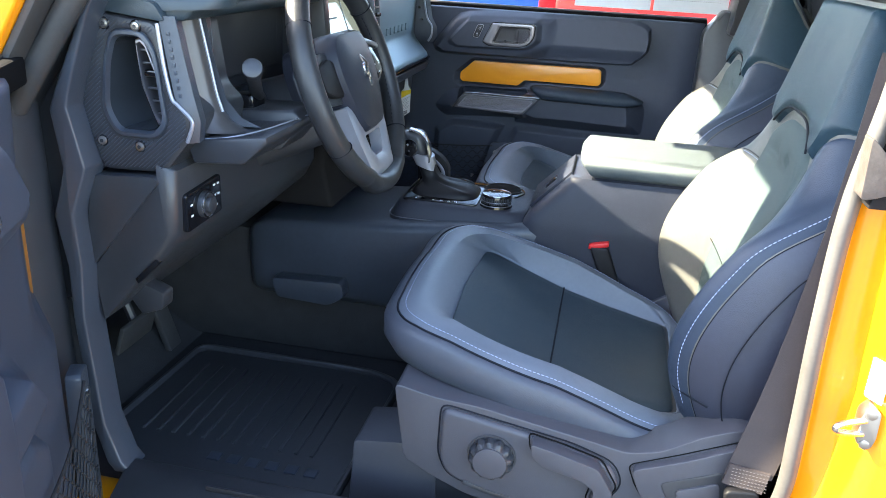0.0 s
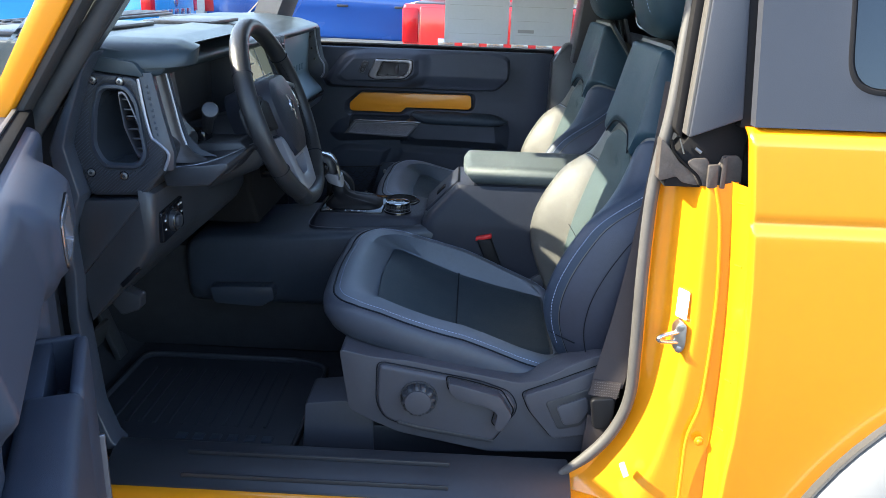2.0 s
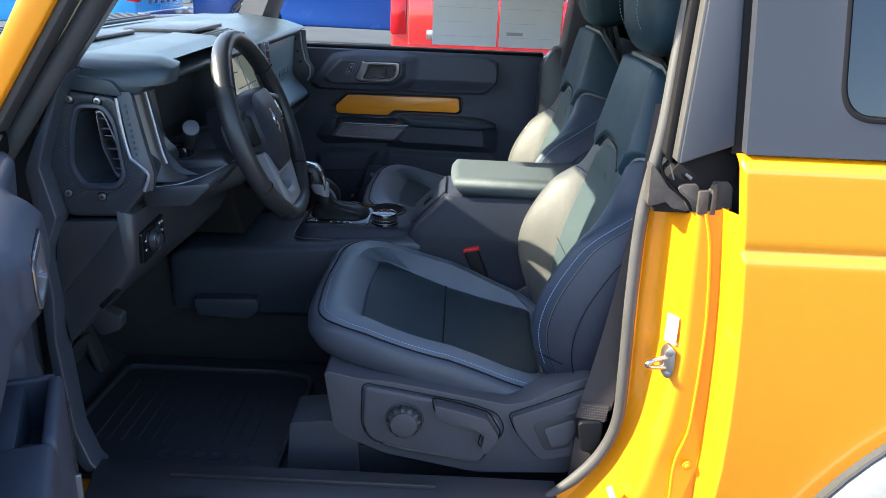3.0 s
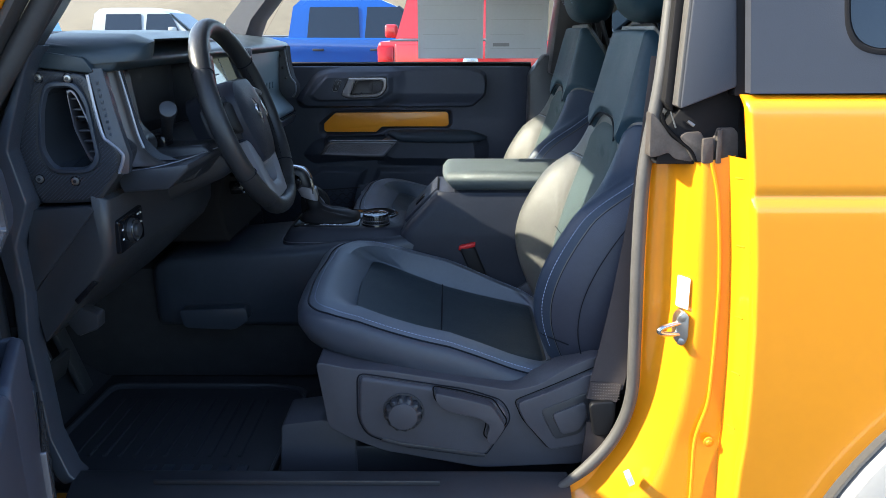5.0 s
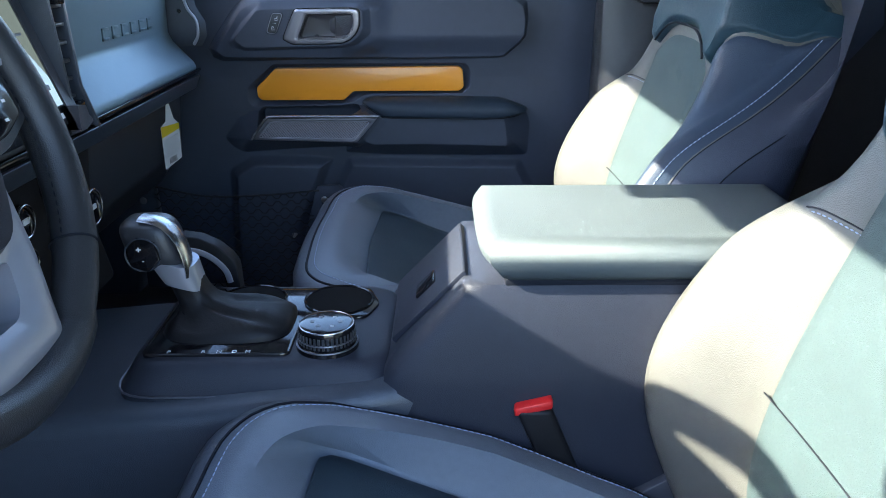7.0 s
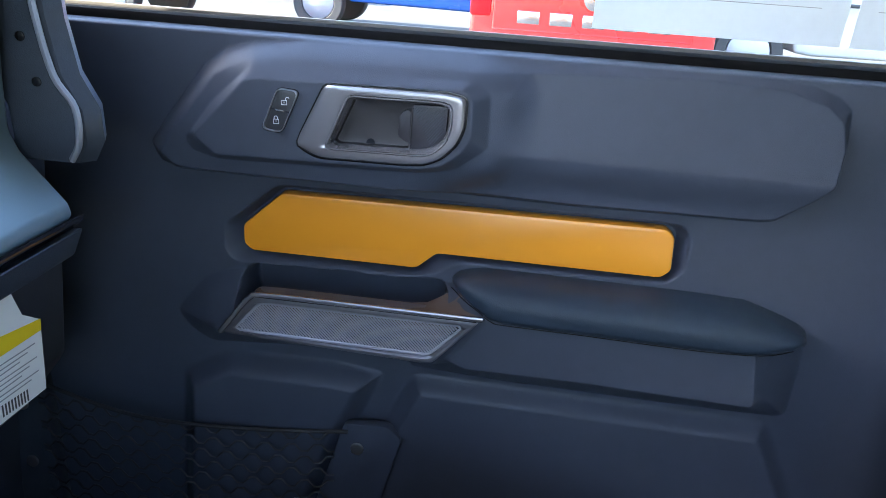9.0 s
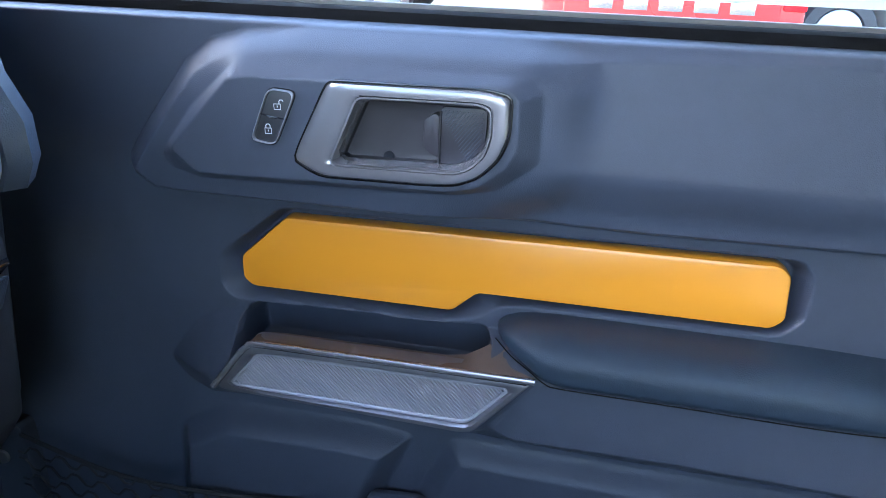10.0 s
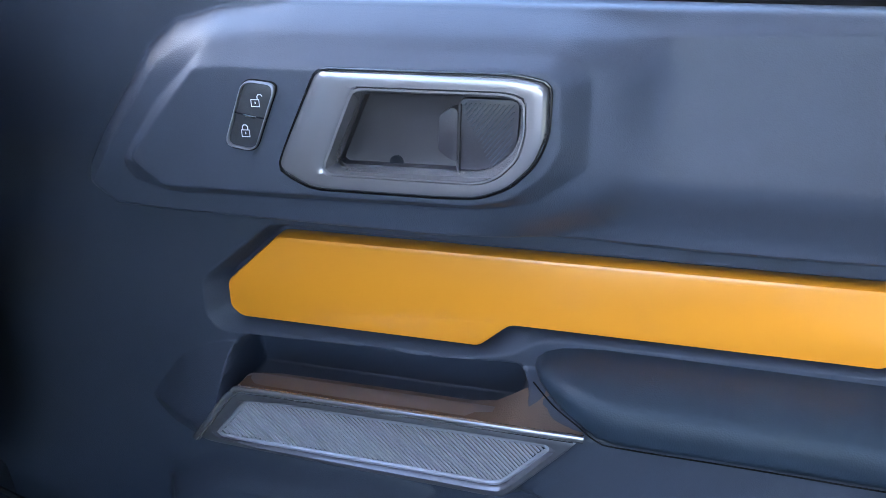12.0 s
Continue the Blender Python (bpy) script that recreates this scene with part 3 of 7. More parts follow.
plate = part("metal_bracket", prism(round_poly([(0.711, 1.191), (0.719, 1.197), (0.740, 1.198), (0.745, 1.189), (0.760, 1.189), (0.764, 1.203), (0.786, 1.204), (0.793, 1.196), (0.797, 1.156), (0.767, 1.152), (0.732, 1.156)], 0.003), "y", 0.050, 0.058, 0.0012), M_FLAP, corner,
              "dusty grey metal bracket")
for _x0, _x1, _z1 in ((0.7430, 0.7585, 1.1885), (0.7625, 0.7700, 1.2010)):
    part("bracket_rib", prism(round_poly([(_x0, 1.1535), (_x0 - 0.001, _z1), (_x1 - 0.002, _z1 + 0.002), (_x1, 1.1535)], 0.002), "y", 0.0425, 0.0505, 0.003, 3), M_FLAP, plate)
part("bracket_clip", tube([(0.7205, 0.0525, 1.2125), (0.7295, 0.0500, 1.2065)], 0.0026, 8), M_STEEL, corner)
part("bracket_wire", tube([(0.6955, 0.0540, 1.2265), (0.7040, 0.0520, 1.2035)], 0.0014, 6), M_STEEL, corner)
part("corner_seal", prism(round_poly([(0.668, 1.226), (0.681, 1.214), (0.699, 1.190), (0.734, 1.166), (0.733, 1.154), (0.707, 1.158), (0.697, 1.168), (0.682, 1.162), (0.670, 1.160)], 0.005), "y", 0.054, 0.082, 0.004, 4), M_FLAP, shell, "worn grey-brown rubber corner flap", 60)
part("seal_gap", tube(smooth_path([(0.683, 0.0535, 1.224), (0.690, 0.0530, 1.206), (0.709, 0.0515, 1.187), (0.728, 0.0500, 1.170), (0.7355, 0.0500, 1.156)], 5), 0.0024, 6), M_FELT, shell)
seal_path = smooth_path([(x, 0.094 + max(0, z - 1.25) * 0.16, z) for x, z in OPEN[:10]], 8)
part("door_seal", tube(seal_path, [0.0105] * (len(seal_path) - 9) + [0.0105 - 0.0006 * k for k in range(9)], 10), M_SEAL, shell, "dusty grey rubber door seal")

_ap = lambda a, b, c, d, y0, y1: prism([a, b, c, d], "y", y0, y1, 0.004)
part("a_pillar_skin", _ap((-0.385, 1.20), (-0.345, 1.205), (-0.012, 1.70), (-0.085, 1.70), 0.028, 0.075), M_PAINT, shell, "orange windshield pillar")
part("a_pillar_lip", _ap((-0.345, 1.205), (-0.330, 1.205), (0.004, 1.70), (-0.012, 1.70), 0.040, 0.080), M_RUBBER, shell)
part("a_pillar_seal", tube([(-0.352, 0.085, 1.16), (-0.18, 0.085, 1.40), (0.02, 0.085, 1.69)], 0.016, 10), M_RUBBER, shell)
part("a_pillar_trim", loft([[(x - 0.10, 0.10, z), (x - 0.005, 0.080, z), (x + 0.012, 0.100, z), (x + 0.002, 0.145, z), (x - 0.09, 0.17, z)]
                            for x, z in ((-0.385, 1.12), (-0.296, 1.24), (-0.199, 1.365), (-0.129, 1.46), (0.03, 1.69))]), M_DARK, shell, "charcoal windshield pillar trim")
part("pillar_vent", join(*[box(-0.225 + 0.006 * k, -0.220 + 0.006 * k, 0.118, 0.150, 1.352 + 0.0083 * k, 1.357 + 0.0083 * k, 0.0008) for k in range(11)]), M_DARK, shell)
part("far_a_pillar", loft([[(x - 0.07, 1.500, z), (x + 0.010, 1.488, z), (x + 0.034, 1.525, z), (x + 0.036, 1.61, z), (x - 0.09, 1.62, z)]
                           for x, z in ((-0.31, 1.24), (-0.255, 1.37), (-0.12, 1.53), (0.02, 1.69))]), M_SEATPLASTIC, shell, "grey windshield pillar trim")

# hinge pillar trim beside the dashboard
_left = [(-0.235, 1.315), (-0.258, 1.278), (-0.304, 1.185), (-0.316, 1.158), (-0.306, 1.076), (-0.329, 1.008), (-0.317, 0.933), (-0.319, 0.852), (-0.309, 0.672), (-0.292, 0.606), (-0.280, 0.590)]
_right = [(x + w, z + 0.004) for (x, z), w in zip(_left, (0.010, 0.012, 0.022, 0.026, 0.034, 0.030, 0.022, 0.018, 0.020, 0.024, 0.026))]
part("hinge_pillar_trim", prism(_left + _right[::-1], "y", 0.102, 0.150, 0.005, 3), M_PLASTIC, shell, "charcoal hinge pillar trim")
part("hinge_pillar", prism([(-0.75, 0.45), (-0.33, 0.45), (-0.345, 1.22), (-0.75, 1.22)], "y", 0.05, 0.125, 0.01), M_DARK, shell)
part("hinge_pillar_skin", prism([(-0.415, 0.50), (-0.372, 0.50), (-0.378, 1.12), (-0.415, 1.12)], "y", 0.02, 0.055, 0.006), M_PAINT, shell, "orange painted hinge face")

# striker
st = thing("door_striker", (0.735, 0.07, 0.88), "bright steel door striker loop on a plate", "striker")
part("striker_plate", prism(round_poly([(0.728, 0.874), (0.742, 0.870), (0.746, 0.885), (0.745, 0.920), (0.736, 0.926), (0.728, 0.913)], 0.006), "y", 0.050, 0.072, 0.0012,
                            xf=lambda p: Vector((p.x, p.y - (p.x - 0.735) * 0.4, p.z))), M_STEEL, st)
part("striker_pin", tube(smooth_path([(0.744, 0.058, 0.906), (0.722, 0.050, 0.904), (0.706, 0.044, 0.9015), (0.700, 0.042, 0.8965), (0.706, 0.044, 0.8915), (0.722, 0.050, 0.8885), (0.742, 0.057, 0.886)], 5), 0.0040, 12), M_CHROME, st)
for _z in (0.915, 0.876):
    part("striker_bolt", disc((0.737, 0.052, _z), (-0.3, -1, 0), 0.0065, 0.004, 6, 0.001), M_STEEL, st)

# ---- the doors ----
HINGE, OPEN_DEG = Vector((-0.306, 0.072, 0)), 66.0
_e = Vector((math.cos(radians(OPEN_DEG)), -math.sin(radians(OPEN_DEG)), 0))
_nn = Vector((math.sin(radians(OPEN_DEG)), math.cos(radians(OPEN_DEG)), 0))
shut = lambda x, z, w: Vector((x, 1.62 - w, z))                                   # the far door, closed
ajar = lambda x, z, w: HINGE + _e * (x + 0.335) + _nn * w + Vector((0, 0, z - 0.03 * min(1, max(0, (1.08 - z) / 0.1))))      # the near door, wide open

PAD = [(-0.138, 1.110), (-0.122, 1.134), (-0.078, 1.191), (-0.056, 1.207), (-0.028, 1.214), (0.022, 1.219), (0.400, 1.220), (0.462, 1.217), (0.490, 1.208), (0.502, 1.197), (0.505, 1.165), (0.501, 1.131),
       (0.490, 1.117), (0.460, 1.091), (0.446, 1.089), (0.270, 1.086), (0.077, 1.089), (-0.020, 1.085), (-0.112, 1.085), (-0.130, 1.092)]
PAD_TOP = [(-0.115, 1.108), (-0.060, 1.185), (-0.030, 1.200), (0.020, 1.204), (0.196, 1.206), (0.254, 1.209), (0.374, 1.214), (0.444, 1.211), (0.480, 1.200), (0.494, 1.188), (0.499, 1.165), (0.496, 1.133),
           (0.486, 1.120), (0.458, 1.0945), (0.446, 1.0925), (0.270, 1.090), (0.100, 1.093), (-0.100, 1.095)]
LOBE = [(-0.138, 1.110), (-0.122, 1.134), (-0.078, 1.191), (-0.056, 1.207), (-0.028, 1.214), (0.022, 1.219), (0.190, 1.219), (0.228, 1.213), (0.240, 1.190), (0.236, 1.140), (0.208, 1.098), (0.150, 1.089),
        (-0.020, 1.0855), (-0.112, 1.0855), (-0.130, 1.092)]
LOBE_RIM = round_poly([(-0.088, 1.126), (-0.061, 1.162), (-0.022, 1.198), (0.181, 1.1985), (0.193, 1.189), (0.194, 1.141), (0.166, 1.119), (0.137, 1.1135), (-0.056, 1.108), (-0.082, 1.114)], 0.005)
LOBE_TOP = round_poly([(-0.075, 1.131), (-0.027, 1.1845), (-0.014, 1.187), (0.038, 1.188), (0.170, 1.1915), (0.178, 1.185), (0.179, 1.152), (0.172, 1.138), (0.152, 1.1225), (0.132, 1.118), (-0.056, 1.1145)], 0.003)
BEZEL = round_poly([(0.0215, 1.131), (0.025, 1.141), (0.048, 1.188), (0.156, 1.1892), (0.173, 1.186), (0.1728, 1.159), (0.167, 1.144), (0.154, 1.1305), (0.138, 1.1235), (0.116, 1.122), (0.041, 1.121)], 0.006)
LIP = round_poly([(0.048, 1.133), (0.068, 1.180), (0.152, 1.1812), (0.161, 1.1785), (0.1617, 1.161), (0.158, 1.146), (0.148, 1.1355), (0.138, 1.1315), (0.053, 1.130)], 0.005)
CUP = round_poly([(0.0545, 1.1355), (0.0720, 1.1755), (0.150, 1.1770), (0.1575, 1.1745), (0.158, 1.160), (0.155, 1.149), (0.145, 1.1385), (0.135, 1.1350), (0.056, 1.1335)], 0.004)
TRIM = round_poly([(-0.049, 1.030), (-0.008, 1.068), (0.367, 1.0715), (0.376, 1.064), (0.378, 1.029), (0.369, 1.021), (0.150, 1.021), (0.130, 1.003), (-0.041, 1.003), (-0.049, 1.010)], 0.004)
RECESS = round_poly([(-0.068, 1.030), (-0.069, 1.002), (-0.061, 0.992), (-0.052, 0.990), (0.131, 0.9955), (0.152, 1.000), (0.170, 1.013), (0.190, 1.0155), (0.376, 1.0165), (0.391, 1.030), (0.392, 1.062), (0.382, 1.0775),
                     (-0.012, 1.0765)], 0.006)
GRILLE = round_poly([(-0.058, 0.931), (-0.048, 0.944), (-0.024, 0.9765), (-0.010, 0.9765), (0.203, 0.9765), (0.157, 0.9235)], 0.007)
GRILLE_IN = round_poly([(-0.046, 0.9335), (-0.018, 0.9685), (0.188, 0.9685), (0.155, 0.9305)], 0.006)
PULL = round_poly([(-0.124, 0.926), (-0.108, 0.906), (-0.086, 0.894), (0.020, 0.902), (0.160, 0.908), (0.220, 0.965), (0.212, 0.992), (0.100, 0.994), (-0.050, 0.983), (-0.066, 0.980), (-0.092, 0.967)], 0.008)
PULL_TOP = [(-0.060, 0.929), (-0.022, 0.9775), (0.206, 0.9785), (0.158, 0.922)]
POCKET = round_poly([(-0.046, 0.945), (-0.049, 0.980), (-0.040, 0.9895), (0.130, 0.9935), (0.158, 0.9945), (0.168, 0.986), (0.160, 0.945)], 0.006)
BELLY = round_poly([(0.130, 0.905), (0.168, 0.992), (0.500, 0.994), (0.516, 0.960), (0.514, 0.886), (0.400, 0.886), (0.236, 0.888), (0.130, 0.893)], 0.012)
BELLY_TOP = round_poly([(0.172, 0.926), (0.210, 0.974), (0.460, 0.972), (0.468, 0.914), (0.300, 0.919), (0.190, 0.918)], 0.006)
BULGE = round_poly([(-0.135, 0.560), (-0.122, 0.857), (-0.068, 0.889), (0.052, 0.889), (0.106, 0.882), (0.084, 0.832), (0.030, 0.700), (0.010, 0.560)], 0.012)
LOWER = round_poly([(0.132, 0.886), (0.500, 0.880), (0.540, 0.800), (0.560, 0.560), (0.050, 0.560), (0.088, 0.790)], 0.012)


def between(X, Z, foot, top, grow=0.0):
    """0 at one outline, 1 at a second one inside it, rising evenly from the one to the other."""
    do = np.maximum(-sdist(X, Z, foot), 0)
    di = np.maximum(sdist(X, Z, top) - grow, 0)
    return np.where(do <= 0, 0.0, do / (do + di + 1e-9))


def soft_clip(t):
    t = np.clip(t, 0, 1)
    return t * t * (3 - 2 * t)


def reach(poly, cx, cz, u):
    """How far an outline lies from a point inside it, in the direction u."""
    best = 0
    for (x0, z0), (x1, z1) in zip(poly, poly[1:] + poly[:1]):
        ex, ez = x1 - x0, z1 - z0
        den = u[0] * ez - u[1] * ex
        if abs(den) > 1e-12:
            s = ((x0 - cx) * ez - (z0 - cz) * ex) / den
            t = ((x0 - cx) * u[1] - (z0 - cz) * u[0]) / den
            if s > 0 and -1e-6 <= t <= 1 + 1e-6:
                best = max(best, s)
    return best


def speaker_pull(place, root):
    """The speaker grille under the trim, with the brown ledge and the pocket behind it."""
    gr = part("grille_frame", ring_frame(GRILLE, GRILLE_IN, (0.03, 0.0515, 0.0530, 0.0515, 0.045), lambda x, z, w: place(x, z, w), 160), M_GUN, root,
              "gunmetal speaker grille")
    part("grille_edge", tube(smooth_path([place(-0.057, 0.9325, 0.0525), place(-0.046, 0.947, 0.0535), place(-0.033, 0.9650, 0.0535), place(-0.024, 0.9745, 0.0535), place(-0.010, 0.9782, 0.0535), place(0.09, 0.9785, 0.054),
                                          place(0.204, 0.9785, 0.0535)], 5), 0.0031, 10, flat=0.8), M_BRUSHED, gr, "satin silver edge")
    back = prism(GRILLE_IN, "y", 0.038, 0.0430, 0, xf=lambda p: place(p.x, p.z, p.y))
    part("grille_back", back, M_FELT, gr)
    bars = []
    for k in range(90):
        x0 = -0.085 + 0.0033 * k
        run = [(x0 + 0.040 * q / 60, 0.9700 - 0.041 * q / 60) for q in range(61)]
        ok = sdist(np.array([p[0] for p in run]), np.array([p[1] for p in run]), GRILLE_IN) < -0.0022
        run = [p for p, o in zip(run, ok) if o]
        if len(run) > 3:
            bars.append(tube([place(*run[0], 0.0480), place(*run[-1], 0.0480)], 0.00090, 5))
    part("grille_bars", join(*bars), M_BARS, gr)
    part("grille_border", tube([place(x, z, 0.0485) for x, z in resample([((x - 0.071) * 0.985 + 0.071, (z - 0.950) * 0.93 + 0.950) for x, z in GRILLE_IN], 90)], 0.0016, 6, closed=True), M_BARS, gr)
    part("edge_gap", tube([place(-0.020, 0.9748, 0.0524), place(0.09, 0.9752, 0.0524), place(0.198, 0.9748, 0.0524)], 0.0008, 6), M_FELT, gr)
    part("pull_ledge", loft([[place(x, 0.9775, 0.0500), place(x, 0.9775 + (zb - 0.9775) * 0.12, 0.0475), place(x, zb, wb), place(x, zb - 0.004, wb - 0.0025), place(x, min(zb - 0.006, max(0.935, 0.931 + (x - 0.157) * 1.15)), wb - 0.004),
                              place(x, min(0.9745, max(0.935, 0.931 + (x - 0.157) * 1.15)), 0.044)]
                             for x, wb, zb in ((-0.023, 0.036, 0.9765), (-0.016, 0.027, 0.9750), (-0.004, 0.0225, 0.9735), (0.06, 0.021, 0.9730), (0.130, 0.021, 0.9730), (0.146, 0.021, 0.9755), (0.156, 0.020, 0.9810),
                                               (0.166, 0.018, 0.9870), (0.180, 0.018, 0.9890), (0.194, 0.030, 0.9840), (0.203, 0.042, 0.9790))]), M_BROWN, root, "bronze brown pull ledge", 50)



def door(name, place, label):
    root = thing(name, place(-0.30, 0.55, -0.05), label, "car door")
    fine = 2.5 if name == "passenger_door" else 0.7
    xs, zs = np.linspace(-0.325, 0.650, int(300 * fine)), np.linspace(0.555, 1.222, int(216 * fine))
    X, Z = np.meshgrid(xs, zs)
    W = 0.004 + 0.06 * np.clip(Z - 1.05, 0, 1) - (0.02 if name == "driver_door" else 0.004) * np.clip((-0.22 - X) / 0.1, 0, 1) ** 2 - 0.020 * np.clip((X - 0.56) / 0.09, 0, 1) ** 2
    if name == "driver_door":
        W = W - 0.030 * np.clip((-0.17 - X) / 0.10, 0, 1) ** 1.5 * np.clip((Z - 0.88) / 0.10, 0, 1)
    # upper pad, its raised lobe round the handle, and the slopes up to both
    pad = between(X, Z, PAD, PAD_TOP)
    face = 0.037 - 0.20 * np.clip(Z - 1.135, 0, 1) - 0.020 * soft_clip((1.140 - Z) / 0.050) * soft_clip((X - 0.10) / 0.10)
    W = W + (face - W) * pad
    lobe, turn = between(X, Z, LOBE, LOBE_RIM), soft_clip((X - 0.15) / 0.07)
    W = np.maximum(W, W + (0.0425 - W) * (lobe + (soft_clip(lobe) - lobe) * turn))
    W = W + 0.0095 * between(X, Z, LOBE_RIM, LOBE_TOP)
    W = W - 0.066 * ease(X, Z, LIP, 0.002)
    # trough of the accent trim
    W = W - 0.016 * between(X, Z, RECESS, TRIM, 0.003)
    # armrest carrier, pull pod, bin and lower panels
    W = np.maximum(W, W + (0.018 - W) * ease(X, Z, LOWER, 0.022))
    W = np.maximum(W, W + (0.026 - W) * ease(X, Z, BULGE, 0.024))
    W = np.maximum(W, W + (0.044 - W) * between(X, Z, BELLY, BELLY_TOP))
    W = np.maximum(W, W + (0.046 - W) * between(X, Z, PULL, PULL_TOP))
    W = W - 0.016 * np.clip((Z - 1.2195) / 0.0025, 0, 1) ** 2
    if name == "passenger_door":
        deep = ease(X, Z, POCKET, 0.005)
        W = W * (1 - deep) + deep * (-0.022 - 0.5 * np.clip(0.990 - Z, 0, 0.01))
    # edges of a moulding are slightly rounded
    for _ in range(1):
        Wp = np.pad(W, 1, mode="edge")
        W = (Wp[:-2, 1:-1] + Wp[2:, 1:-1] + Wp[1:-1, :-2] + Wp[1:-1, 2:] + 4 * W) / 8
    part("door_panel", relief(xs, zs, W, place, -0.03), M_DOOR, root, "dark moulded door panel", 60)
    flat_at = lambda p: place(p.x, p.z, p.y)
    part("armrest_pad", loft([[place(x, z, w * d) for w, z in ((-0.08, zb), (-0.08, zt), (0.35, zt - 0.0005), (0.66, zt + (zc - zt) * 0.35), (0.86, zc + 0.0005), (0.97, zc - 0.22 * (zc - zb)), (1.0, zc - 0.50 * (zc - zb)),
                                                               (0.975, zb + 0.16 * (zc - zb)), (0.93, zb))]
                              for x, zt, zc, zb, d in ((0.1690, 1.0010, 1.0005, 0.9990, 0.014), (0.1745, 1.0065, 1.0055, 0.9975, 0.030), (0.184, 1.0100, 1.0075, 0.9925, 0.042), (0.198, 1.0118, 1.0070, 0.9850, 0.049),
                                                       (0.211, 1.0125, 1.0050, 0.9775, 0.0525), (0.225, 1.0125, 1.0040, 0.9755, 0.054), (0.30, 1.0120, 1.0025, 0.9745, 0.054), (0.40, 1.0110, 1.0015, 0.9725, 0.054), (0.45, 1.0090, 1.0005, 0.9730, 0.054),
                                                       (0.470, 1.0030, 0.9985, 0.9755, 0.053), (0.490, 0.9960, 0.9945, 0.9795, 0.049), (0.503, 0.9905, 0.9900, 0.9830, 0.040), (0.508, 0.9880, 0.9875, 0.9850, 0.020))]), M_ARMREST, root, "dark padded armrest", 70)
    part("armrest_gap", tube(smooth_path([place(0.170, 0.9985, 0.030), place(0.184, 0.9915, 0.042), place(0.198, 0.9840, 0.047), place(0.2115, 0.9760, 0.0500), place(0.226, 0.9742, 0.0510), place(0.30, 0.9733, 0.0510), place(0.40, 0.9713, 0.0510), place(0.462, 0.9732, 0.0500),
                                          place(0.492, 0.9788, 0.0440)], 4), 0.0005, 6), M_FELT, root)
    part("door_shell", prism([(-0.325, 0.50), (0.655, 0.50), (0.665, 1.205), (-0.335, 1.205)], "y", -0.085, -0.035, 0.006, xf=lambda p: place(p.x, p.z, p.y)), M_PAINT, root,
         "orange painted outer door skin")
    part("sill_felt", prism([(-0.335, 1.195), (0.655, 1.195), (0.655, 1.2310), (-0.335, 1.2310)], "y", -0.034, -0.008, 0.005, xf=lambda p: place(p.x, p.z, p.y)), M_FELT, root)
    part("sill_edge", prism([(-0.335, 1.228), (0.655, 1.228), (0.655, 1.2345), (-0.335, 1.2345)], "y", -0.034, -0.027, 0.001, xf=lambda p: place(p.x, p.z, p.y)), M_SEAL, root)
    # inner handle, on the raised lobe
    aim = place(0, 0, 1) - place(0, 0, 0)
    held = lambda x, z, w: place(x, z, w + 0.0085)
    held_at = lambda p: held(p.x, p.z, p.y)

    def cup_at(f, w):
        """An outline between the lip (1) and the cup's mouth (0), at depth w; below 0 it shrinks."""
        cx, cz = 0.106, 1.155
        out = []
        for k in range(120):
            u = (math.cos(math.tau * k / 120), math.sin(math.tau * k / 120))
            r0, r1 = reach(CUP, cx, cz, u), reach(LIP, cx, cz, u)
            r = r0 + (r1 - r0) * f
            out.append(held(cx + u[0] * r, cz + u[1] * r, w))
        return out
    hd = part("handle_bezel", ring_frame(BEZEL, LIP, (0.030, 0.0435, 0.0462, 0.0462, 0.040), held, 120, True), M_BRUSHED, root, "brushed grey metal handle surround")
    part("bezel_lip", loft([cup_at(1.0, 0.0440), cup_at(0.96, 0.0462), cup_at(0.7, 0.0462), cup_at(0.15, 0.0405), cup_at(0.0, 0.037), cup_at(0.0, 0.033)], True, False, False), M_BRUSHED, hd, "bright metal inner lip", 50)
    part("handle_gap", ring_frame([((x - 0.095) * 1.022 + 0.095, (z - 1.153) * 1.045 + 1.153) for x, z in BEZEL], BEZEL, (0.02, 0.0437, 0.0443, 0.0437, 0.02), held, 120), M_GLOSS, hd)
    part("handle_cup", loft([cup_at(0.02, 0.0345), cup_at(0.0, 0.0290), cup_at(-0.12, 0.0268), cup_at(-1.2, 0.0262)], True, False, True), M_CUP, hd, "", 60)
    part("cup_notch", disc(held(0.0865, 1.1350, 0.0265), aim, 0.0040, 0.0012, 20), M_SEAM, hd)
    LEV = round_poly([(0.1225, 1.1320), (0.1235, 1.172), (0.126, 1.1745), (0.1565, 1.1750), (0.1555, 1.147), (0.141, 1.1330)], 0.0025)
    lev = part("handle_lever", prism(LEV, "y", 0.018, 0.0315, 0.002, xf=held_at), M_CUP, hd)
    part("lever_lip", join(prism(round_poly([(0.1125, 1.146), (0.1135, 1.165), (0.1205, 1.1700), (0.1235, 1.1680), (0.1235, 1.1395), (0.119, 1.141)], 0.002), "y", 0.022, 0.0345, 0.0018, xf=held_at),
                           tube([held(0.1240, 1.1712, 0.0318), held(0.1232, 1.1315, 0.0318)], 0.0011, 6)), M_CUP, lev)
    ribs = []
    for k in range(30):
        run = []
        for q in range(45):
            px, pz = 0.082 + 0.0026 * k + 0.0009 * q, 1.127 + 0.00115 * q
            if px > 0.1265 and sdist(np.array([px]), np.array([pz]), LEV)[0] < -0.0025 and (px - 0.125) + (pz - 1.13) * 0.55 > 0.021:
                run.append(held(px, pz, 0.0316))
        if len(run) > 1:
            ribs.append(tube([run[0], run[-1]], 0.00042, 4))
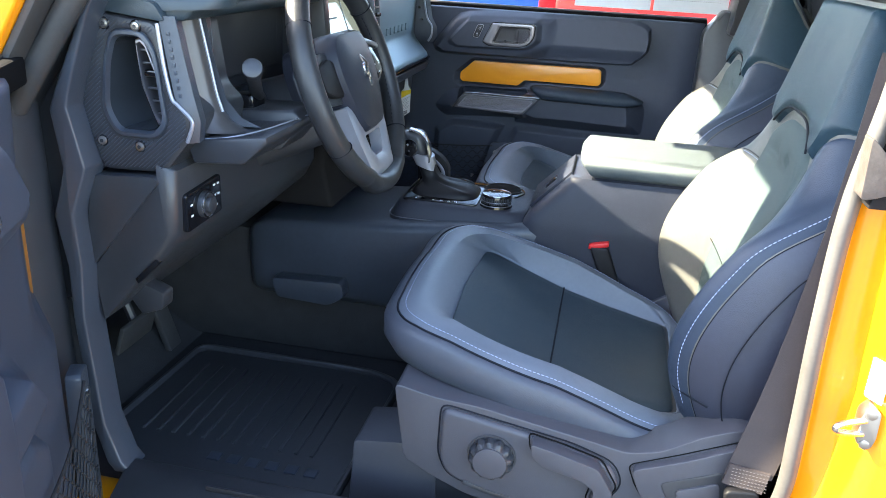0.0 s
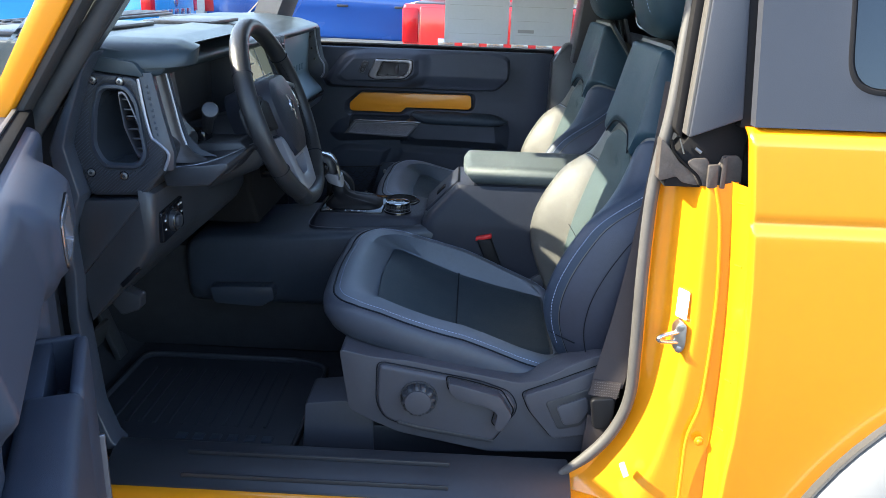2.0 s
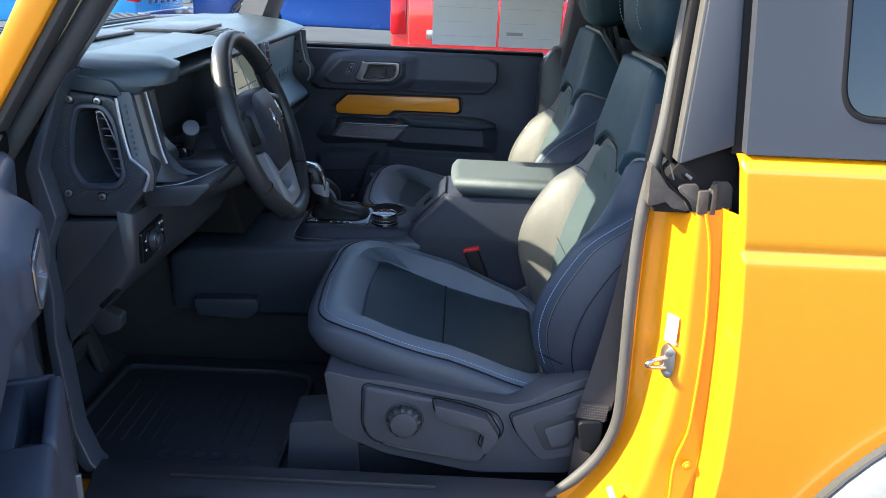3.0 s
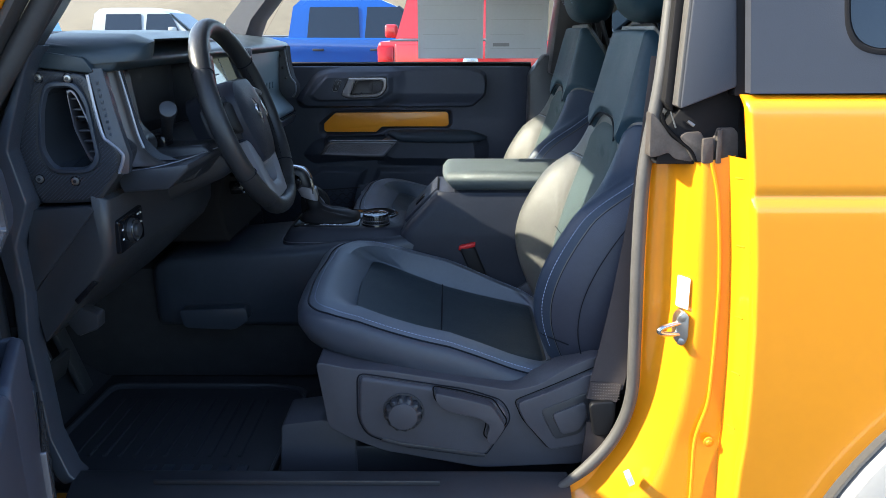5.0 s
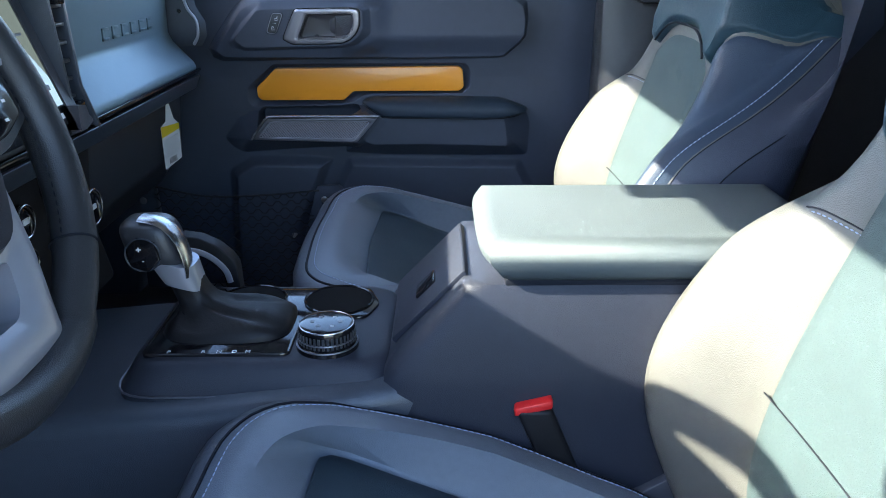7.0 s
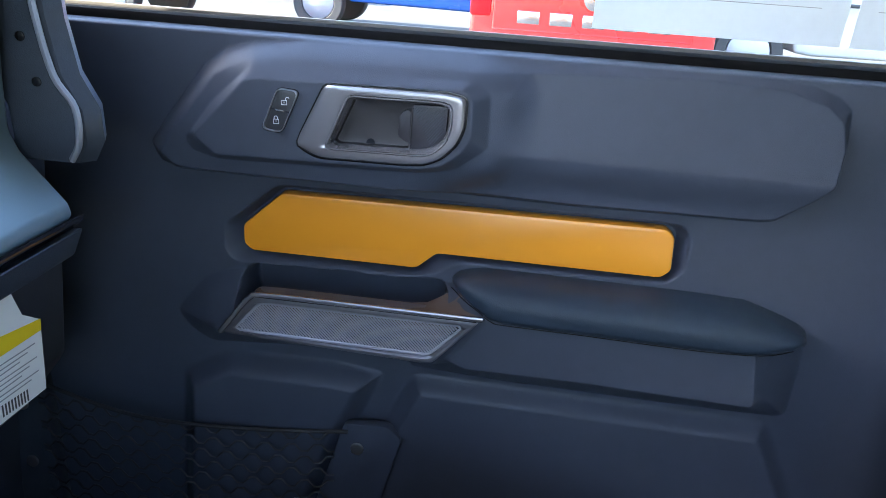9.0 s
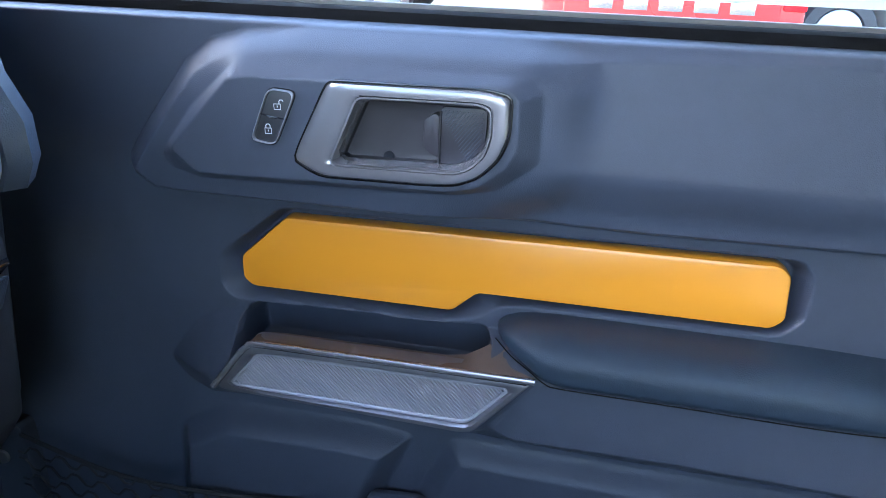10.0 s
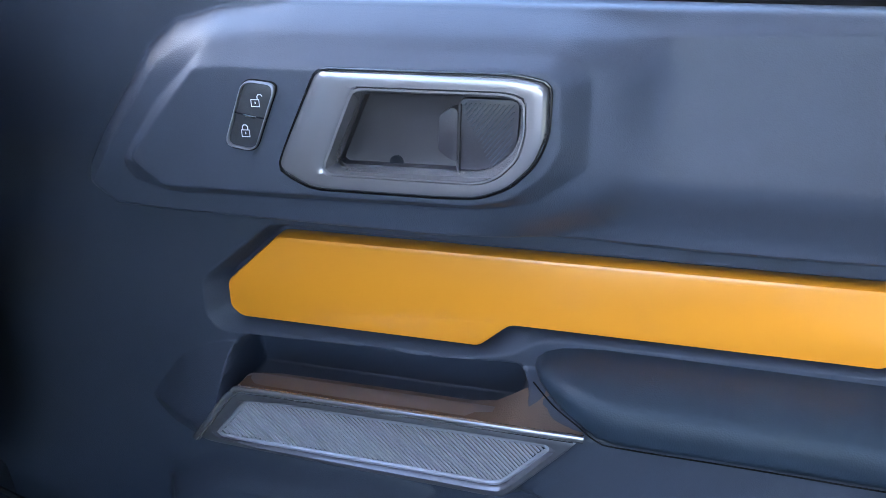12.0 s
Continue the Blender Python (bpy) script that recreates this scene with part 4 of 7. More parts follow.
    part("lever_ribs", join(*ribs), M_PLASTIC, lev)
    # lock button
    if name == "passenger_door":
        LB = round_poly([(-0.0105, 1.1430), (0.0045, 1.1810), (0.0250, 1.1795), (0.0085, 1.1405)], 0.006, 5)
        LI = [((x - 0.0070) * 0.90 + 0.0070, (z - 1.1610) * 0.945 + 1.1610) for x, z in LB]
        LG = [((x - 0.0070) * 1.06 + 0.0070, (z - 1.1610) * 1.04 + 1.1610) for x, z in LB]
        lk = part("lock_switch", prism(LI, "y", 0.036, 0.0450, 0.001, xf=held_at), M_DARK, root, "black lock switch with thin chrome ring")
        part("switch_gap", ring_frame(LG, LB, (0.03, 0.0442, 0.0448, 0.0442, 0.036), held, 80), M_GLOSS, lk)
        part("switch_ring", ring_frame(LB, LI, (0.03, 0.0454, 0.0464, 0.0454, 0.036), held, 80), M_SILVER, lk)
        part("switch_split", tube([held(-0.0032, 1.1627, 0.0450), held(0.0173, 1.1595, 0.0450)], 0.0005, 5), M_SEAM, lk)
        part("switch_bar", prism([(0.0025, 1.1621), (0.0115, 1.1607), (0.0099, 1.1595), (0.0043, 1.1603)], "y", 0.0445, 0.0458, 0.0003, xf=held_at), M_CHROME, lk)
        for cx, cz, up in ((0.0110, 1.1690, 1), (0.0035, 1.1515, 0)):
            P = lambda u, v: held(cx + 1.2 * u - 0.05 * v, cz + 1.2 * v + 0.04 * u, 0.0453)
            arch = [(-0.0013, 0.0012), (-0.0013, 0.0026), (-0.0006, 0.0034), (0.0006, 0.0034), (0.0013, 0.0026), (0.0013, 0.0012)]
            arch = [(u + up * 0.0026, v) for u, v in (arch[:5] if up else arch)]
            part("lock_icon", join(tube([P(-0.0020, -0.0022), P(0.0020, -0.0022), P(0.0020, 0.0010), P(-0.0020, 0.0010)], 0.00030, 5, closed=True), tube([P(u, v) for u, v in arch], 0.00030, 5),
                                   tube([P(0, -0.0010), P(0, 0.0001)], 0.00028, 5)), M_LEGEND, lk)
    # orange trim, pull and speaker grille
    if name == "passenger_door":
        part("accent_trim", prism(TRIM, "y", -0.0130, 0.0045, 0.0026, 2, xf=lambda p: place(p.x, p.z, p.y + 0.02 * (p.z - 1.04))), M_TRIM, root, "orange satin accent trim")
    if name == "passenger_door":
        speaker_pull(place, root)
    # storage net with its posts and screws
    net = part("net_post", prism(round_poly([(-0.325, 0.56), (-0.325, 0.832), (-0.283, 0.832), (-0.280, 0.80), (-0.272, 0.56)], 0.008), "y", 0.0, 0.022, 0.003, xf=lambda p: place(p.x, p.z, p.y)), M_PLASTIC, root)
    for sx, sz in ((-0.308, 0.793), (-0.305, 0.716)):
        part("net_screw", disc(place(sx, sz, 0.021), place(0, 0, 1) - place(0, 0, 0), 0.0075, 0.004, 16, 0.0015), M_STEEL, net)
    br = part("net_bracket", prism(round_poly([(0.03, 0.70), (0.065, 0.823), (0.112, 0.826), (0.128, 0.812), (0.10, 0.70)], 0.006), "y", 0.012, 0.024, 0.002, xf=lambda p: place(p.x, p.z, p.y)), M_DOOR, root)
    for sx, sz in ((0.080, 0.794), (0.010, 0.714)):
        part("net_screw", disc(place(sx, sz, 0.022), place(0, 0, 1) - place(0, 0, 0), 0.0075, 0.004, 16, 0.0015), M_STEEL, br)
    strands = [tube(smooth_path([place(-0.28, 0.826, 0.026), place(-0.17, 0.806, 0.034), place(-0.05, 0.808, 0.036), place(0.07, 0.815, 0.026)], 6), 0.0022, 6)]
    for r in range(15):
        pts = []
        for q in range(48):
            x = -0.282 + q * 0.0072
            sag = 0.806 + 0.35 * (x + 0.10) ** 2 - r * 0.0155
            hexw = 0.0042 * (1 if ((q // 2) + r) % 2 else -1)
            pts.append(place(x, sag - 0.004 + hexw, 0.030 + 0.006 * math.sin((x + 0.28) / 0.34 * math.pi)))
        strands.append(tube(pts, 0.0013, 4))
    tagged(part("storage_net", join(*strands), M_NET, root, "black elastic storage net"), kind="stuff")
    glass_ob = part("door_glass", prism([(-0.33, 1.19), (0.70, 1.19), (0.745, 1.66), (-0.02, 1.66)], "y", -0.046, -0.042, 0, xf=lambda p: place(p.x, p.z, p.y + (p.z - 1.2) * 0.12)), M_GLASS, root,
                    "clear door window") if name == "passenger_door" else None
    if glass_ob:
        glass_ob.visible_shadow = False
    return root


def pull_pod(place, root):
    """The deep pull and bin of the open door, which stand proud of its panel."""
    at = lambda p: place(p.x, p.z, p.y)
    pod_ = part("armrest_pod", join(prism(round_poly([(0.236, 0.985), (0.240, 1.040), (0.58, 1.048), (0.60, 0.58), (0.20, 0.58)], 0.020, 5), "y", 0.0, 0.060, 0.012, 4, xf=at),
                                    prism(round_poly([(0.088, 0.985), (0.094, 1.034), (0.110, 1.040), (0.250, 1.041), (0.250, 0.58), (0.13, 0.58), (0.100, 0.80)], 0.012, 5), "y", 0.046, 0.060, 0.005, 3, xf=at),
                                    prism(round_poly([(0.090, 0.800), (0.090, 1.036), (0.104, 1.038), (0.104, 0.800)], 0.004, 3), "y", 0.0, 0.052, 0.003, 2, xf=at),
                                    prism(round_poly([(0.098, 0.900), (0.098, 1.034), (0.245, 1.036), (0.245, 0.900)], 0.004, 3), "y", 0.0, 0.021, 0.003, 2, xf=at)), M_DOOR, root, "dark moulded armrest with an open pull cup")
    part("dark_cup_floor", prism([(0.102, 0.890), (0.102, 0.935), (0.240, 0.950), (0.240, 0.890)], "y", 0.006, 0.048, 0.0, xf=at), M_FELT, pod_)
    part("bin_edge", prism(round_poly([(0.100, 0.60), (0.096, 0.915), (0.108, 0.920), (0.116, 0.60)], 0.004), "y", 0.054, 0.066, 0.003, xf=at), M_GUN, pod_, "grey bin edge")


door("passenger_door", shut, "dark passenger door with orange trim and chrome handle, closed")
near_door = door("driver_door", ajar, "dark driver door with metal handle, swung wide open")
pull_pod(ajar, near_door)

# ---- seats ----
SY = 0.438                                             # middle of the driver seat


def table(x, xs, ys):
    return float(np.interp(x, xs, ys))


def seat_line(o, of, n=120):
    """The cushion's stitched outline in plan, moved out by o at the sides and of at the front."""
    hw, hf = 0.250 + o, 0.238 + o
    return resample(round_poly([(0.590, -hw + 0.03), (0.300, -hw), (0.126 - of, -hw + 0.03), (0.112 - of, 0.0), (0.126 - of, hf - 0.03), (0.300, hf), (0.590, hf - 0.02)], 0.085, 6), n)


ZS = lambda x: table(x, (0.06, 0.10, 0.17, 0.22, 0.27, 0.33, 0.38, 0.43, 0.49, 0.58), (0.850, 0.862, 0.861, 0.852, 0.837, 0.820, 0.807, 0.787, 0.761, 0.728))
ZI = lambda x: table(x, (0.15, 0.205, 0.29, 0.365, 0.45, 0.53, 0.60), (0.842, 0.836, 0.804, 0.777, 0.757, 0.742, 0.735))


def rise(y):
    """The bolster beside the console stands a little higher than the one beside the door."""
    f = min(1, max(0, (y - 0.08) / 0.14))
    return 0.015 * f * f * (3 - 2 * f)


def cushion(lower):
    """The cushion's leather top, or the darker leather side under its seam."""
    side = lambda x, y, z: Vector((x, SY + y, z))
    rings = []
    for o, of, dz in ((-0.02, -0.02, None), (0.010, 0.004, -0.062), (0.016, 0.020, -0.035), (0.014, 0.020, -0.012), (0.007, 0.011, -0.002), (0.001, 0.001, -0.0015),
                      (-0.005, -0.006, 0.003), (-0.022, -0.024, 0.009), (-0.042, -0.044, 0.010)):
        rings.append([side(x, y, ZS(x) + rise(y) + dz if dz is not None else 0.80 - 0.16 * (x - 0.156) - 0.03) for x, y in seat_line(o, of)])
    if lower:
        return loft(rings[:6], True, True, False)
    rings = rings[5:]
    ins = resample(insert_line(1.0), 120)
    k = min(range(120), key=lambda i: (Vector(ins[i]) - Vector(seat_line(0, 0)[0])).length)
    ins = ins[k:] + ins[:k]
    for s, dz in ((1.03, 0.004), (1.0, -0.003), (0.7, -0.008), (0.1, -0.01)):
        rings.append([side(0.37 + (x - 0.37) * s, y * s, ZI(0.37 + (x - 0.37) * s) + dz) for x, y in ins])
    return loft(rings, True, False, True)


def insert_line(s):
    q = round_poly([(0.560, -0.160), (0.365, -0.182), (0.207, -0.194), (0.197, 0.0), (0.207, 0.194), (0.365, 0.182), (0.560, 0.160)], 0.022, 4)
    return [(0.37 + (x - 0.37) * s, y * s) for x, y in q]


def insert_pad():
    rings = []
    for s, dz in ((0.998, -0.006), (0.990, 0.001), (0.975, 0.0035), (0.85, 0.005), (0.5, 0.004), (0.02, 0.003)):
        rings.append([Vector((x, SY + y, ZI(x) + dz)) for x, y in resample(insert_line(s), 96)])
    return loft(rings, True, False, True)


BT = (0.0, 0.12, 0.26, 0.40, 0.54, 0.68, 0.84, 0.95, 1.0)
BZ = (0.735, 0.82, 0.895, 0.975, 1.055, 1.130, 1.225, 1.305, 1.345)
BR = (0.580, 0.538, 0.524, 0.552, 0.606, 0.664, 0.702, 0.716, 0.728)
BC = (0.615, 0.604, 0.604, 0.622, 0.650, 0.678, 0.700, 0.716, 0.728)
BH = (0.215, 0.245, 0.262, 0.264, 0.258, 0.245, 0.225, 0.208, 0.198)


_bt = np.linspace(0, 1, 241)


def soft_table(ys):
    """The table drawn as a smooth curve."""
    d = np.interp(_bt, BT, ys)
    for _ in range(2):
        d = np.convolve(np.concatenate([2 * d[0] - d[1:16][::-1], d, 2 * d[-1] - d[-16:-1][::-1]]), np.ones(31) / 31, "valid")
    return d


BZ, BR, BC, BH = (soft_table(q) for q in (BZ, BR, BC, BH))
BT = _bt


def back_at(u, t, lift=0.0):
    """A point of the backrest's front: u across from -1 to 1, t up from 0 to 1."""
    z, r, c, h = (table(t, BT, q) for q in (BZ, BR, BC, BH))
    a = abs(u)
    b = min(1, max(0, (a - 0.50) / 0.40))
    b = b * b * (3 - 2 * b)
    x = c + (r - c) * b
    if a > 0.88:
        x += 0.050 * ((a - 0.88) / 0.12) ** 2
    else:
        x += 0.010 * (1 - (u / 0.5) ** 2) * (1 if a < 0.5 else 0) * (0.6 if t < 0.66 else 0)
    zz = z - 0.30 * (x - r)
    wing = min(1, max(0, (a - 0.66) / 0.24))
    lift_z = max(0.0, z - 1.03)
    wing = wing * wing * (3 - 2 * wing) * lift_z * lift_z / (lift_z + 0.06)
    x, zz = x + 0.34 * wing, zz - 0.50 * wing
    return Vector((x - lift * 0.93, SY + u * h, zz + lift * 0.36))


def back_patch(us, lo, hi, n, lift0, lift1):
    """A padded panel on the backrest between two heights lo(u) and hi(u)."""
    vs, fs, m = [], [], len(us)
    for layer in (lift0, lift1):
        for j in range(n):
            f = j / (n - 1)
            for i, u in enumerate(us):
                e = min(1, min(f, 1 - f) * n / 2.0, min(i, m - 1 - i) / 2.0) if layer == lift1 else 1
                t = lo(u) + (hi(u) - lo(u)) * f
                vs.append(back_at(u, t, lift0 + (layer - lift0) * math.sqrt(max(0.0, e)) if layer == lift1 else layer))
    g = m * n
    for k in (0, g):
        for j in range(n - 1):
            for i in range(m - 1):
                q = [k + j * m + i, k + j * m + i + 1, k + (j + 1) * m + i + 1, k + (j + 1) * m + i]
                fs.append(q if k else q[::-1])
    rim = [i for i in range(m)] + [j * m + m - 1 for j in range(1, n)] + [(n - 1) * m + i for i in range(m - 2, -1, -1)] + [j * m for j in range(n - 2, 0, -1)]
    for a, b in zip(rim, rim[1:] + rim[:1]):
        fs.append([a, b, g + b, g + a])
    return bm_of(vs, fs)


SIDE_U = 0.965


def back_shell(front):
    rings = []
    for k in range(49):
        t = k / 48
        if front:
            rings.append([back_at(-SIDE_U + 2 * SIDE_U * i / 60, t) for i in range(61)])
        else:
            c, h, z = table(t, BT, BC), table(t, BT, BH), table(t, BT, BZ)
            thick = 0.135 - 0.020 * t
            ring = [back_at(-SIDE_U, t, -0.004), back_at(-SIDE_U, t), back_at(-0.985, t), back_at(-1, t)]
            nearp, farp = back_at(-1, t), back_at(1, t)
            bx, bz = c + thick, z - 0.30 * thick
            ring += [Vector((nearp.x + (bx - nearp.x) * s, SY - h * (1 + 0.03 * math.sin(s * 3.1)), nearp.z + (bz - nearp.z) * s)) for s in (0.25, 0.5, 0.8)]
            ring += [Vector((bx, SY - h * 0.92, bz)), Vector((bx + 0.01, SY, bz)), Vector((bx, SY + h * 0.92, bz))]
            ring += [Vector((farp.x + (bx - farp.x) * s, SY + h * (1 + 0.03 * math.sin(s * 3.1)), farp.z + (bz - farp.z) * s)) for s in (0.8, 0.5, 0.25)]
            ring += [back_at(1, t), back_at(0.985, t), back_at(SIDE_U, t), back_at(SIDE_U, t, -0.004)]
            rings.append(ring)
    if front:
        top = [p.lerp(Vector((table(1, BT, BC) + 0.03, SY, 1.352)), 0.6) for p in rings[-1]]
        return loft(rings + [top], False, False, False)
    return loft(rings, False, True, True)


def panel_low(u):
    """How high the shoulder panel's lower edge lies: an arch between two lobes, rising towards the sides."""
    a = abs(u)
    if a < 0.52:
        return 0.765 - 0.062 * (a / 0.52) ** 3.6
    return 0.703 if a < 0.58 else 0.703 + 0.240 * ((a - 0.58) / 0.36) ** 1.1


def blob(c, hx, hy, hz, p=2.6, nu=28, nv=18, lean=0.0):
    """A soft cushion block."""
    rings = []
    sg = lambda v: math.copysign(abs(v) ** (2 / p), v)
    for j in range(1, nv):
        b = math.pi * (j / nv - 0.5)
        rings.append([Vector((c[0] + hx * sg(math.cos(b)) * sg(math.cos(a)) + lean * hz * sg(math.sin(b)), c[1] + hy * sg(math.cos(b)) * sg(math.sin(a)), c[2] + hz * sg(math.sin(b))))
                      for a in (2 * math.pi * i / nu for i in range(nu))])
    return loft(rings)


def seat(name, label):
    s = thing(name, (0.35, SY, 0.515), label, "car seat", group="front seats")
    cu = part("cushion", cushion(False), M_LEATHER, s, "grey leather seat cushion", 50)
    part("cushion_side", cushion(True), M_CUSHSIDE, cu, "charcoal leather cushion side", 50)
    part("insert", insert_pad(), M_INSERT, cu, "dark cloth seat insert")
    part("insert_seam", tube([(0.365, SY + y, ZI(0.365) + 0.0045) for y in np.linspace(-0.180, 0.180, 13)], 0.0016, 6), M_SEAM, cu)
    ring = [Vector((x, SY + y, ZS(x) + rise(y) - 0.001)) for x, y in seat_line(0.001, 0.001)]
    part("piping", tube(ring, 0.0020, 6, closed=True), M_SEAM, cu)
    st1 = [Vector((x, SY + y, ZS(x) + rise(y) + 0.0048)) for x, y in seat_line(-0.0085, -0.010)]
    cut = lambda q: q[8:112]
    tagged(part("stitching", join(stitches(cut(st1))), M_THREAD, cu, "pale blue-grey stitching"), kind="stuff")
    bk = part("backrest", back_shell(True), M_BACKLEATHER, s, "grey leather backrest", 60)
    part("side_panel", back_shell(False), M_BOLSTER, bk, "charcoal leather backrest sides and rear", 50)
    us = [-0.54 + 1.08 * i / 24 for i in range(25)]
    part("back_insert", back_patch(us, lambda u: 0.03, lambda u: panel_low(u) - 0.012, 40, -0.004, 0.006), M_BACKINS, bk, "dark cloth backrest insert", 60)
    us = [-0.97 + 1.94 * i / 88 for i in range(89)]
    part("shoulder_panel", back_patch(us, lambda u: min(panel_low(u), 0.94), lambda u: 0.995, 34, -0.006, 0.014), M_SHOULDER, bk, "dark slate leather shoulder panel with arched cut-out", 60)
    for sg in (-1, 1):
        # the near side is faced right up to the insert: dark leather carries its shade
        w0 = 0.60 if sg < 0 else 0.930
        us = sorted(sg * (w0 + (0.975 - w0) * i / 24) for i in range(25))
        part("bolster_facing", back_patch(us, lambda u: 0.03, lambda u: min(panel_low(u) + 0.006, 0.985), 72, -0.012, 0.0045 if sg < 0 else 0.0015), M_FACING, bk, "slate navy leather bolster facing, the wide near one toned as shade", 60)
    us = [-0.505 + 1.01 * i / 44 for i in range(45)]
    part("arch_piping", tube([back_at(u, panel_low(u) + 0.001, 0.0115) for u in us], 0.0019, 8), M_SEAM, bk)
    tagged(part("stitching", join(*[stitches([back_at(sg * 0.945, t, 0.0056 if sg < 0 else 0.0022) for t in np.linspace(0.10, 0.93, 72)]) for sg in (-1, 1)],
                                  stitches([back_at(u, 0.60, 0.0008) for u in np.linspace(0.50, 0.74, 14)], 0.006, 0.004),
                                  stitches([back_at(u, panel_low(u) + 0.022, 0.0115) for u in us], 0.006, 0.004)), M_THREAD, bk, "pale blue-grey stitching"), kind="stuff")
    part("insert_fold", tube([back_at(u, 0.352, 0.0060) for u in np.linspace(-0.52, 0.53, 40)], 0.0009, 5), M_SEAM, bk)
    part("bolster_crease", tube([back_at(u, 0.606, 0.0006) for u in np.linspace(0.48, 0.76, 14)], 0.0008, 5), M_SEAM, bk)
    for sg in (-1, 1):
        part("side_piping", tube([back_at(sg * SIDE_U, t, 0.0004) for t in np.linspace(0.02, 0.97, 56)], 0.0007, 6), M_SEAM, bk)
        pts = [back_at(sg * 1.0, t) + Vector((0.020 + 0.03 * max(0, 0.25 - t) * -1, sg * 0.0075, -0.006)) for t in np.linspace(0.06, 0.70, 40)]
        part("side_seam", tube(pts, 0.0010, 6), M_SEAM, bk)
    part("lower_seam", tube([back_at(-u, 0.135, 0.0026) for u in np.linspace(0.80, 1.0, 10)], 0.0014, 6), M_SEAM, bk)
    hr = part("headrest", blob((0.745, SY, 1.462), 0.062, 0.138, 0.112, 3.2, lean=-0.10), M_SHOULDER, s, "dark slate leather headrest")
    tagged(part("stitching", join(*[stitches([(0.6815 + 0.055 * (abs(a) ** 3), SY + sg * (0.060 + 0.022 * math.cos(a * 1.3)), 1.462 + 0.098 * a) for a in np.linspace(-0.92, 0.92, 40)], 0.007, 0.0045)
                                    for sg in (-1, 1)]), M_THREAD, hr), kind="stuff")
    for sg in (-1, 1):
        part("headrest_post", tube([(0.80, SY + sg * 0.07, 1.28), (0.755, SY + sg * 0.07, 1.42)], 0.006, 12), M_DARK, hr)
    # plastic side shield with its controls
    sy0, sy1 = SY - 0.300, SY - 0.245
    O = [(0.152, 0.795), (0.213, 0.782), (0.276, 0.778), (0.433, 0.752), (0.488, 0.742), (0.532, 0.752), (0.586, 0.787), (0.630, 0.806), (0.672, 0.800), (0.665, 0.64), (0.612, 0.602),
         (0.44, 0.593), (0.266, 0.626), (0.213, 0.648), (0.170, 0.672)]
    sh = part("side_shield", prism(round_poly(O, 0.012), "y", sy1 + 0.03, sy0 + 0.018, 0.006, 3), M_SEATPLASTIC, s, "grey plastic seat side shield")
    part("shield_face", prism(round_poly([(0.226, 0.772), (0.415, 0.741), (0.470, 0.722), (0.486, 0.69), (0.442, 0.617), (0.300, 0.638), (0.238, 0.660), (0.224, 0.69)], 0.016, 5), "y", sy0 + 0.022, sy0 + 0.008, 0.007, 4),
         M_SEATPLASTIC, sh)
    part("shield_groove", prism([(0.262, 0.650), (0.300, 0.640), (0.442, 0.619), (0.446, 0.626), (0.300, 0.648), (0.264, 0.658)], "y", sy0 + 0.012, sy0 + 0.0065, 0.002), M_DARK, sh)
    part("recliner_cover", prism(round_poly([(0.496, 0.724), (0.56, 0.750), (0.632, 0.786), (0.640, 0.70), (0.620, 0.650), (0.556, 0.636), (0.510, 0.690)], 0.010), "y", sy0 + 0.024, sy0 + 0.004, 0.005, 3), M_SEATPLASTIC, sh)
    part("recliner_recess", prism(round_poly([(0.536, 0.712), (0.618, 0.748), (0.622, 0.70), (0.605, 0.668), (0.563, 0.657)], 0.008), "y", sy0 + 0.006, sy0 + 0.0025, 0.002), M_DARK, sh)
    part("recliner_lever", prism(round_poly([(0.556, 0.706), (0.612, 0.730), (0.616, 0.70), (0.602, 0.676), (0.574, 0.668)], 0.008), "y", sy0 + 0.005, sy0 - 0.001, 0.003), M_SEATPLASTIC, sh)
    # scalloped knob
    kb = []
    for y, rr in ((sy0 + 0.012, 0.030), (sy0 + 0.002, 0.031), (sy0 - 0.006, 0.029), (sy0 - 0.010, 0.025), (sy0 - 0.0115, 0.012)):
        kb.append([(0.302 + (rr + (0.0022 * math.sin(12 * a) if rr > 0.026 else 0)) * math.cos(a), y, 0.707 + (rr + (0.0022 * math.sin(12 * a) if rr > 0.026 else 0)) * math.sin(a))
                   for a in (2 * math.pi * k / 96 for k in range(96))])
    kn = part("lumbar_knob", loft(kb), M_DARK, sh, "black scalloped knob", 30)
    part("knob_face", disc((0.302, sy0 - 0.0105, 0.707), (0, -1, 0), 0.0245, 0.0025, 40, 0.0015), M_SEATPLASTIC, kn)
    part("knob_shadow_ring", tube([(0.302 + 0.0335 * math.cos(k * math.pi / 24), sy0 + 0.0075, 0.707 + 0.0335 * math.sin(k * math.pi / 24)) for k in range(48)], 0.0022, 6, closed=True), M_DARK, sh)
    part("height_lever", prism(round_poly([(0.356, 0.752), (0.400, 0.742), (0.452, 0.728), (0.476, 0.690), (0.456, 0.654), (0.444, 0.664), (0.450, 0.692), (0.430, 0.706), (0.376, 0.718), (0.360, 0.732)], 0.007), "y",
                               sy0 + 0.010, sy0 - 0.014, 0.006, 3), M_SEATPLASTIC, sh)
    # dark gaps round the moving covers
    gap = lambda pts, r, y: tube([Vector((x, y, z)) for x, z in round_poly(pts, r)], 0.0013, 6, closed=True)
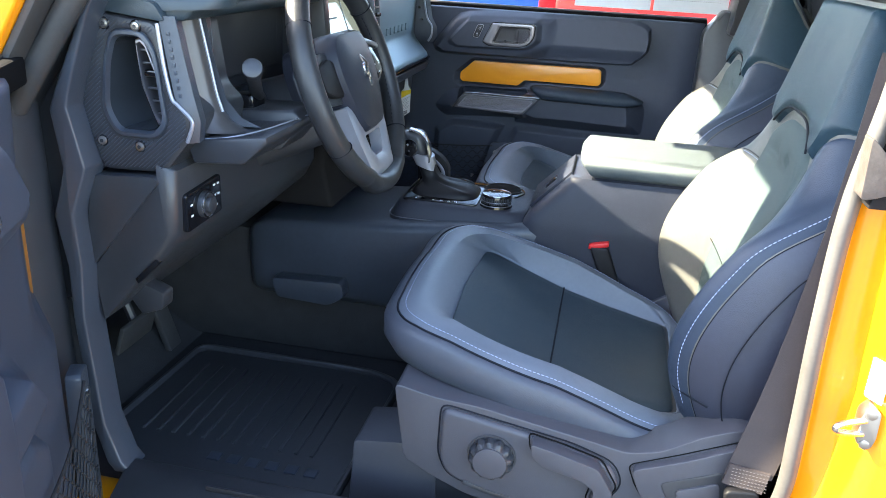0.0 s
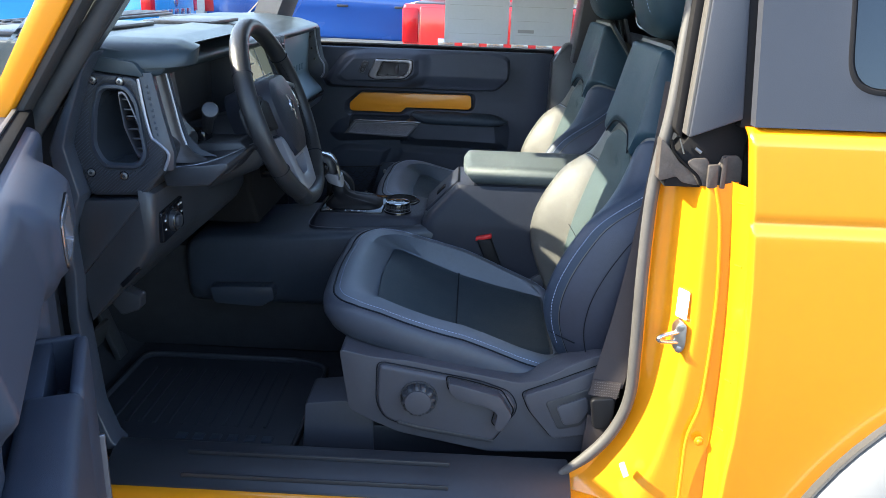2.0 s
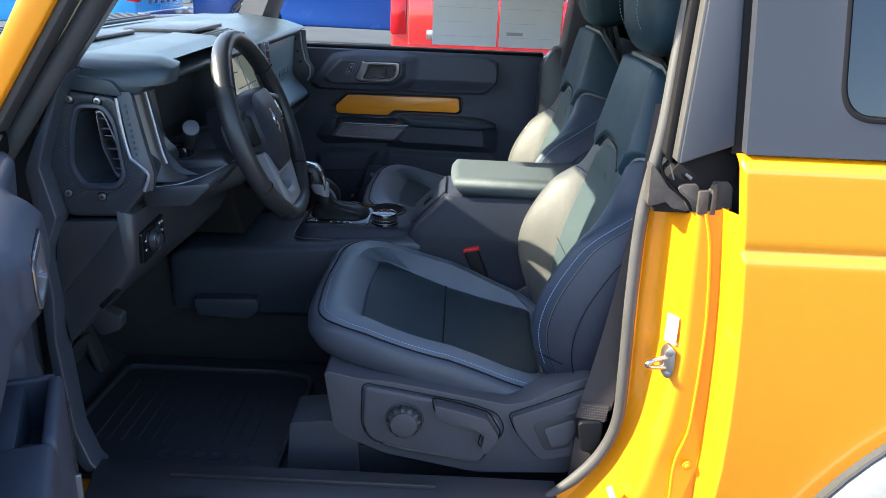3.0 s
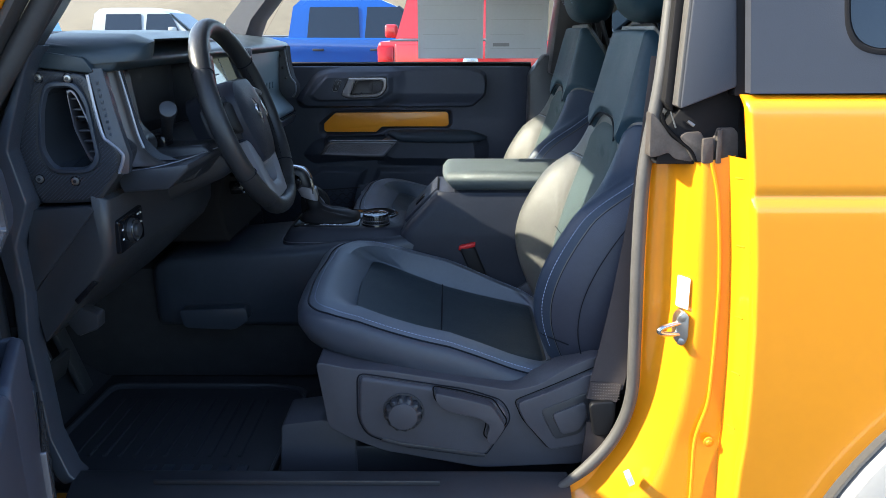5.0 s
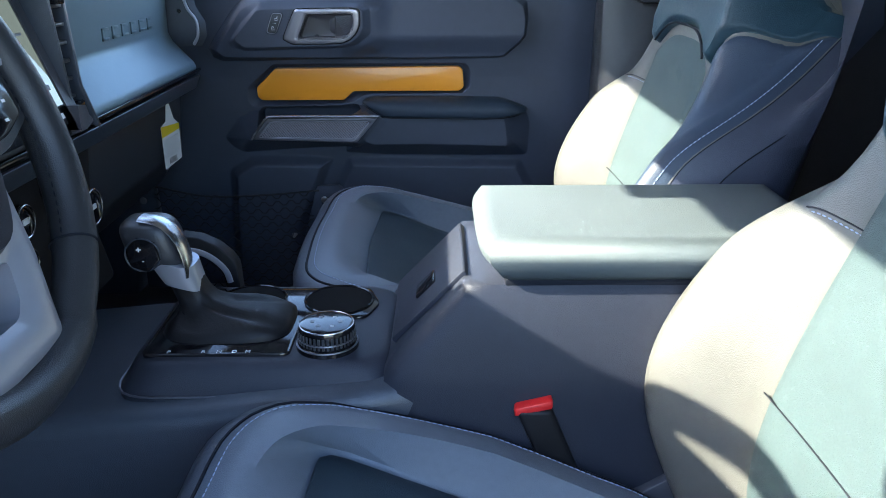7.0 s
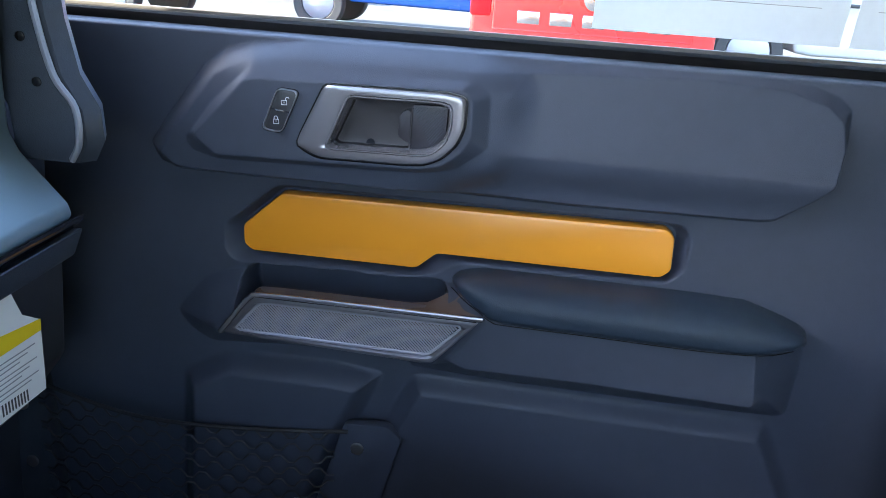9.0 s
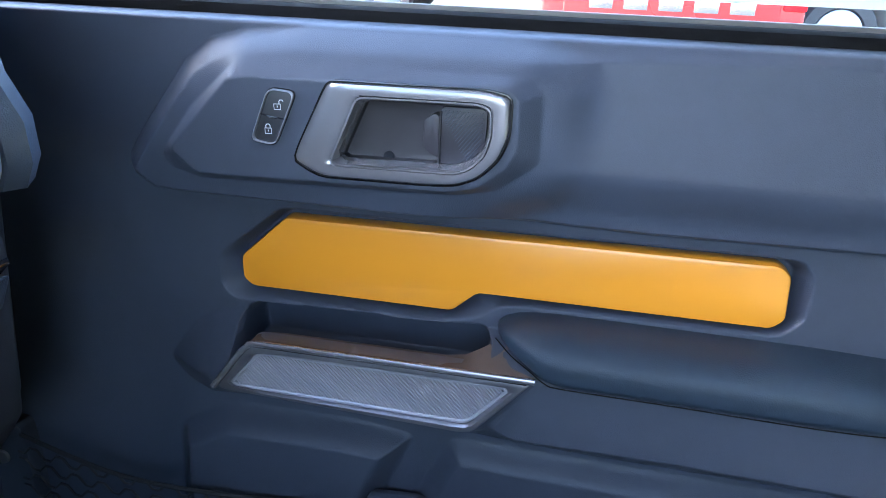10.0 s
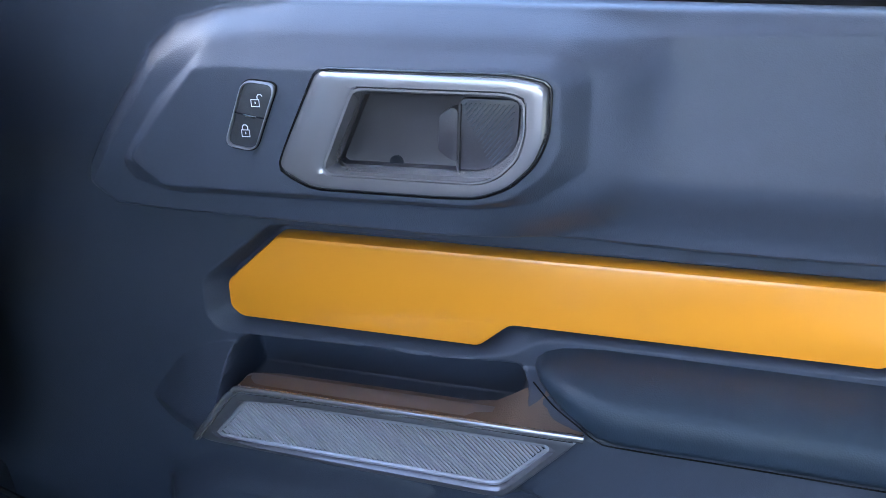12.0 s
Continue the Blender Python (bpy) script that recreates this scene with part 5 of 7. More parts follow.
    part("lever_gap", gap([(0.352, 0.756), (0.402, 0.746), (0.456, 0.731), (0.481, 0.690), (0.458, 0.648), (0.439, 0.662), (0.445, 0.690), (0.428, 0.702), (0.374, 0.714), (0.355, 0.730)], 0.008, sy0 + 0.0085), M_FELT, sh)
    part("cover_gap", gap([(0.492, 0.724), (0.558, 0.753), (0.635, 0.790), (0.643, 0.70), (0.622, 0.646), (0.555, 0.631), (0.506, 0.690)], 0.010, sy0 + 0.0185), M_FELT, sh)
    part("panel_gap", gap([(0.223, 0.775), (0.415, 0.744), (0.473, 0.724), (0.489, 0.69), (0.443, 0.614), (0.299, 0.635), (0.236, 0.657), (0.221, 0.69)], 0.016, sy0 + 0.0180), M_SEAM, sh)
    part("far_shield", prism(round_poly(O, 0.012), "y", SY + 0.225, SY + 0.262, 0.006, 3), M_SEATPLASTIC, s)
    part("underframe", box(0.20, 0.60, SY - 0.20, SY + 0.20, 0.60, 0.74, 0.02), M_DARK, s)
    for sg in (-1, 1):
        part("seat_rail", box(0.10, 0.66, SY + sg * 0.19 - 0.03, SY + sg * 0.19 + 0.03, 0.516, 0.60, 0.008), M_DARK, s)
    part("rail_cover", prism(round_poly([(0.066, 0.520), (0.074, 0.645), (0.150, 0.655), (0.208, 0.640), (0.212, 0.520)], 0.008), "y", SY - 0.225, SY - 0.12, 0.006), M_SEATPLASTIC, s, "grey plastic seat rail cover")
    return s


driver_seat = seat("driver_seat", "grey and charcoal leather driver seat with dark cloth insert")
passenger_seat = copy_thing(driver_seat, Matrix.Translation((0.362, SY + 0.750, 0.520)))
passenger_seat.name = "passenger_seat"
tagged(passenger_seat, "grey and charcoal leather passenger seat beside the console")

# belt, its buckle and the anchor
sb = thing("seat_belt", (0.640, 0.125, 0.60), "dark brown-black seat belt webbing beside the driver seat", "seat belt")


def webbing(pts, w, thick=0.0014):
    P = smooth_path(pts, 6)
    return loft([[p + Vector((-w, 0.006, 0)), p + Vector((w, -0.006, 0)), p + Vector((w, -0.006 + thick, 0)), p + Vector((-w, 0.006 + thick, 0))] for p in P])


part("webbing", webbing([(0.715, 0.150, 1.30), (0.700, 0.140, 1.12), (0.672, 0.128, 0.92), (0.640, 0.118, 0.765)], 0.027), M_BELT, sb)
part("webbing_fold", webbing([(0.640, 0.116, 0.775), (0.634, 0.114, 0.745)], 0.024, 0.006), M_BELT, sb)
# sleeve in near-black, its shade put into the colour because sun reaches it
part("shade_toned_sleeve", prism(round_poly([(0.612, 0.742), (0.656, 0.748), (0.657, 0.712), (0.648, 0.682), (0.622, 0.682)], 0.010), "y", 0.106, 0.120, 0.006, 3), M_BOOT, sb)
part("anchor_strap", webbing([(0.632, 0.118, 0.70), (0.628, 0.122, 0.62), (0.625, 0.13, 0.56)], 0.019, 0.004), M_BELT, sb)
tagged(part("stitching", join(*[stitches([(0.617, 0.1110, 0.776 - 0.005 * k), (0.664, 0.1010, 0.778 - 0.005 * k)], 0.0042, 0.0026, 0.0007) for k in range(6)]), M_BRONZE, sb), kind="stuff")
bu = thing("belt_buckle", (0.45, 0.70, 0.75), "black seat belt buckle with red release button", "belt buckle")
_bk = lambda p: Vector((p.x + (0.87 - p.z) * 0.42, p.y, p.z))
part("buckle_body", box(0.396, 0.433, 0.664, 0.688, 0.740, 0.8555, 0.005, 3, _bk), M_BOOT, bu)
part("release_button", prism([(0.401, 0.848), (0.440, 0.857), (0.440, 0.867), (0.402, 0.858)], "y", 0.665, 0.687, 0.0025), M_RED, bu)
part("buckle_stalk", box(0.412, 0.430, 0.679, 0.685, 0.66, 0.765, 0.002, 2, _bk), M_BELT, bu)

# ---- dashboard ----
db = thing("dashboard", (-0.35, 0.80, 0.80), "charcoal dashboard with blue-grey padded top", "dashboard")
part("top_pad", prism([(-0.64, 1.300), (-0.46, 1.326), (-0.30, 1.328), (-0.19, 1.316), (-0.135, 1.300), (-0.128, 1.290), (-0.140, 1.278), (-0.22, 1.268), (-0.64, 1.262)], "y", 0.155, 1.500, 0.006, 3), M_SOFT, db,
     "blue-grey padded dashboard top")
part("defrost_vent", join(box(-0.60, -0.50, 0.45, 1.20, 1.326, 1.334, 0.003), *[box(-0.595 + 0.02 * k, -0.588 + 0.02 * k, 0.46, 1.19, 1.330, 1.338, 0.001) for k in range(5)]), M_DARK, db)
part("tray_mat", prism(round_poly([(-0.40, 0.72), (-0.24, 0.72), (-0.24, 0.98), (-0.40, 0.98)], 0.02), "z", 1.327, 1.336, 0.002), M_DARK, db)
part("tray_grille", join(*[box(-0.225 + 0.010 * k, -0.221 + 0.010 * k, 0.76, 0.96, 1.316 - 0.002 * k, 1.326 - 0.002 * k, 0.001) for k in range(5)]), M_DARK, db)
part("top_speaker", join(box(-0.52, -0.40, 0.22, 0.40, 1.325, 1.336, 0.004), box(-0.50, -0.34, 0.44, 0.66, 1.328, 1.337, 0.004)), M_DARK, db)
part("far_end", prism([(-0.66, 0.90), (-0.235, 0.90), (-0.220, 1.08), (-0.200, 1.295), (-0.30, 1.330), (-0.66, 1.31)], "y", 1.500, 1.562, 0.006), M_PLASTIC, db)
part("bulkhead", box(-0.66, -0.30, 0.14, 1.52, 0.86, 1.27, 0.01), M_DARK, db)

# instrument hood and cluster
part("instrument_hood", loft([[(-0.300, y, 1.322), (-0.235, y, 1.336 + k), (-0.120 + q, y, 1.333 + k), (-0.092 + q, y, 1.322 + k), (-0.096 + q, y, lo), (-0.150 + q, y, lo - 0.004), (-0.300, y, 1.285)]
                              for y, k, q, lo in ((0.150, -0.028, -0.030, 1.292), (0.165, -0.010, -0.006, 1.294), (0.200, 0.0, 0.004, 1.296), (0.232, 0.002, -0.004, 1.304), (0.250, 0.003, -0.026, 1.322), (0.60, 0.004, -0.032, 1.324),
                                                  (0.660, -0.006, -0.050, 1.312))]), M_SOFT, db, "padded instrument hood", 62)
part("cluster_recess", box(-0.30, -0.215, 0.225, 0.655, 1.135, 1.325, 0.004), M_DARK, db)
part("cluster_cheek_panel", prism([(-0.26, 1.13), (-0.150, 1.13), (-0.125, 1.20), (-0.135, 1.318), (-0.26, 1.32)], "y", 0.640, 0.668, 0.004), M_DARK, db)
part("cluster_screen", box(-0.216, -0.207, 0.27, 0.60, 1.165, 1.300, 0.006, 3), M_DARK, db, "dark glass instrument display")

# vent pod at the end of the dashboard
EY = 0.140
endp = lambda x, z, w: Vector((x, EY - w, z))
VB = round_poly([(-0.262, 1.284), (-0.172, 1.275), (-0.158, 1.180), (-0.132, 1.156), (-0.139, 1.122), (-0.177, 1.076), (-0.272, 1.073), (-0.297, 1.158), (-0.289, 1.216)], 0.012)
VO = round_poly([(-0.234, 1.254), (-0.196, 1.255), (-0.182, 1.232), (-0.174, 1.150), (-0.188, 1.132), (-0.238, 1.131), (-0.253, 1.160), (-0.246, 1.218)], 0.012)
VM = [((x + 0.213) * 1.22 - 0.213, (z - 1.193) * 1.16 + 1.193) for x, z in VO]
pod = part("vent_pod", prism([(-0.34, 1.30), (-0.20, 1.300), (-0.178, 1.285), (-0.168, 1.280), (-0.160, 1.150), (-0.165, 1.115), (-0.18, 1.068), (-0.34, 1.066)], "y", 0.226, 0.28, 0.008, 3), M_PLASTIC, db)
part("cluster_cheek", loft([[(x, 0.238, z), (x - 0.022, 0.254, z), (x - 0.06, 0.272, z), (-0.222, 0.300, z), (-0.24, 0.26, z), (-0.20, 0.228, z)] for x, z in ((-0.158, 1.288), (-0.146, 1.22), (-0.130, 1.165), (-0.108, 1.140), (-0.078, 1.128))]), M_PLASTIC, pod, "dark curved cheek beside the instruments")
part("vent_frame", ring_frame(VB, VM, (-0.10, -0.003, 0.002, 0.0005, -0.004), endp, 150), M_DARK, pod, "black carbon-textured vent frame")
part("vent_lip", ring_frame(VM, VO, (-0.02, 0.000, 0.0035, -0.004, -0.03), endp, 120), M_PLASTIC, pod)
part("vent_tunnel", loft([[endp(-0.213 + (x + 0.213) * s + dx, 1.193 + (z - 1.193) * s, d) for x, z in resample(VO, 60)] for s, dx, d in ((1.0, 0, -0.004), (0.95, 0.003, -0.03), (0.80, 0.008, -0.060), (0.4, 0.014, -0.075))],
                         True, False, True), M_THROAT, pod, "curved satin vent throat", 80)
ridges = []
for k in range(72):
    z0 = 0.900 + 0.0055 * k
    a, b = (-0.300, z0), (-0.130, z0 + 0.150)
    pts = [(a[0] + (b[0] - a[0]) * t, a[1] + (b[1] - a[1]) * t) for t in np.linspace(0, 1, 90)]
    PX, PZ = np.array([p[0] for p in pts]), np.array([p[1] for p in pts])
    ok = (sdist(PX, PZ, VB) < -0.004) & (sdist(PX, PZ, VM) > 0.003)
    run = []
    for p, o in list(zip(pts, ok)) + [((0, 0), False)]:
        if o:
            run.append(p)
        else:
            if len(run) > 3:
                ridges.append(tube([endp(run[0][0], run[0][1], 0.0014), endp(run[-1][0], run[-1][1], 0.0014)], 0.0011, 4))
            run = []
tagged(part("frame_ribs", join(*ridges), M_PLASTIC, pod), kind="stuff")
for sx, sz in ((-0.246, 1.2695), (-0.201, 1.2685), (-0.265, 1.1135), (-0.209, 1.110)):
    sc_ = part("vent_screw", disc(endp(sx, sz, 0.0), (0, -1, 0), 0.0062, 0.005, 18, 0.0015), M_STEEL, pod)
    part("screw_socket", disc(endp(sx, sz, 0.0048), (0, -1, 0), 0.0028, 0.0006, 6), M_DARK, sc_)
    part("screw_seat", disc(endp(sx, sz, -0.001), (0, -1, 0), 0.0085, 0.0032, 18, 0.001), M_GLOSS, sc_)
vs_ = part("vent_slats", ring_frame(round_poly([(-0.214, 1.252), (-0.200, 1.252), (-0.178, 1.190), (-0.176, 1.140), (-0.188, 1.136), (-0.208, 1.190)], 0.006),
                                    round_poly([(-0.211, 1.246), (-0.202, 1.246), (-0.182, 1.188), (-0.180, 1.146), (-0.187, 1.143), (-0.204, 1.190)], 0.004), (-0.05, -0.014, -0.012, -0.014, -0.05), endp, 60), M_GUN, pod)
for k in range(6):
    zz = 1.152 + 0.0165 * k
    xc = table(zz, (1.14, 1.19, 1.25), (-0.184, -0.193, -0.206))
    part("slat", box(xc - 0.011, xc + 0.011, EY + 0.018, EY + 0.046, zz, zz + 0.0035, 0.001), M_DARK, vs_)
part("slat_tab", box(-0.205, -0.186, EY + 0.014, EY + 0.03, 1.203, 1.211, 0.002), M_GLOSS, vs_)
part("silver_edge", tube(smooth_path([endp(-0.171, 1.274, 0.001), endp(-0.164, 1.22, 0.003), endp(-0.156, 1.181, 0.004), endp(-0.148, 1.172, 0.004), endp(-0.131, 1.156, 0.004), endp(-0.129, 1.145, 0.004), endp(-0.138, 1.123, 0.003)], 5),
                         0.0034, 8, flat=0.8), M_SILVER, pod, "silver accent edge")
part("wrap_strip", loft([[(x0, EY + 0.001, z), (x1 - 0.008, EY + 0.004, z), (x1 - 0.001, EY + 0.012, z), (x1 - 0.003, EY + 0.030, z), (x0 - 0.02, EY + 0.060, z)]
                         for x0, x1, z in ((-0.170, -0.152, 1.283), (-0.161, -0.140, 1.22), (-0.154, -0.131, 1.178), (-0.132, -0.124, 1.148), (-0.138, -0.128, 1.120))]), M_PLASTIC, pod)
for k in range(9):
    zz = 1.262 - 0.0098 * k
    xx = table(zz, (1.12, 1.152, 1.178, 1.283), (-0.130, -0.126, -0.146, -0.162))
    part("embossed_bar", box(xx - 0.0018, xx + 0.0020, EY + 0.0016, EY + 0.004, zz - 0.0030, zz + 0.0022, 0.0005), M_PLASTIC, pod)
part("pod_cap", prism(round_poly([(-0.300, 1.318), (-0.225, 1.306), (-0.175, 1.300), (-0.160, 1.276), (-0.262, 1.287), (-0.292, 1.230), (-0.31, 1.25)], 0.008), "y", EY - 0.001, EY + 0.09, 0.005, 3), M_SOFT, pod)
part("pod_side", prism(round_poly([(-0.30, 1.29), (-0.262, 1.284), (-0.297, 1.158), (-0.272, 1.073), (-0.30, 1.06), (-0.345, 1.06), (-0.345, 1.29)], 0.006), "y", EY + 0.004, EY + 0.09, 0.003), M_PLASTIC, pod)
part("pod_core", prism(VB, "y", EY + 0.090, EY + 0.16, 0.0), M_DARK, pod)
ACC = ((-0.160, 1.284), (-0.153, 1.25), (-0.146, 1.215), (-0.138, 1.175), (-0.130, 1.150), (-0.116, 1.134), (-0.092, 1.124))
part("accent_panel", loft([[(x - 0.050, 0.190, z), (x - 0.022, 0.196, z), (x - 0.004, 0.208, z), (x + 0.001, 0.222, z), (x - 0.006, 0.240, z), (x - 0.06, 0.26, z)] for x, z in ACC]), M_BRONZE, pod, "brown-grey satin accent panel", 60)
part("accent_edge", tube(smooth_path([(x + 0.0015, 0.222, z) for x, z in ACC[:5]], 6), 0.0024, 8), M_SILVER, pod)
part("lower_lip", prism([(-0.16, 1.118), (-0.085, 1.126), (-0.040, 1.132), (-0.040, 1.122), (-0.075, 1.090), (-0.15, 1.085)], "y", 0.17, 0.62, 0.004), M_DARK, db)
part("lip_line", tube(smooth_path([(-0.155, 0.172, 1.119), (-0.115, 0.176, 1.122), (-0.085, 0.19, 1.127), (-0.060, 0.24, 1.131), (-0.038, 0.36, 1.134)], 5), 0.0012, 6), M_SILVER, db)

# knee panel, end cap and light switch
part("end_cap", prism(round_poly([(-0.286, 1.064), (-0.190, 1.070), (-0.184, 1.062), (-0.302, 0.922), (-0.306, 0.850), (-0.322, 0.86), (-0.305, 0.95)], 0.004), "y", 0.132, 0.20, 0.003), M_DARK, db)
part("knee_panel", loft([[(-0.188, y, 1.066), (-0.174 + q, y, 1.086), (-0.162 + q, y, 1.078), (-0.166 + q, y, 0.985), (-0.185 + q, y, 0.950), (-0.292, y, 0.838), (-0.302, y, 0.918)]
                         for y, q in ((0.137, -0.014), (0.142, -0.006), (0.152, 0.0), (0.28, 0.0), (0.34, 0.006), (0.45, 0.02), (0.62, 0.02))]), M_DARK, db, "black knee panel", 50)
sw = part("light_switch", prism(round_poly([(0.158, 0.984), (0.158, 1.040), (0.262, 1.046), (0.262, 0.988)], 0.006), "x", -0.176, -0.158, 0.002), M_GLOSS, db, "black headlight switch panel")
part("switch_dial", join(disc((-0.159, 0.207, 1.014), (1, 0, 0), 0.0200, 0.009, 32, 0.003), disc((-0.150, 0.207, 1.014), (1, 0, 0), 0.0125, 0.007, 24, 0.002)), M_DARK, sw)
part("dial_ring", tube([(-0.1495, 0.207 + 0.0182 * math.cos(a), 1.014 + 0.0182 * math.sin(a)) for a in np.linspace(0, 2 * math.pi, 36)[:-1]], 0.0014, 6, closed=True), M_CHROME, sw)
for by, bz in ((0.172, 1.022), (0.172, 1.006), (0.240, 1.034), (0.252, 1.034), (0.240, 1.018), (0.252, 1.018), (0.245, 1.002)):
    part("switch_mark", box(-0.1582, -0.1574, by - 0.003, by + 0.003, bz - 0.0014, bz + 0.0014, 0), M_LEGEND, sw)
part("hood_release", prism(round_poly([(-0.285, 0.862), (-0.262, 0.884), (-0.222, 0.868), (-0.225, 0.842), (-0.262, 0.828)], 0.006), "y", 0.185, 0.215, 0.003), M_DARK, db, "black hood release lever")
part("release_mark", prism([(-0.281, 0.860), (-0.275, 0.866), (-0.272, 0.863), (-0.278, 0.857)], "y", 0.1825, 0.1845, 0), M_LEGEND, db)
part("coin_tray", prism(round_poly([(-0.235, 0.912), (-0.200, 0.946), (-0.196, 0.940), (-0.230, 0.905)], 0.002), "y", 0.1355, 0.150, 0.001), M_GLOSS, db)

# centre screen, passenger fascia, glove box
part("centre_screen", prism(round_poly([(-0.114, 1.105), (-0.100, 1.105), (-0.168, 1.294), (-0.182, 1.294)], 0.003), "y", 0.665, 0.905, 0.002), M_SCREEN, db, "black glass centre touchscreen")
_lean = lambda y, w, d: Vector((-0.100 - 0.0680 * w / 0.189 + d * 0.94, y, 1.105 + w + d * 0.34))
part("screen_image", loft([[_lean(y, w, d) for y, w in ((0.676, 0.022), (0.890, 0.022), (0.890, 0.180), (0.676, 0.180))] for d in (0.0002, 0.0008)]), M_DISPLAY, db, "lit pale map on the touchscreen")
for _y0, _y1, _w0, _w1 in ((0.70, 0.79, 0.060, 0.064), (0.72, 0.88, 0.100, 0.103), (0.800, 0.806, 0.03, 0.17), (0.69, 0.76, 0.135, 0.138), (0.83, 0.88, 0.040, 0.046)):
    part("map_line", loft([[_lean(y, w, d) for y, w in ((_y0, _w0), (_y1, _w0), (_y1, _w1), (_y0, _w1))] for d in (0.0009, 0.0012)]), M_FAINT, db)
for _y0 in (0.70, 0.745, 0.79, 0.835, 0.872):
    part("menu_icon", loft([[_lean(y, w, d) for y, w in ((_y0, 0.008), (_y0 + 0.008, 0.008), (_y0 + 0.008, 0.014), (_y0, 0.014))] for d in (0.0002, 0.0008)]), M_LEGEND, db)
part("screen_surround", join(loft([[_lean(y, w, d) for y, w in round_poly([(0.893, -0.012), (0.916, -0.012), (0.914, 0.195), (0.893, 0.195)], 0.003)] for d in (-0.03, 0.0, 0.002)]),
                             loft([[(-0.150, y, z), (-0.092 + q, y, z), (-0.092 + q, y, 1.096), (-0.150, y, 1.096)] for y, z, q in ((0.893, 1.125, 0.0), (0.914, 1.122, 0.0), (0.928, 1.108, -0.004), (0.946, 1.099, -0.008))])), M_SEATPLASTIC, db, "grey satin screen surround", 30)
part("screen_rim", join(prism([(-0.150, 1.095), (-0.110, 1.095), (-0.110, 1.103), (-0.150, 1.103)], "y", 0.655, 0.93, 0.002), prism([(-0.15, 1.09), (-0.106, 1.09), (-0.148, 1.300), (-0.19, 1.300)], "y", 0.652, 0.662, 0.002)), M_PLASTIC, db)
vt = part("centre_vent", prism([(-0.16, 1.105), (-0.104, 1.100), (-0.118, 1.296), (-0.16, 1.296)], "y", 0.909, 0.916, 0.002), M_PLASTIC, db)
part("centre_vent_side", prism([(-0.16, 1.105), (-0.094, 1.088), (-0.110, 1.140), (-0.118, 1.296), (-0.16, 1.296)], "y", 0.948, 0.956, 0.002), M_PLASTIC, db)
for k in range(8):
    part("vent_blade", box(-0.146, -0.116, 0.918, 0.946, 1.126 + 0.021 * k, 1.130 + 0.021 * k, 0.001), M_DARK, vt)
part("vent_toggle", box(-0.128, -0.108, 0.924, 0.940, 1.235, 1.243, 0.002), M_GLOSS, vt)
part("vent_toggle", box(-0.120, -0.104, 0.924, 0.942, 1.112, 1.124, 0.002), M_GLOSS, vt)
part("passenger_fascia", prism([(-0.30, 1.285), (-0.146, 1.285), (-0.152, 1.20), (-0.153, 1.158), (-0.146, 1.143), (-0.112, 1.106), (-0.109, 1.096), (-0.115, 1.090), (-0.30, 1.088)], "y", 0.960, 1.425, 0.004, 3), M_FASCIA, db,
     "blue-grey passenger fascia with embossed mark")
for k in range(6):
    part("embossed_bar", join(box(-0.1535, -0.1505, 1.135 + 0.037 * k, 1.159 + 0.037 * k, 1.172, 1.176, 0.0005), box(-0.1535, -0.1505, 1.135 + 0.037 * k, 1.159 + 0.037 * k, 1.186, 1.190, 0.0005),
                              box(-0.1535, -0.1505, 1.135 + 0.037 * k, 1.141 + 0.037 * k, 1.172, 1.190, 0.0005)), M_FASCIA, db)
part("fascia_edge", prism([(-0.114, 1.0895), (-0.105, 1.0965), (-0.104, 1.092), (-0.112, 1.084), (-0.16, 1.080), (-0.16, 1.0875)], "y", 0.66, 1.43, 0.001), M_GLOSS, db)
part("fascia_skirt", prism([(-0.106, 1.0845), (-0.116, 1.060), (-0.124, 1.056), (-0.20, 1.056), (-0.20, 1.0805), (-0.112, 1.0830)], "y", 0.66, 1.432, 0.003, 3), M_PLASTIC, db, "charcoal skirt under the fascia")
part("glove_box", prism([(-0.30, 1.08), (-0.165, 1.080), (-0.178, 0.93), (-0.23, 0.86), (-0.34, 0.86)], "y", 1.02, 1.50, 0.008), M_DARK, db)
stk = part("climate_panel", prism([(-0.30, 1.085), (-0.135, 1.085), (-0.150, 0.95), (-0.130, 0.86), (-0.30, 0.86)], "y", 0.690, 1.015, 0.012, 3), M_FOOT, db)
for ky, kz, kr in ((0.775, 1.020, 0.019), (0.885, 1.030, 0.019), (0.938, 0.985, 0.024), (0.770, 0.975, 0.016)):
    kn_ = part("climate_knob", join(disc((-0.142, ky, kz), (1, 0, 0.1), kr, 0.028, 28, 0.004)), M_GLOSS, stk)
    part("knob_ring", tube([(-0.113, ky + kr * 0.93 * math.cos(a), kz + 0.003 + kr * 0.93 * math.sin(a)) for a in np.linspace(0, 2 * math.pi, 30)[:-1]], 0.0012, 6, closed=True), M_CHROME, kn_)
    part("knob_mark", box(-0.1145, -0.1125, ky - 0.006, ky + 0.006, kz, kz + 0.006, 0), M_LEGEND, kn_)
gh = thing("grab_handle", (-0.12, 1.46, 1.10), "black passenger grab handle with silver strip", "grab handle")
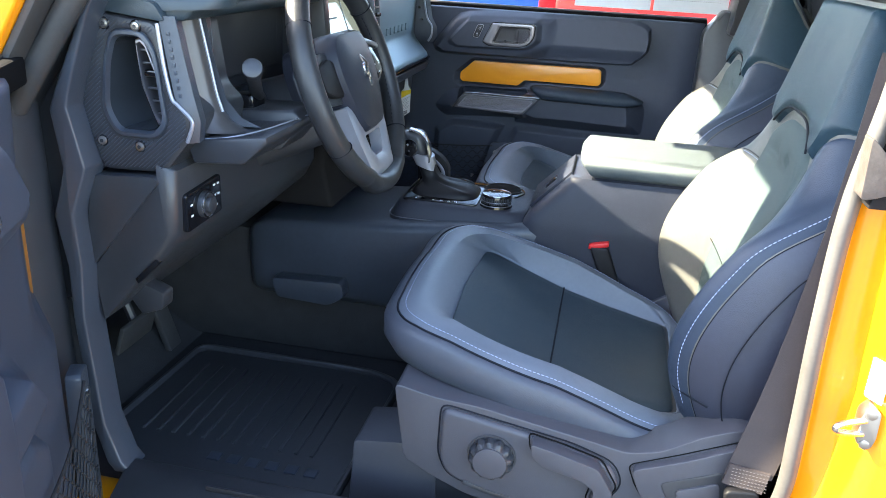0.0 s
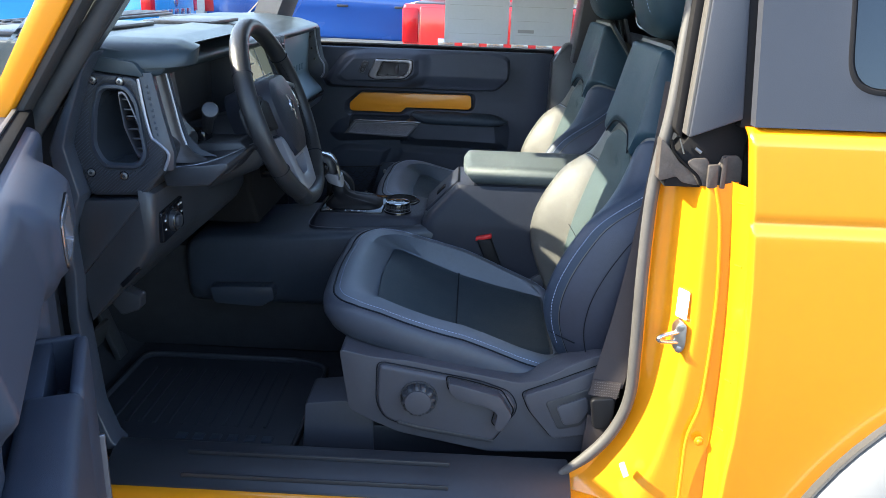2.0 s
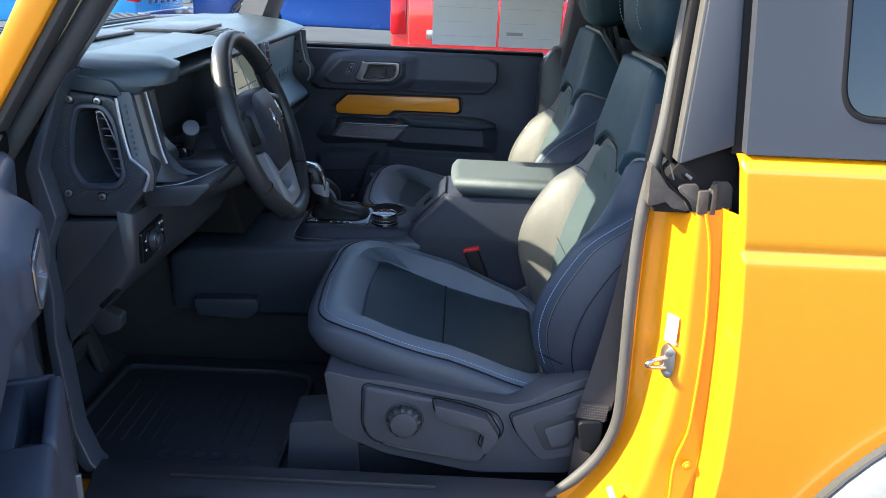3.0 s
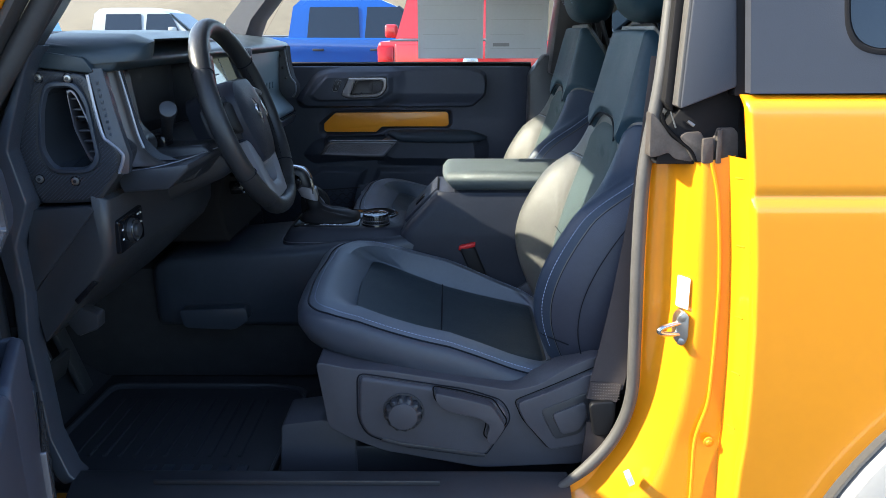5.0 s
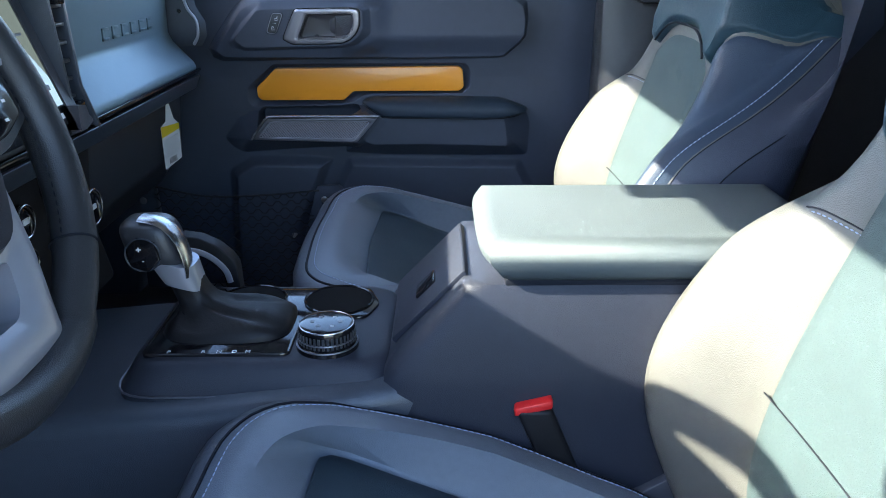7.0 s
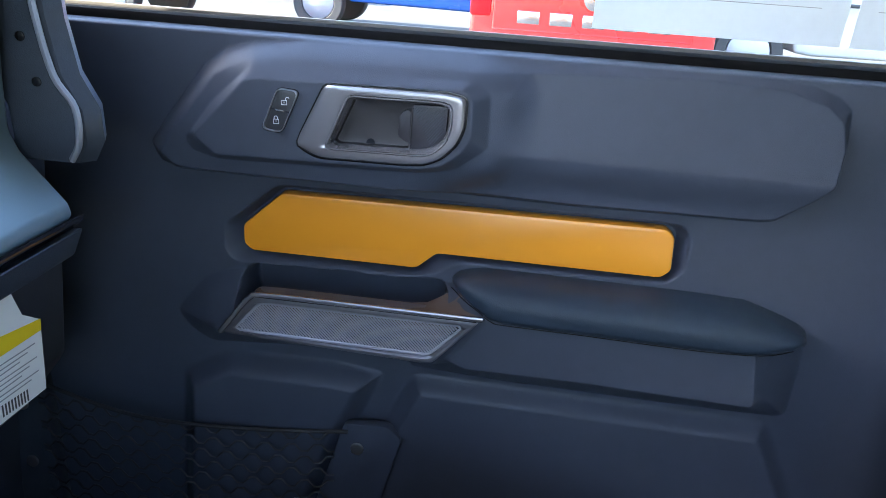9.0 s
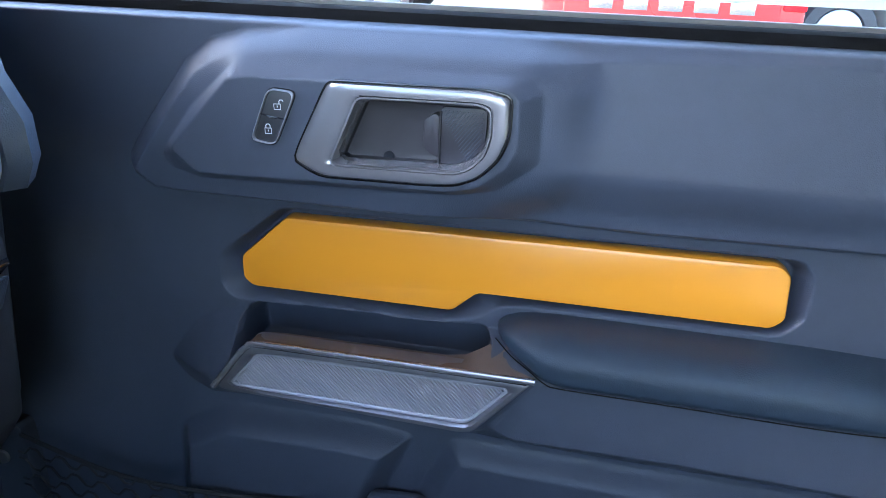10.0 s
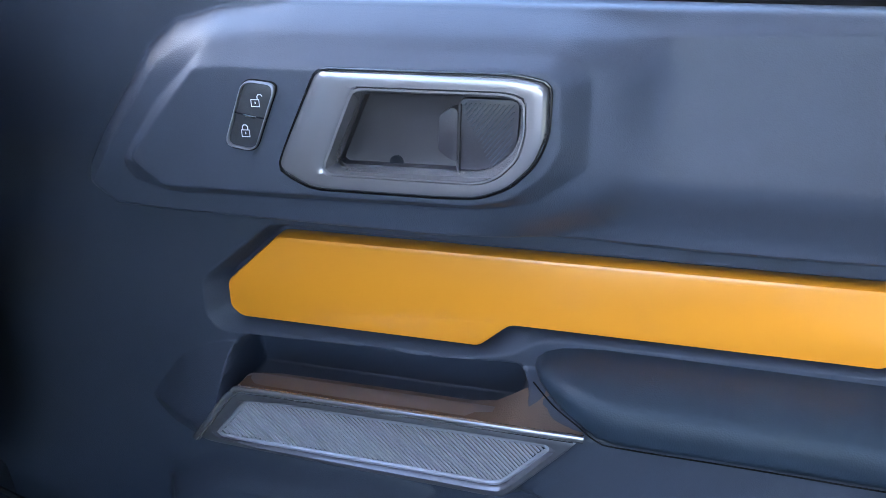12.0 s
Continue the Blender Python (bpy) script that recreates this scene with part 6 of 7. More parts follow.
part("handle_bar", loft([[(x - 0.045, y0, z), (x + 0.012, y0 + 0.003, z), (x + 0.020, y0 + 0.014, z), (x + 0.010, y0 + 0.034, z), (x - 0.045, y0 + 0.040, z)]
                         for x, y0, z in ((-0.138, 1.432, 1.292), (-0.134, 1.432, 1.24), (-0.126, 1.432, 1.20), (-0.112, 1.432, 1.175), (-0.112, 1.434, 1.150), (-0.124, 1.440, 1.132))]), M_PLASTIC, gh)
for _x, _z in ((-0.148, 1.262), (-0.142, 1.226), (-0.133, 1.194)):
    part("handle_screw", disc((_x, 1.4335, _z), (0.05, -1, 0), 0.0036, 0.0010, 16, 0.0003), M_GLOSS, gh)
part("silver_strip", tube(smooth_path([(-0.132, 1.4315, 1.286), (-0.127, 1.4315, 1.24), (-0.118, 1.4315, 1.20), (-0.104, 1.4315, 1.178), (-0.104, 1.433, 1.152), (-0.114, 1.438, 1.136)], 5), 0.0038, 8, flat=0.7), M_SILVER, gh)

# ---- steering wheel ----
sw_ = thing("steering_wheel", (-0.03, 0.433, 1.02), "black leather steering wheel with silver spokes", "steering wheel")
WCN, TILT = Vector((-0.014, 0.455, 1.178)), radians(20)
AXN, AXY, AXW = Vector((math.cos(TILT), 0, math.sin(TILT))), Vector((0, 1, 0)), Vector((-math.sin(TILT), 0, math.cos(TILT)))
wp = lambda y, w, n=0.0: WCN + AXY * y + AXW * w + AXN * n
RIM = 0.1765
rimpts = [wp(RIM * 1.01 * math.cos(a), RIM * math.sin(a) - (0.006 if math.sin(a) < -0.9 else 0)) for a in np.linspace(0, 2 * math.pi, 121)[:-1]]
rm = part("rim", tube(rimpts, 0.0165, 16, closed=True, flat=1.12, up=AXN), M_WHEEL_SKIN, sw_, "black leather-wrapped rim")
for ad in (35, 148, 212, 318):
    a = radians(ad)
    c = wp(RIM * math.cos(a), RIM * math.sin(a))
    rad = (c - WCN).normalized()
    part("rim_seam", tube([c + rad * 0.0168 * math.cos(b) + AXN * 0.0188 * math.sin(b) for b in np.linspace(0, 2 * math.pi, 24)[:-1]], 0.0011, 5, closed=True), M_SEAM, rm)
tagged(part("rim_stitching", stitches([wp(0.1575 * math.cos(a), 0.1575 * math.sin(a), 0.003) for a in np.linspace(-0.72, 0.6, 60)], 0.008, 0.005, 0.001), M_SEAM, rm), kind="stuff")
HUB = [(-0.086, 0.046), (-0.060, 0.074), (0.060, 0.074), (0.086, 0.046), (0.088, -0.005), (0.072, -0.050), (0.048, -0.094), (-0.048, -0.094), (-0.072, -0.050), (-0.088, -0.005)]
hubr = []
for s, d in ((0.90, -0.075), (1.02, -0.015), (1.0, 0.010), (0.93, 0.022), (0.75, 0.0278), (0.4, 0.0308), (0.05, 0.0318)):
    hubr.append([wp(y * s * 1.0, w * s * 0.98, d - 0.006) for y, w in resample(round_poly(HUB, 0.02, 4), 64)])
hub = part("airbag_cover", loft(hubr), M_TOWER, sw_, "charcoal airbag cover with silver badge")
bdg = smooth_path([wp(-0.006, 0.030, 0.0246), wp(0.002, 0.016, 0.0258), wp(-0.004, 0.004, 0.0258), wp(0.003, -0.010, 0.0258), wp(0.006, -0.024, 0.0253)], 5)
part("badge", join(tube(bdg, [0.0015, 0.002, 0.003, 0.0035, 0.004, 0.0055, 0.0065, 0.0070, 0.0068, 0.006, 0.0058, 0.006, 0.006, 0.005, 0.004, 0.003, 0.0025, 0.0022, 0.002, 0.0018, 0.0015], 8),
                   tube([wp(0.000, 0.002, 0.0258), wp(0.012, -0.002, 0.0258), wp(0.013, -0.012, 0.0253)], 0.002, 6), tube([wp(0.0, 0.010, 0.0258), wp(-0.011, 0.004, 0.0258), wp(-0.010, -0.006, 0.0253)], 0.002, 6)), M_CHROME, hub)
for sg in (-1, 1):
    SP = round_poly([(sg * 0.060, 0.036), (sg * 0.100, 0.050), (sg * 0.166, 0.034), (sg * 0.166, -0.012), (sg * 0.120, -0.030), (sg * 0.066, -0.036)], 0.012)
    sp = part("spoke", loft([[wp(y, w, d) for y, w in SP] for d in (-0.028, -0.004, 0.0)]), M_DARK, sw_)
    part("button_pad", loft([[wp(sg * 0.108 + (y - sg * 0.108) * s, 0.006 + (w - 0.006) * s, d) for y, w in SP] for s, d in ((0.74, -0.002), (0.74, 0.006), (0.68, 0.008))]), M_GLOSS if sg > 0 else M_BOOT, sp)
    if sg < 0:
        continue
    part("spoke_bezel", tube([wp(y, w, 0.003) for y, w in (SP[0:14])], 0.0045, 8), M_SILVER, sp)
    for by, bw in ((0.095, 0.020), (0.118, 0.018), (0.106, 0.004), (0.130, 0.004), (0.100, -0.012), (0.122, -0.010)):
        part("button_mark", loft([[wp(sg * by + dy, bw + dw, d) for dy, dw in ((-0.0022, -0.0012), (0.0022, -0.0012), (0.0022, 0.0012), (-0.0022, 0.0012))] for d in (0.0078, 0.0086)]), M_LEGEND, sp)
LIN = round_poly([(0.040, -0.096), (0.030, -0.124), (0.018, -0.134), (-0.018, -0.134), (-0.030, -0.124), (-0.040, -0.096)], 0.006)
part("lower_spoke", ring_frame([(0.084, -0.040), (0.074, -0.100), (0.053, -0.166), (-0.053, -0.166), (-0.074, -0.100), (-0.084, -0.040)], LIN, (-0.020, 0.004, 0.008, 0.005, -0.018), wp, 90), M_SILVER, sw_,
     "satin silver double lower spoke")
part("column_shroud", loft([[wp(y * s, w * s - 0.02, d) for y, w in resample(round_poly([(-0.07, -0.075), (0.07, -0.075), (0.08, 0.0), (0.05, 0.055), (-0.05, 0.055), (-0.08, 0.0)], 0.02), 40)]
                            for s, d in ((0.85, -0.055), (0.95, -0.075), (1.0, -0.13), (1.1, -0.24))]), M_DARK, sw_)
stalk = part("indicator_stalk", tube([(-0.150, 0.400, 1.136), (-0.128, 0.335, 1.158), (-0.104, 0.275, 1.188), (-0.086, 0.232, 1.211)], [0.009, 0.010, 0.0105, 0.0125], 14), M_DARK, sw_)
part("stalk_end", disc((-0.087, 0.236, 1.209), (0.32, -0.85, 0.42), 0.0145, 0.014, 24, 0.003), M_DARK, stalk)
part("stalk_boot", box(-0.165, -0.125, 0.315, 0.36, 1.128, 1.158, 0.005), M_GLOSS, stalk)
part("column_panel", prism([(-0.18, 1.135), (-0.055, 1.145), (-0.038, 1.128), (-0.075, 1.082), (-0.16, 1.06)], "y", 0.30, 0.60, 0.006), M_DARK, db)

# ---- centre console ----
cc = thing("centre_console", (0.15, 0.80, 0.515), "dark centre console with padded armrest lid", "centre console")
part("tunnel_carpet", box(-0.66, 0.62, 0.690, 0.945, 0.515, 0.80, 0.02), M_CARPET, cc, "black carpet on the tunnel")
part("tunnel", loft([[(x, 0.676 + b, 0.660), (x, 0.664 + b, 0.676), (x, 0.658 + b, zt - 0.10), (x, 0.655 + b, zt - 0.020), (x, 0.660 + b, zt - 0.006), (x, 0.672 + b, zt), (x, 0.94, zt), (x, 0.95, 0.660)]
                     for x, zt, b in ((-0.318, 0.790, 0.035), (-0.312, 0.806, 0.014), (-0.298, 0.820, 0.004), (-0.27, 0.830, 0.0), (-0.10, 0.846, 0.0), (0.10, 0.864, 0.0), (0.22, 0.874, 0.004), (0.28, 0.878, 0.018), (0.36, 0.880, 0.035), (0.62, 0.880, 0.05))]), M_PLASTIC, cc, "charcoal console side", 60)
part("tunnel_shelf", prism(round_poly([(-0.245, 0.715), (-0.235, 0.673), (-0.12, 0.668), (-0.085, 0.690), (-0.09, 0.722)], 0.010), "y", 0.625, 0.67, 0.008), M_PLASTIC, cc)
BLK = lambda o: resample(round_poly([(-0.015 + o, 0.684 + o * 0.8), (0.294 - o * 1.2, 0.684 + o * 0.8), (0.300 - o, 0.895), (-0.015 + o, 0.895)], 0.045, 8), 80)
part("gear_block", loft([[(x, y, z) for x, y in BLK(o)] for o, z in ((-0.001, 0.852), (0.0, 0.860), (0.006, 0.872), (0.014, 0.885), (0.019, 0.891), (0.026, 0.894))]), M_TOWER, cc, "black gear console block", 60)
part("block_edge", tube([(x, y, 0.8625) for x, y in BLK(-0.001)], 0.0012, 6, closed=True), M_GUN, cc)
part("gear_plate", prism(round_poly([(0.012, 0.712), (0.168, 0.712), (0.168, 0.80), (0.240, 0.80), (0.255, 0.84), (0.24, 0.885), (0.01, 0.885)], 0.010), "z", 0.8905, 0.8975, 0.002), M_GLOSS, cc, "gloss black gear plate")
for k, bx in enumerate((0.042, 0.078, 0.094, 0.110, 0.124)):
    cu_ = bpy.data.curves.new("letter", "FONT")
    cu_.body, cu_.size, cu_.extrude = "PRNDM"[k], 0.0078, 0.0002
    tmp = new("tmp_letter", cu_)
    me_ = bpy.data.meshes.new_from_object(tmp)
    bpy.data.objects.remove(tmp)
    b_ = bmesh.new()
    b_.from_mesh(me_)
    bpy.data.meshes.remove(me_)
    bmesh.ops.transform(b_, matrix=Matrix.Translation((bx - 0.003, 0.7135, 0.8980)), verts=b_.verts)
    part("gear_letter", b_, M_LEGEND, cc)
for cx, cy in ((0.100, 0.848), (0.205, 0.846)):
    cup = part("cup_holder", loft([[(cx + r * math.cos(a), cy + r * math.sin(a), z) for a in np.linspace(0, 2 * math.pi, 37)[:-1]] for r, z in ((0.042, 0.8950), (0.042, 0.8995), (0.0405, 0.9003), (0.0390, 0.8995), (0.0385, 0.8950))],
                                  True, False, False), M_GLOSS, cc)
    # black disc just under the rim, painted as the shade of a deep cup
    part("dark_cup_floor", disc((cx, cy, 0.8972), (0, 0, 1), 0.0388, 0.0012, 32), M_FELT, cup)
dl = part("drive_dial", loft([[(0.205 + r * math.cos(a), 0.738 + r * math.sin(a), z) for a in np.linspace(0, 2 * math.pi, 49)[:-1]] for r, z in ((0.034, 0.892), (0.033, 0.898), (0.030, 0.900), (0.030, 0.917), (0.0285, 0.9205), (0.024, 0.9215))]),
          M_GLOSS, cc, "round drive mode dial")
for r, z in ((0.0325, 0.899), (0.0304, 0.9065), (0.0288, 0.9200)):
    part("dial_ring", tube([(0.205 + r * math.cos(a), 0.738 + r * math.sin(a), z) for a in np.linspace(0, 2 * math.pi, 41)[:-1]], 0.0010, 6, closed=True), M_CHROME if z > 0.915 else M_GUN, dl)
tagged(part("dial_knurl", join(*[box(0.0297, 0.0311, -0.0012, 0.0012, 0.902, 0.915, 0.0003, 1, xf=lambda p, q=Matrix.Rotation(k * math.tau / 40, 3, "Z"): q @ p + Vector((0.205, 0.738, 0))) for k in range(40)]), M_DARK, dl), kind="stuff")
for a in range(6):
    part("dial_mark", box(0.205 + 0.015 * math.cos(a * 1.047) - 0.002, 0.205 + 0.015 * math.cos(a * 1.047) + 0.002, 0.738 + 0.0125 * math.sin(a * 1.047) - 0.0018, 0.738 + 0.0125 * math.sin(a * 1.047) + 0.0018, 0.9214, 0.9220, 0), M_FAINT, dl)

# shifter
sf = thing("gear_shifter", (0.06, 0.795, 0.905), "black and satin silver gear shifter with leather boot", "gear shifter")
sq = lambda v: math.copysign(abs(v) ** 0.62, v)
part("boot", loft([[(cx + hx * sq(math.cos(a)), 0.788 + hy * sq(math.sin(a)), z + fold * math.sin(a * 5 + z * 160)) for a in np.linspace(0, 2 * math.pi, 49)[:-1]]
                   for cx, hx, hy, z, fold in ((0.090, 0.072, 0.054, 0.8970, 0.0), (0.091, 0.071, 0.053, 0.9020, 0.001), (0.090, 0.066, 0.048, 0.9090, 0.002), (0.083, 0.050, 0.037, 0.9145, 0.003), (0.066, 0.029, 0.027, 0.9200, 0.003),
                                               (0.056, 0.0200, 0.0215, 0.9290, 0.002), (0.050, 0.0180, 0.0198, 0.9400, 0.001), (0.046, 0.0175, 0.0192, 0.9510, 0.0), (0.043, 0.0180, 0.0195, 0.9580, 0.0))]), M_BOOT, sf, "black leather shifter boot", 60)
part("collar", loft([[(cx + r * sq(math.cos(a)), 0.787 + r * 1.02 * sq(math.sin(a)), z - sq(math.cos(a)) * 0.006) for a in np.linspace(0, 2 * math.pi, 41)[:-1]] for cx, r, z in ((0.044, 0.0195, 0.9475), (0.044, 0.0215, 0.9485), (0.038, 0.0235, 0.9640), (0.033, 0.0252, 0.9775), (0.031, 0.0235, 0.9790))]),
     M_SILVER, sf, "bright satin collar", 40)
part("knob", blob((0.016, 0.787, 0.9965), 0.0290, 0.0275, 0.0285, 3.6, lean=-0.26), M_DARK, sf, "black shifter knob")
part("knob_strap", tube(smooth_path([(0.052, 0.779, 0.962), (0.0515, 0.778, 0.980), (0.045, 0.778, 1.003), (0.030, 0.779, 1.0195), (0.008, 0.780, 1.0255)], 6), 0.0155, 14, flat=0.24, up=(0.5, 0, 0.5)), M_CHROME, sf)
pad_ = part("thumb_pad", disc((0.012, 0.7595, 0.991), (-0.12, -1, 0.12), 0.0195, 0.0035, 6, 0.0015), M_GLOSS, sf)
part("pad_rim", tube([(0.012 + 0.0185 * math.cos(k * math.tau / 24), 0.7570, 0.991 + 0.0185 * math.sin(k * math.tau / 24)) for k in range(24)], 0.0008, 5, closed=True), M_PLASTIC, pad_)
part("pad_mark", join(box(0.0065, 0.0115, 0.7548, 0.7560, 0.9972, 0.9982, 0), box(0.0085, 0.0095, 0.7548, 0.7560, 0.9952, 1.0002, 0), box(0.0115, 0.0160, 0.7550, 0.7562, 0.9840, 0.9850, 0)), M_LEGEND, pad_)
cgh = thing("console_grab_handle", (0.08, 0.925, 0.88), "black console grab handle with silver strip", "grab handle")
part("handle_bar", prism(round_poly([(-0.005, 0.870), (-0.005, 0.957), (0.022, 0.953), (0.044, 0.942), (0.060, 0.927), (0.067, 0.914), (0.069, 0.870), (0.052, 0.870), (0.048, 0.905), (0.034, 0.922), (0.016, 0.934), (0.008, 0.930), (0.010, 0.870)], 0.006), "y", 0.914, 0.938, 0.005, 3), M_BOOT, cgh)
part("silver_strip", tube(smooth_path([(0.006, 0.9135, 0.9375), (0.024, 0.9135, 0.9335), (0.040, 0.9135, 0.9235), (0.0525, 0.9135, 0.9090), (0.0570, 0.9135, 0.8930)], 6), 0.0042, 8, flat=0.5, up=(0, 1, 0)), M_SILVER, cgh)

# armrest tower and lid
def tower_ring(z):
    x0, y0 = table(z, (0.60, 0.885, 0.905, 0.978), (0.264, 0.268, 0.282, 0.351)), table(z, (0.60, 0.80, 0.88, 0.93, 0.968, 0.978), (0.676, 0.674, 0.678, 0.688, 0.699, 0.704))
    return [(x, y, z) for x, y in resample(round_poly([(x0, y0), (0.71, y0), (0.71, 0.905), (x0, 0.905)], 0.010, 5), 64)]


part("tower", loft([tower_ring(z) for z in (0.60, 0.75, 0.80, 0.85, 0.875, 0.885, 0.893, 0.905, 0.93, 0.95, 0.968, 0.975, 0.978)]), M_TOWER, cc, "charcoal console tower", 50)
part("tower_front", prism(round_poly([(0.282, 0.897), (0.357, 0.977), (0.351, 0.984), (0.274, 0.905)], 0.003), "y", 0.728, 0.882, 0.004), M_TOWER, cc)
part("usb_door", prism(round_poly([(0.305, 0.929), (0.325, 0.950), (0.319, 0.956), (0.299, 0.935)], 0.002), "y", 0.77, 0.80, 0.002), M_GLOSS, cc)
lid = part("armrest_lid", loft([[(x0 + 0.010 * abs(((y - 0.805) / 0.11)) ** 4, y, z) for y in np.linspace(0.805 - hy, 0.805 + hy, 17)] + [(x1, y, z) for y in np.linspace(0.805 + hy, 0.805 - hy, 17)]
                                for x0, x1, hy, z in ((0.392, 0.72, 0.100, 0.9815), (0.380, 0.725, 0.107, 0.988), (0.366, 0.728, 0.111, 1.004), (0.364, 0.728, 0.110, 1.014), (0.370, 0.724, 0.104, 1.022), (0.386, 0.71, 0.090, 1.0255))]), M_LID, cc,
           "grey padded armrest lid", 60)
part("lid_gap", box(0.392, 0.70, 0.7035, 0.906, 0.976, 0.983, 0.001), M_SEAM, cc)

# ---- floor ----
fm = thing("floor_mat", (-0.18, 0.46, 0.517), "black rubber floor mat with raised rim", "floor mat")
MATP = round_poly([(-0.43, 0.30), (-0.36, 0.200), (-0.12, 0.185), (0.045, 0.190), (0.055, 0.60), (-0.02, 0.63), (-0.42, 0.63)], 0.03, 5)
part("mat_sheet", prism(MATP, "z", 0.516, 0.522, 0.002), M_MAT, fm)
part("mat_rim", ring_frame(MATP, [((x + 0.19) * 0.96 - 0.19, (y - 0.41) * 0.95 + 0.41) for x, y in MATP], (0.518, 0.530, 0.533, 0.530, 0.521), lambda x, y, d: Vector((x, y, d)), 120), M_MAT, fm)
for k in range(12):
    part("mat_rib", box(-0.37 + 0.03 * k, -0.362 + 0.03 * k, 0.31, 0.56, 0.5215, 0.526, 0.0015), M_MAT, fm)
for k in range(6):
    part("embossed_bar", box(-0.21 + 0.036 * k, -0.188 + 0.036 * k, 0.255, 0.277, 0.5215, 0.5255, 0.001), M_PLASTIC, fm)
br_ = thing("brake_pedal", (-0.50, 0.47, 0.56), "dark ribbed brake pedal on its arm", "pedal")
part("pedal_pad", prism([(-0.475, 0.60), (-0.455, 0.66), (-0.465, 0.665), (-0.485, 0.605)], "y", 0.41, 0.53, 0.004), M_RUBBER, br_)
part("pedal_arm", tube([(-0.47, 0.47, 0.64), (-0.52, 0.47, 0.78), (-0.52, 0.47, 0.88)], 0.009, 8), M_DARK, br_)
ac_ = thing("accelerator_pedal", (-0.48, 0.59, 0.53), "dark ribbed accelerator pedal pad", "pedal")
part("pedal_pad", prism([(-0.46, 0.53), (-0.51, 0.68), (-0.525, 0.675), (-0.475, 0.525)], "y", 0.575, 0.62, 0.004), M_RUBBER, ac_)
part("pedal_arm", tube([(-0.515, 0.597, 0.66), (-0.56, 0.597, 0.76)], 0.008, 8), M_DARK, ac_)

# ---- hanging tag and the papers in the far window ----
tg = thing("warning_tag", (-0.166, 1.405, 0.92), "white paper warning tag with yellow top, hanging under the dashboard", "tag")
TN = Vector((0.99, -0.15, 0.0)).normalized()
TU = Vector((0.15, 0.99, 0.0)).normalized()
tp = lambda u, z, n=0.0: Vector((-0.166, 1.405, 0.921)) + TU * u * 1.5 + TN * n + Vector((0, 0, (z - 0.992) * 1.2))
tagq = lambda pts, d0, d1: loft([[tp(u, z, d) for u, z in pts] for d in (d0, d1)])
part("tag_sheet", tagq([(-0.022, 0.992), (0.022, 0.998), (0.024, 1.052), (0.012, 1.062), (0.005, 1.086), (-0.003, 1.086), (-0.008, 1.062), (-0.022, 1.056)], 0, 0.0006), M_WHITE, tg)
part("tag_band", tagq([(-0.0222, 1.040), (0.0235, 1.044), (0.024, 1.0525), (-0.0222, 1.0565)], 0.0007, 0.0010), M_YELLOW, tg)
for k in range(8):
    part("tag_line", tagq([(-0.018, 1.034 - 0.0036 * k), (0.018 - 0.006 * (k % 3), 1.0365 - 0.0036 * k), (0.018 - 0.006 * (k % 3), 1.0373 - 0.0036 * k), (-0.018, 1.0348 - 0.0036 * k)], 0.0007, 0.0010), M_FAINT, tg)
for k in range(9):
    part("tag_code", tagq([(-0.010 + 0.0022 * k, 0.9975), (-0.009 + 0.0022 * k, 0.9976), (-0.009 + 0.0022 * k, 1.0065), (-0.010 + 0.0022 * k, 1.0064)], 0.0007, 0.0010), M_INK, tg)
part("tag_string", tube([tp(0.001, 1.084, 0.0003), tp(0.0, 1.098, 0.0)], 0.0015, 6), M_WHITE, tg)
pw = lambda x, z, d: Vector((x, 1.651 - d - (z - 1.2) * 0.12 * 1.0, z))
for x0, x1, nm in ((0.275, 0.492, "plain"), (0.500, 0.706, "signed")):
    pp = thing("window_paper", (x0, 1.66, 1.245), "white printed sheet taped inside the passenger window", "paper", group="papers in the window")
    sheet = lambda a, b, c, d, n0, n1: loft([[pw(a, c, n), pw(b, c, n), pw(b, d, n), pw(a, d, n)] for n in (n0, n1)])
    part("sheet", sheet(x0, x1, 1.246, 1.530, 0.0, 0.0005), M_SHEET, pp)
    for k in range(0, 16, 3):
        zz = 1.510 - 0.0155 * k
        wid = (x1 - x0) * (0.82 if k % 4 else 0.55)
        part("print_line", sheet(x0 + 0.016, x0 + 0.016 + wid, zz, zz + 0.0007, 0.0006, 0.0009), M_FAINT, pp)
    if nm == "signed":
        part("print_block", sheet(x0 + 0.025, x0 + 0.080, 1.285, 1.296, 0.0006, 0.0009), M_FAINT, pp)

# ---- the lot outside ----
M_BLUE = mat("blue_car_paint", (0.005, 0.070, 0.33), 0.25, var=0.05, scale=1, coat=0.8)
# light blue of the sky mirrored in the blue pickup's bed, as a paint
M_CYAN = mat("sky_reflection_light_blue", (0.03, 0.30, 0.62), 0.25, var=0.05, scale=1, coat=0.8)
M_REDCAR = mat("red_car_paint", (0.55, 0.025, 0.025), 0.25, var=0.05, scale=1, coat=0.8)
M_WHITECAR = mat("white_car_paint", (0.46, 0.46, 0.44), 0.3, var=0.03, scale=1, coat=0.8)
M_TAIL = mat("red_lamp_lens", (0.55, 0.01, 0.015), 0.15, var=0.05)
M_HILL = mat("dry_hillside", (0.15, 0.125, 0.09), 0.95, var=0.25, scale=0.08)


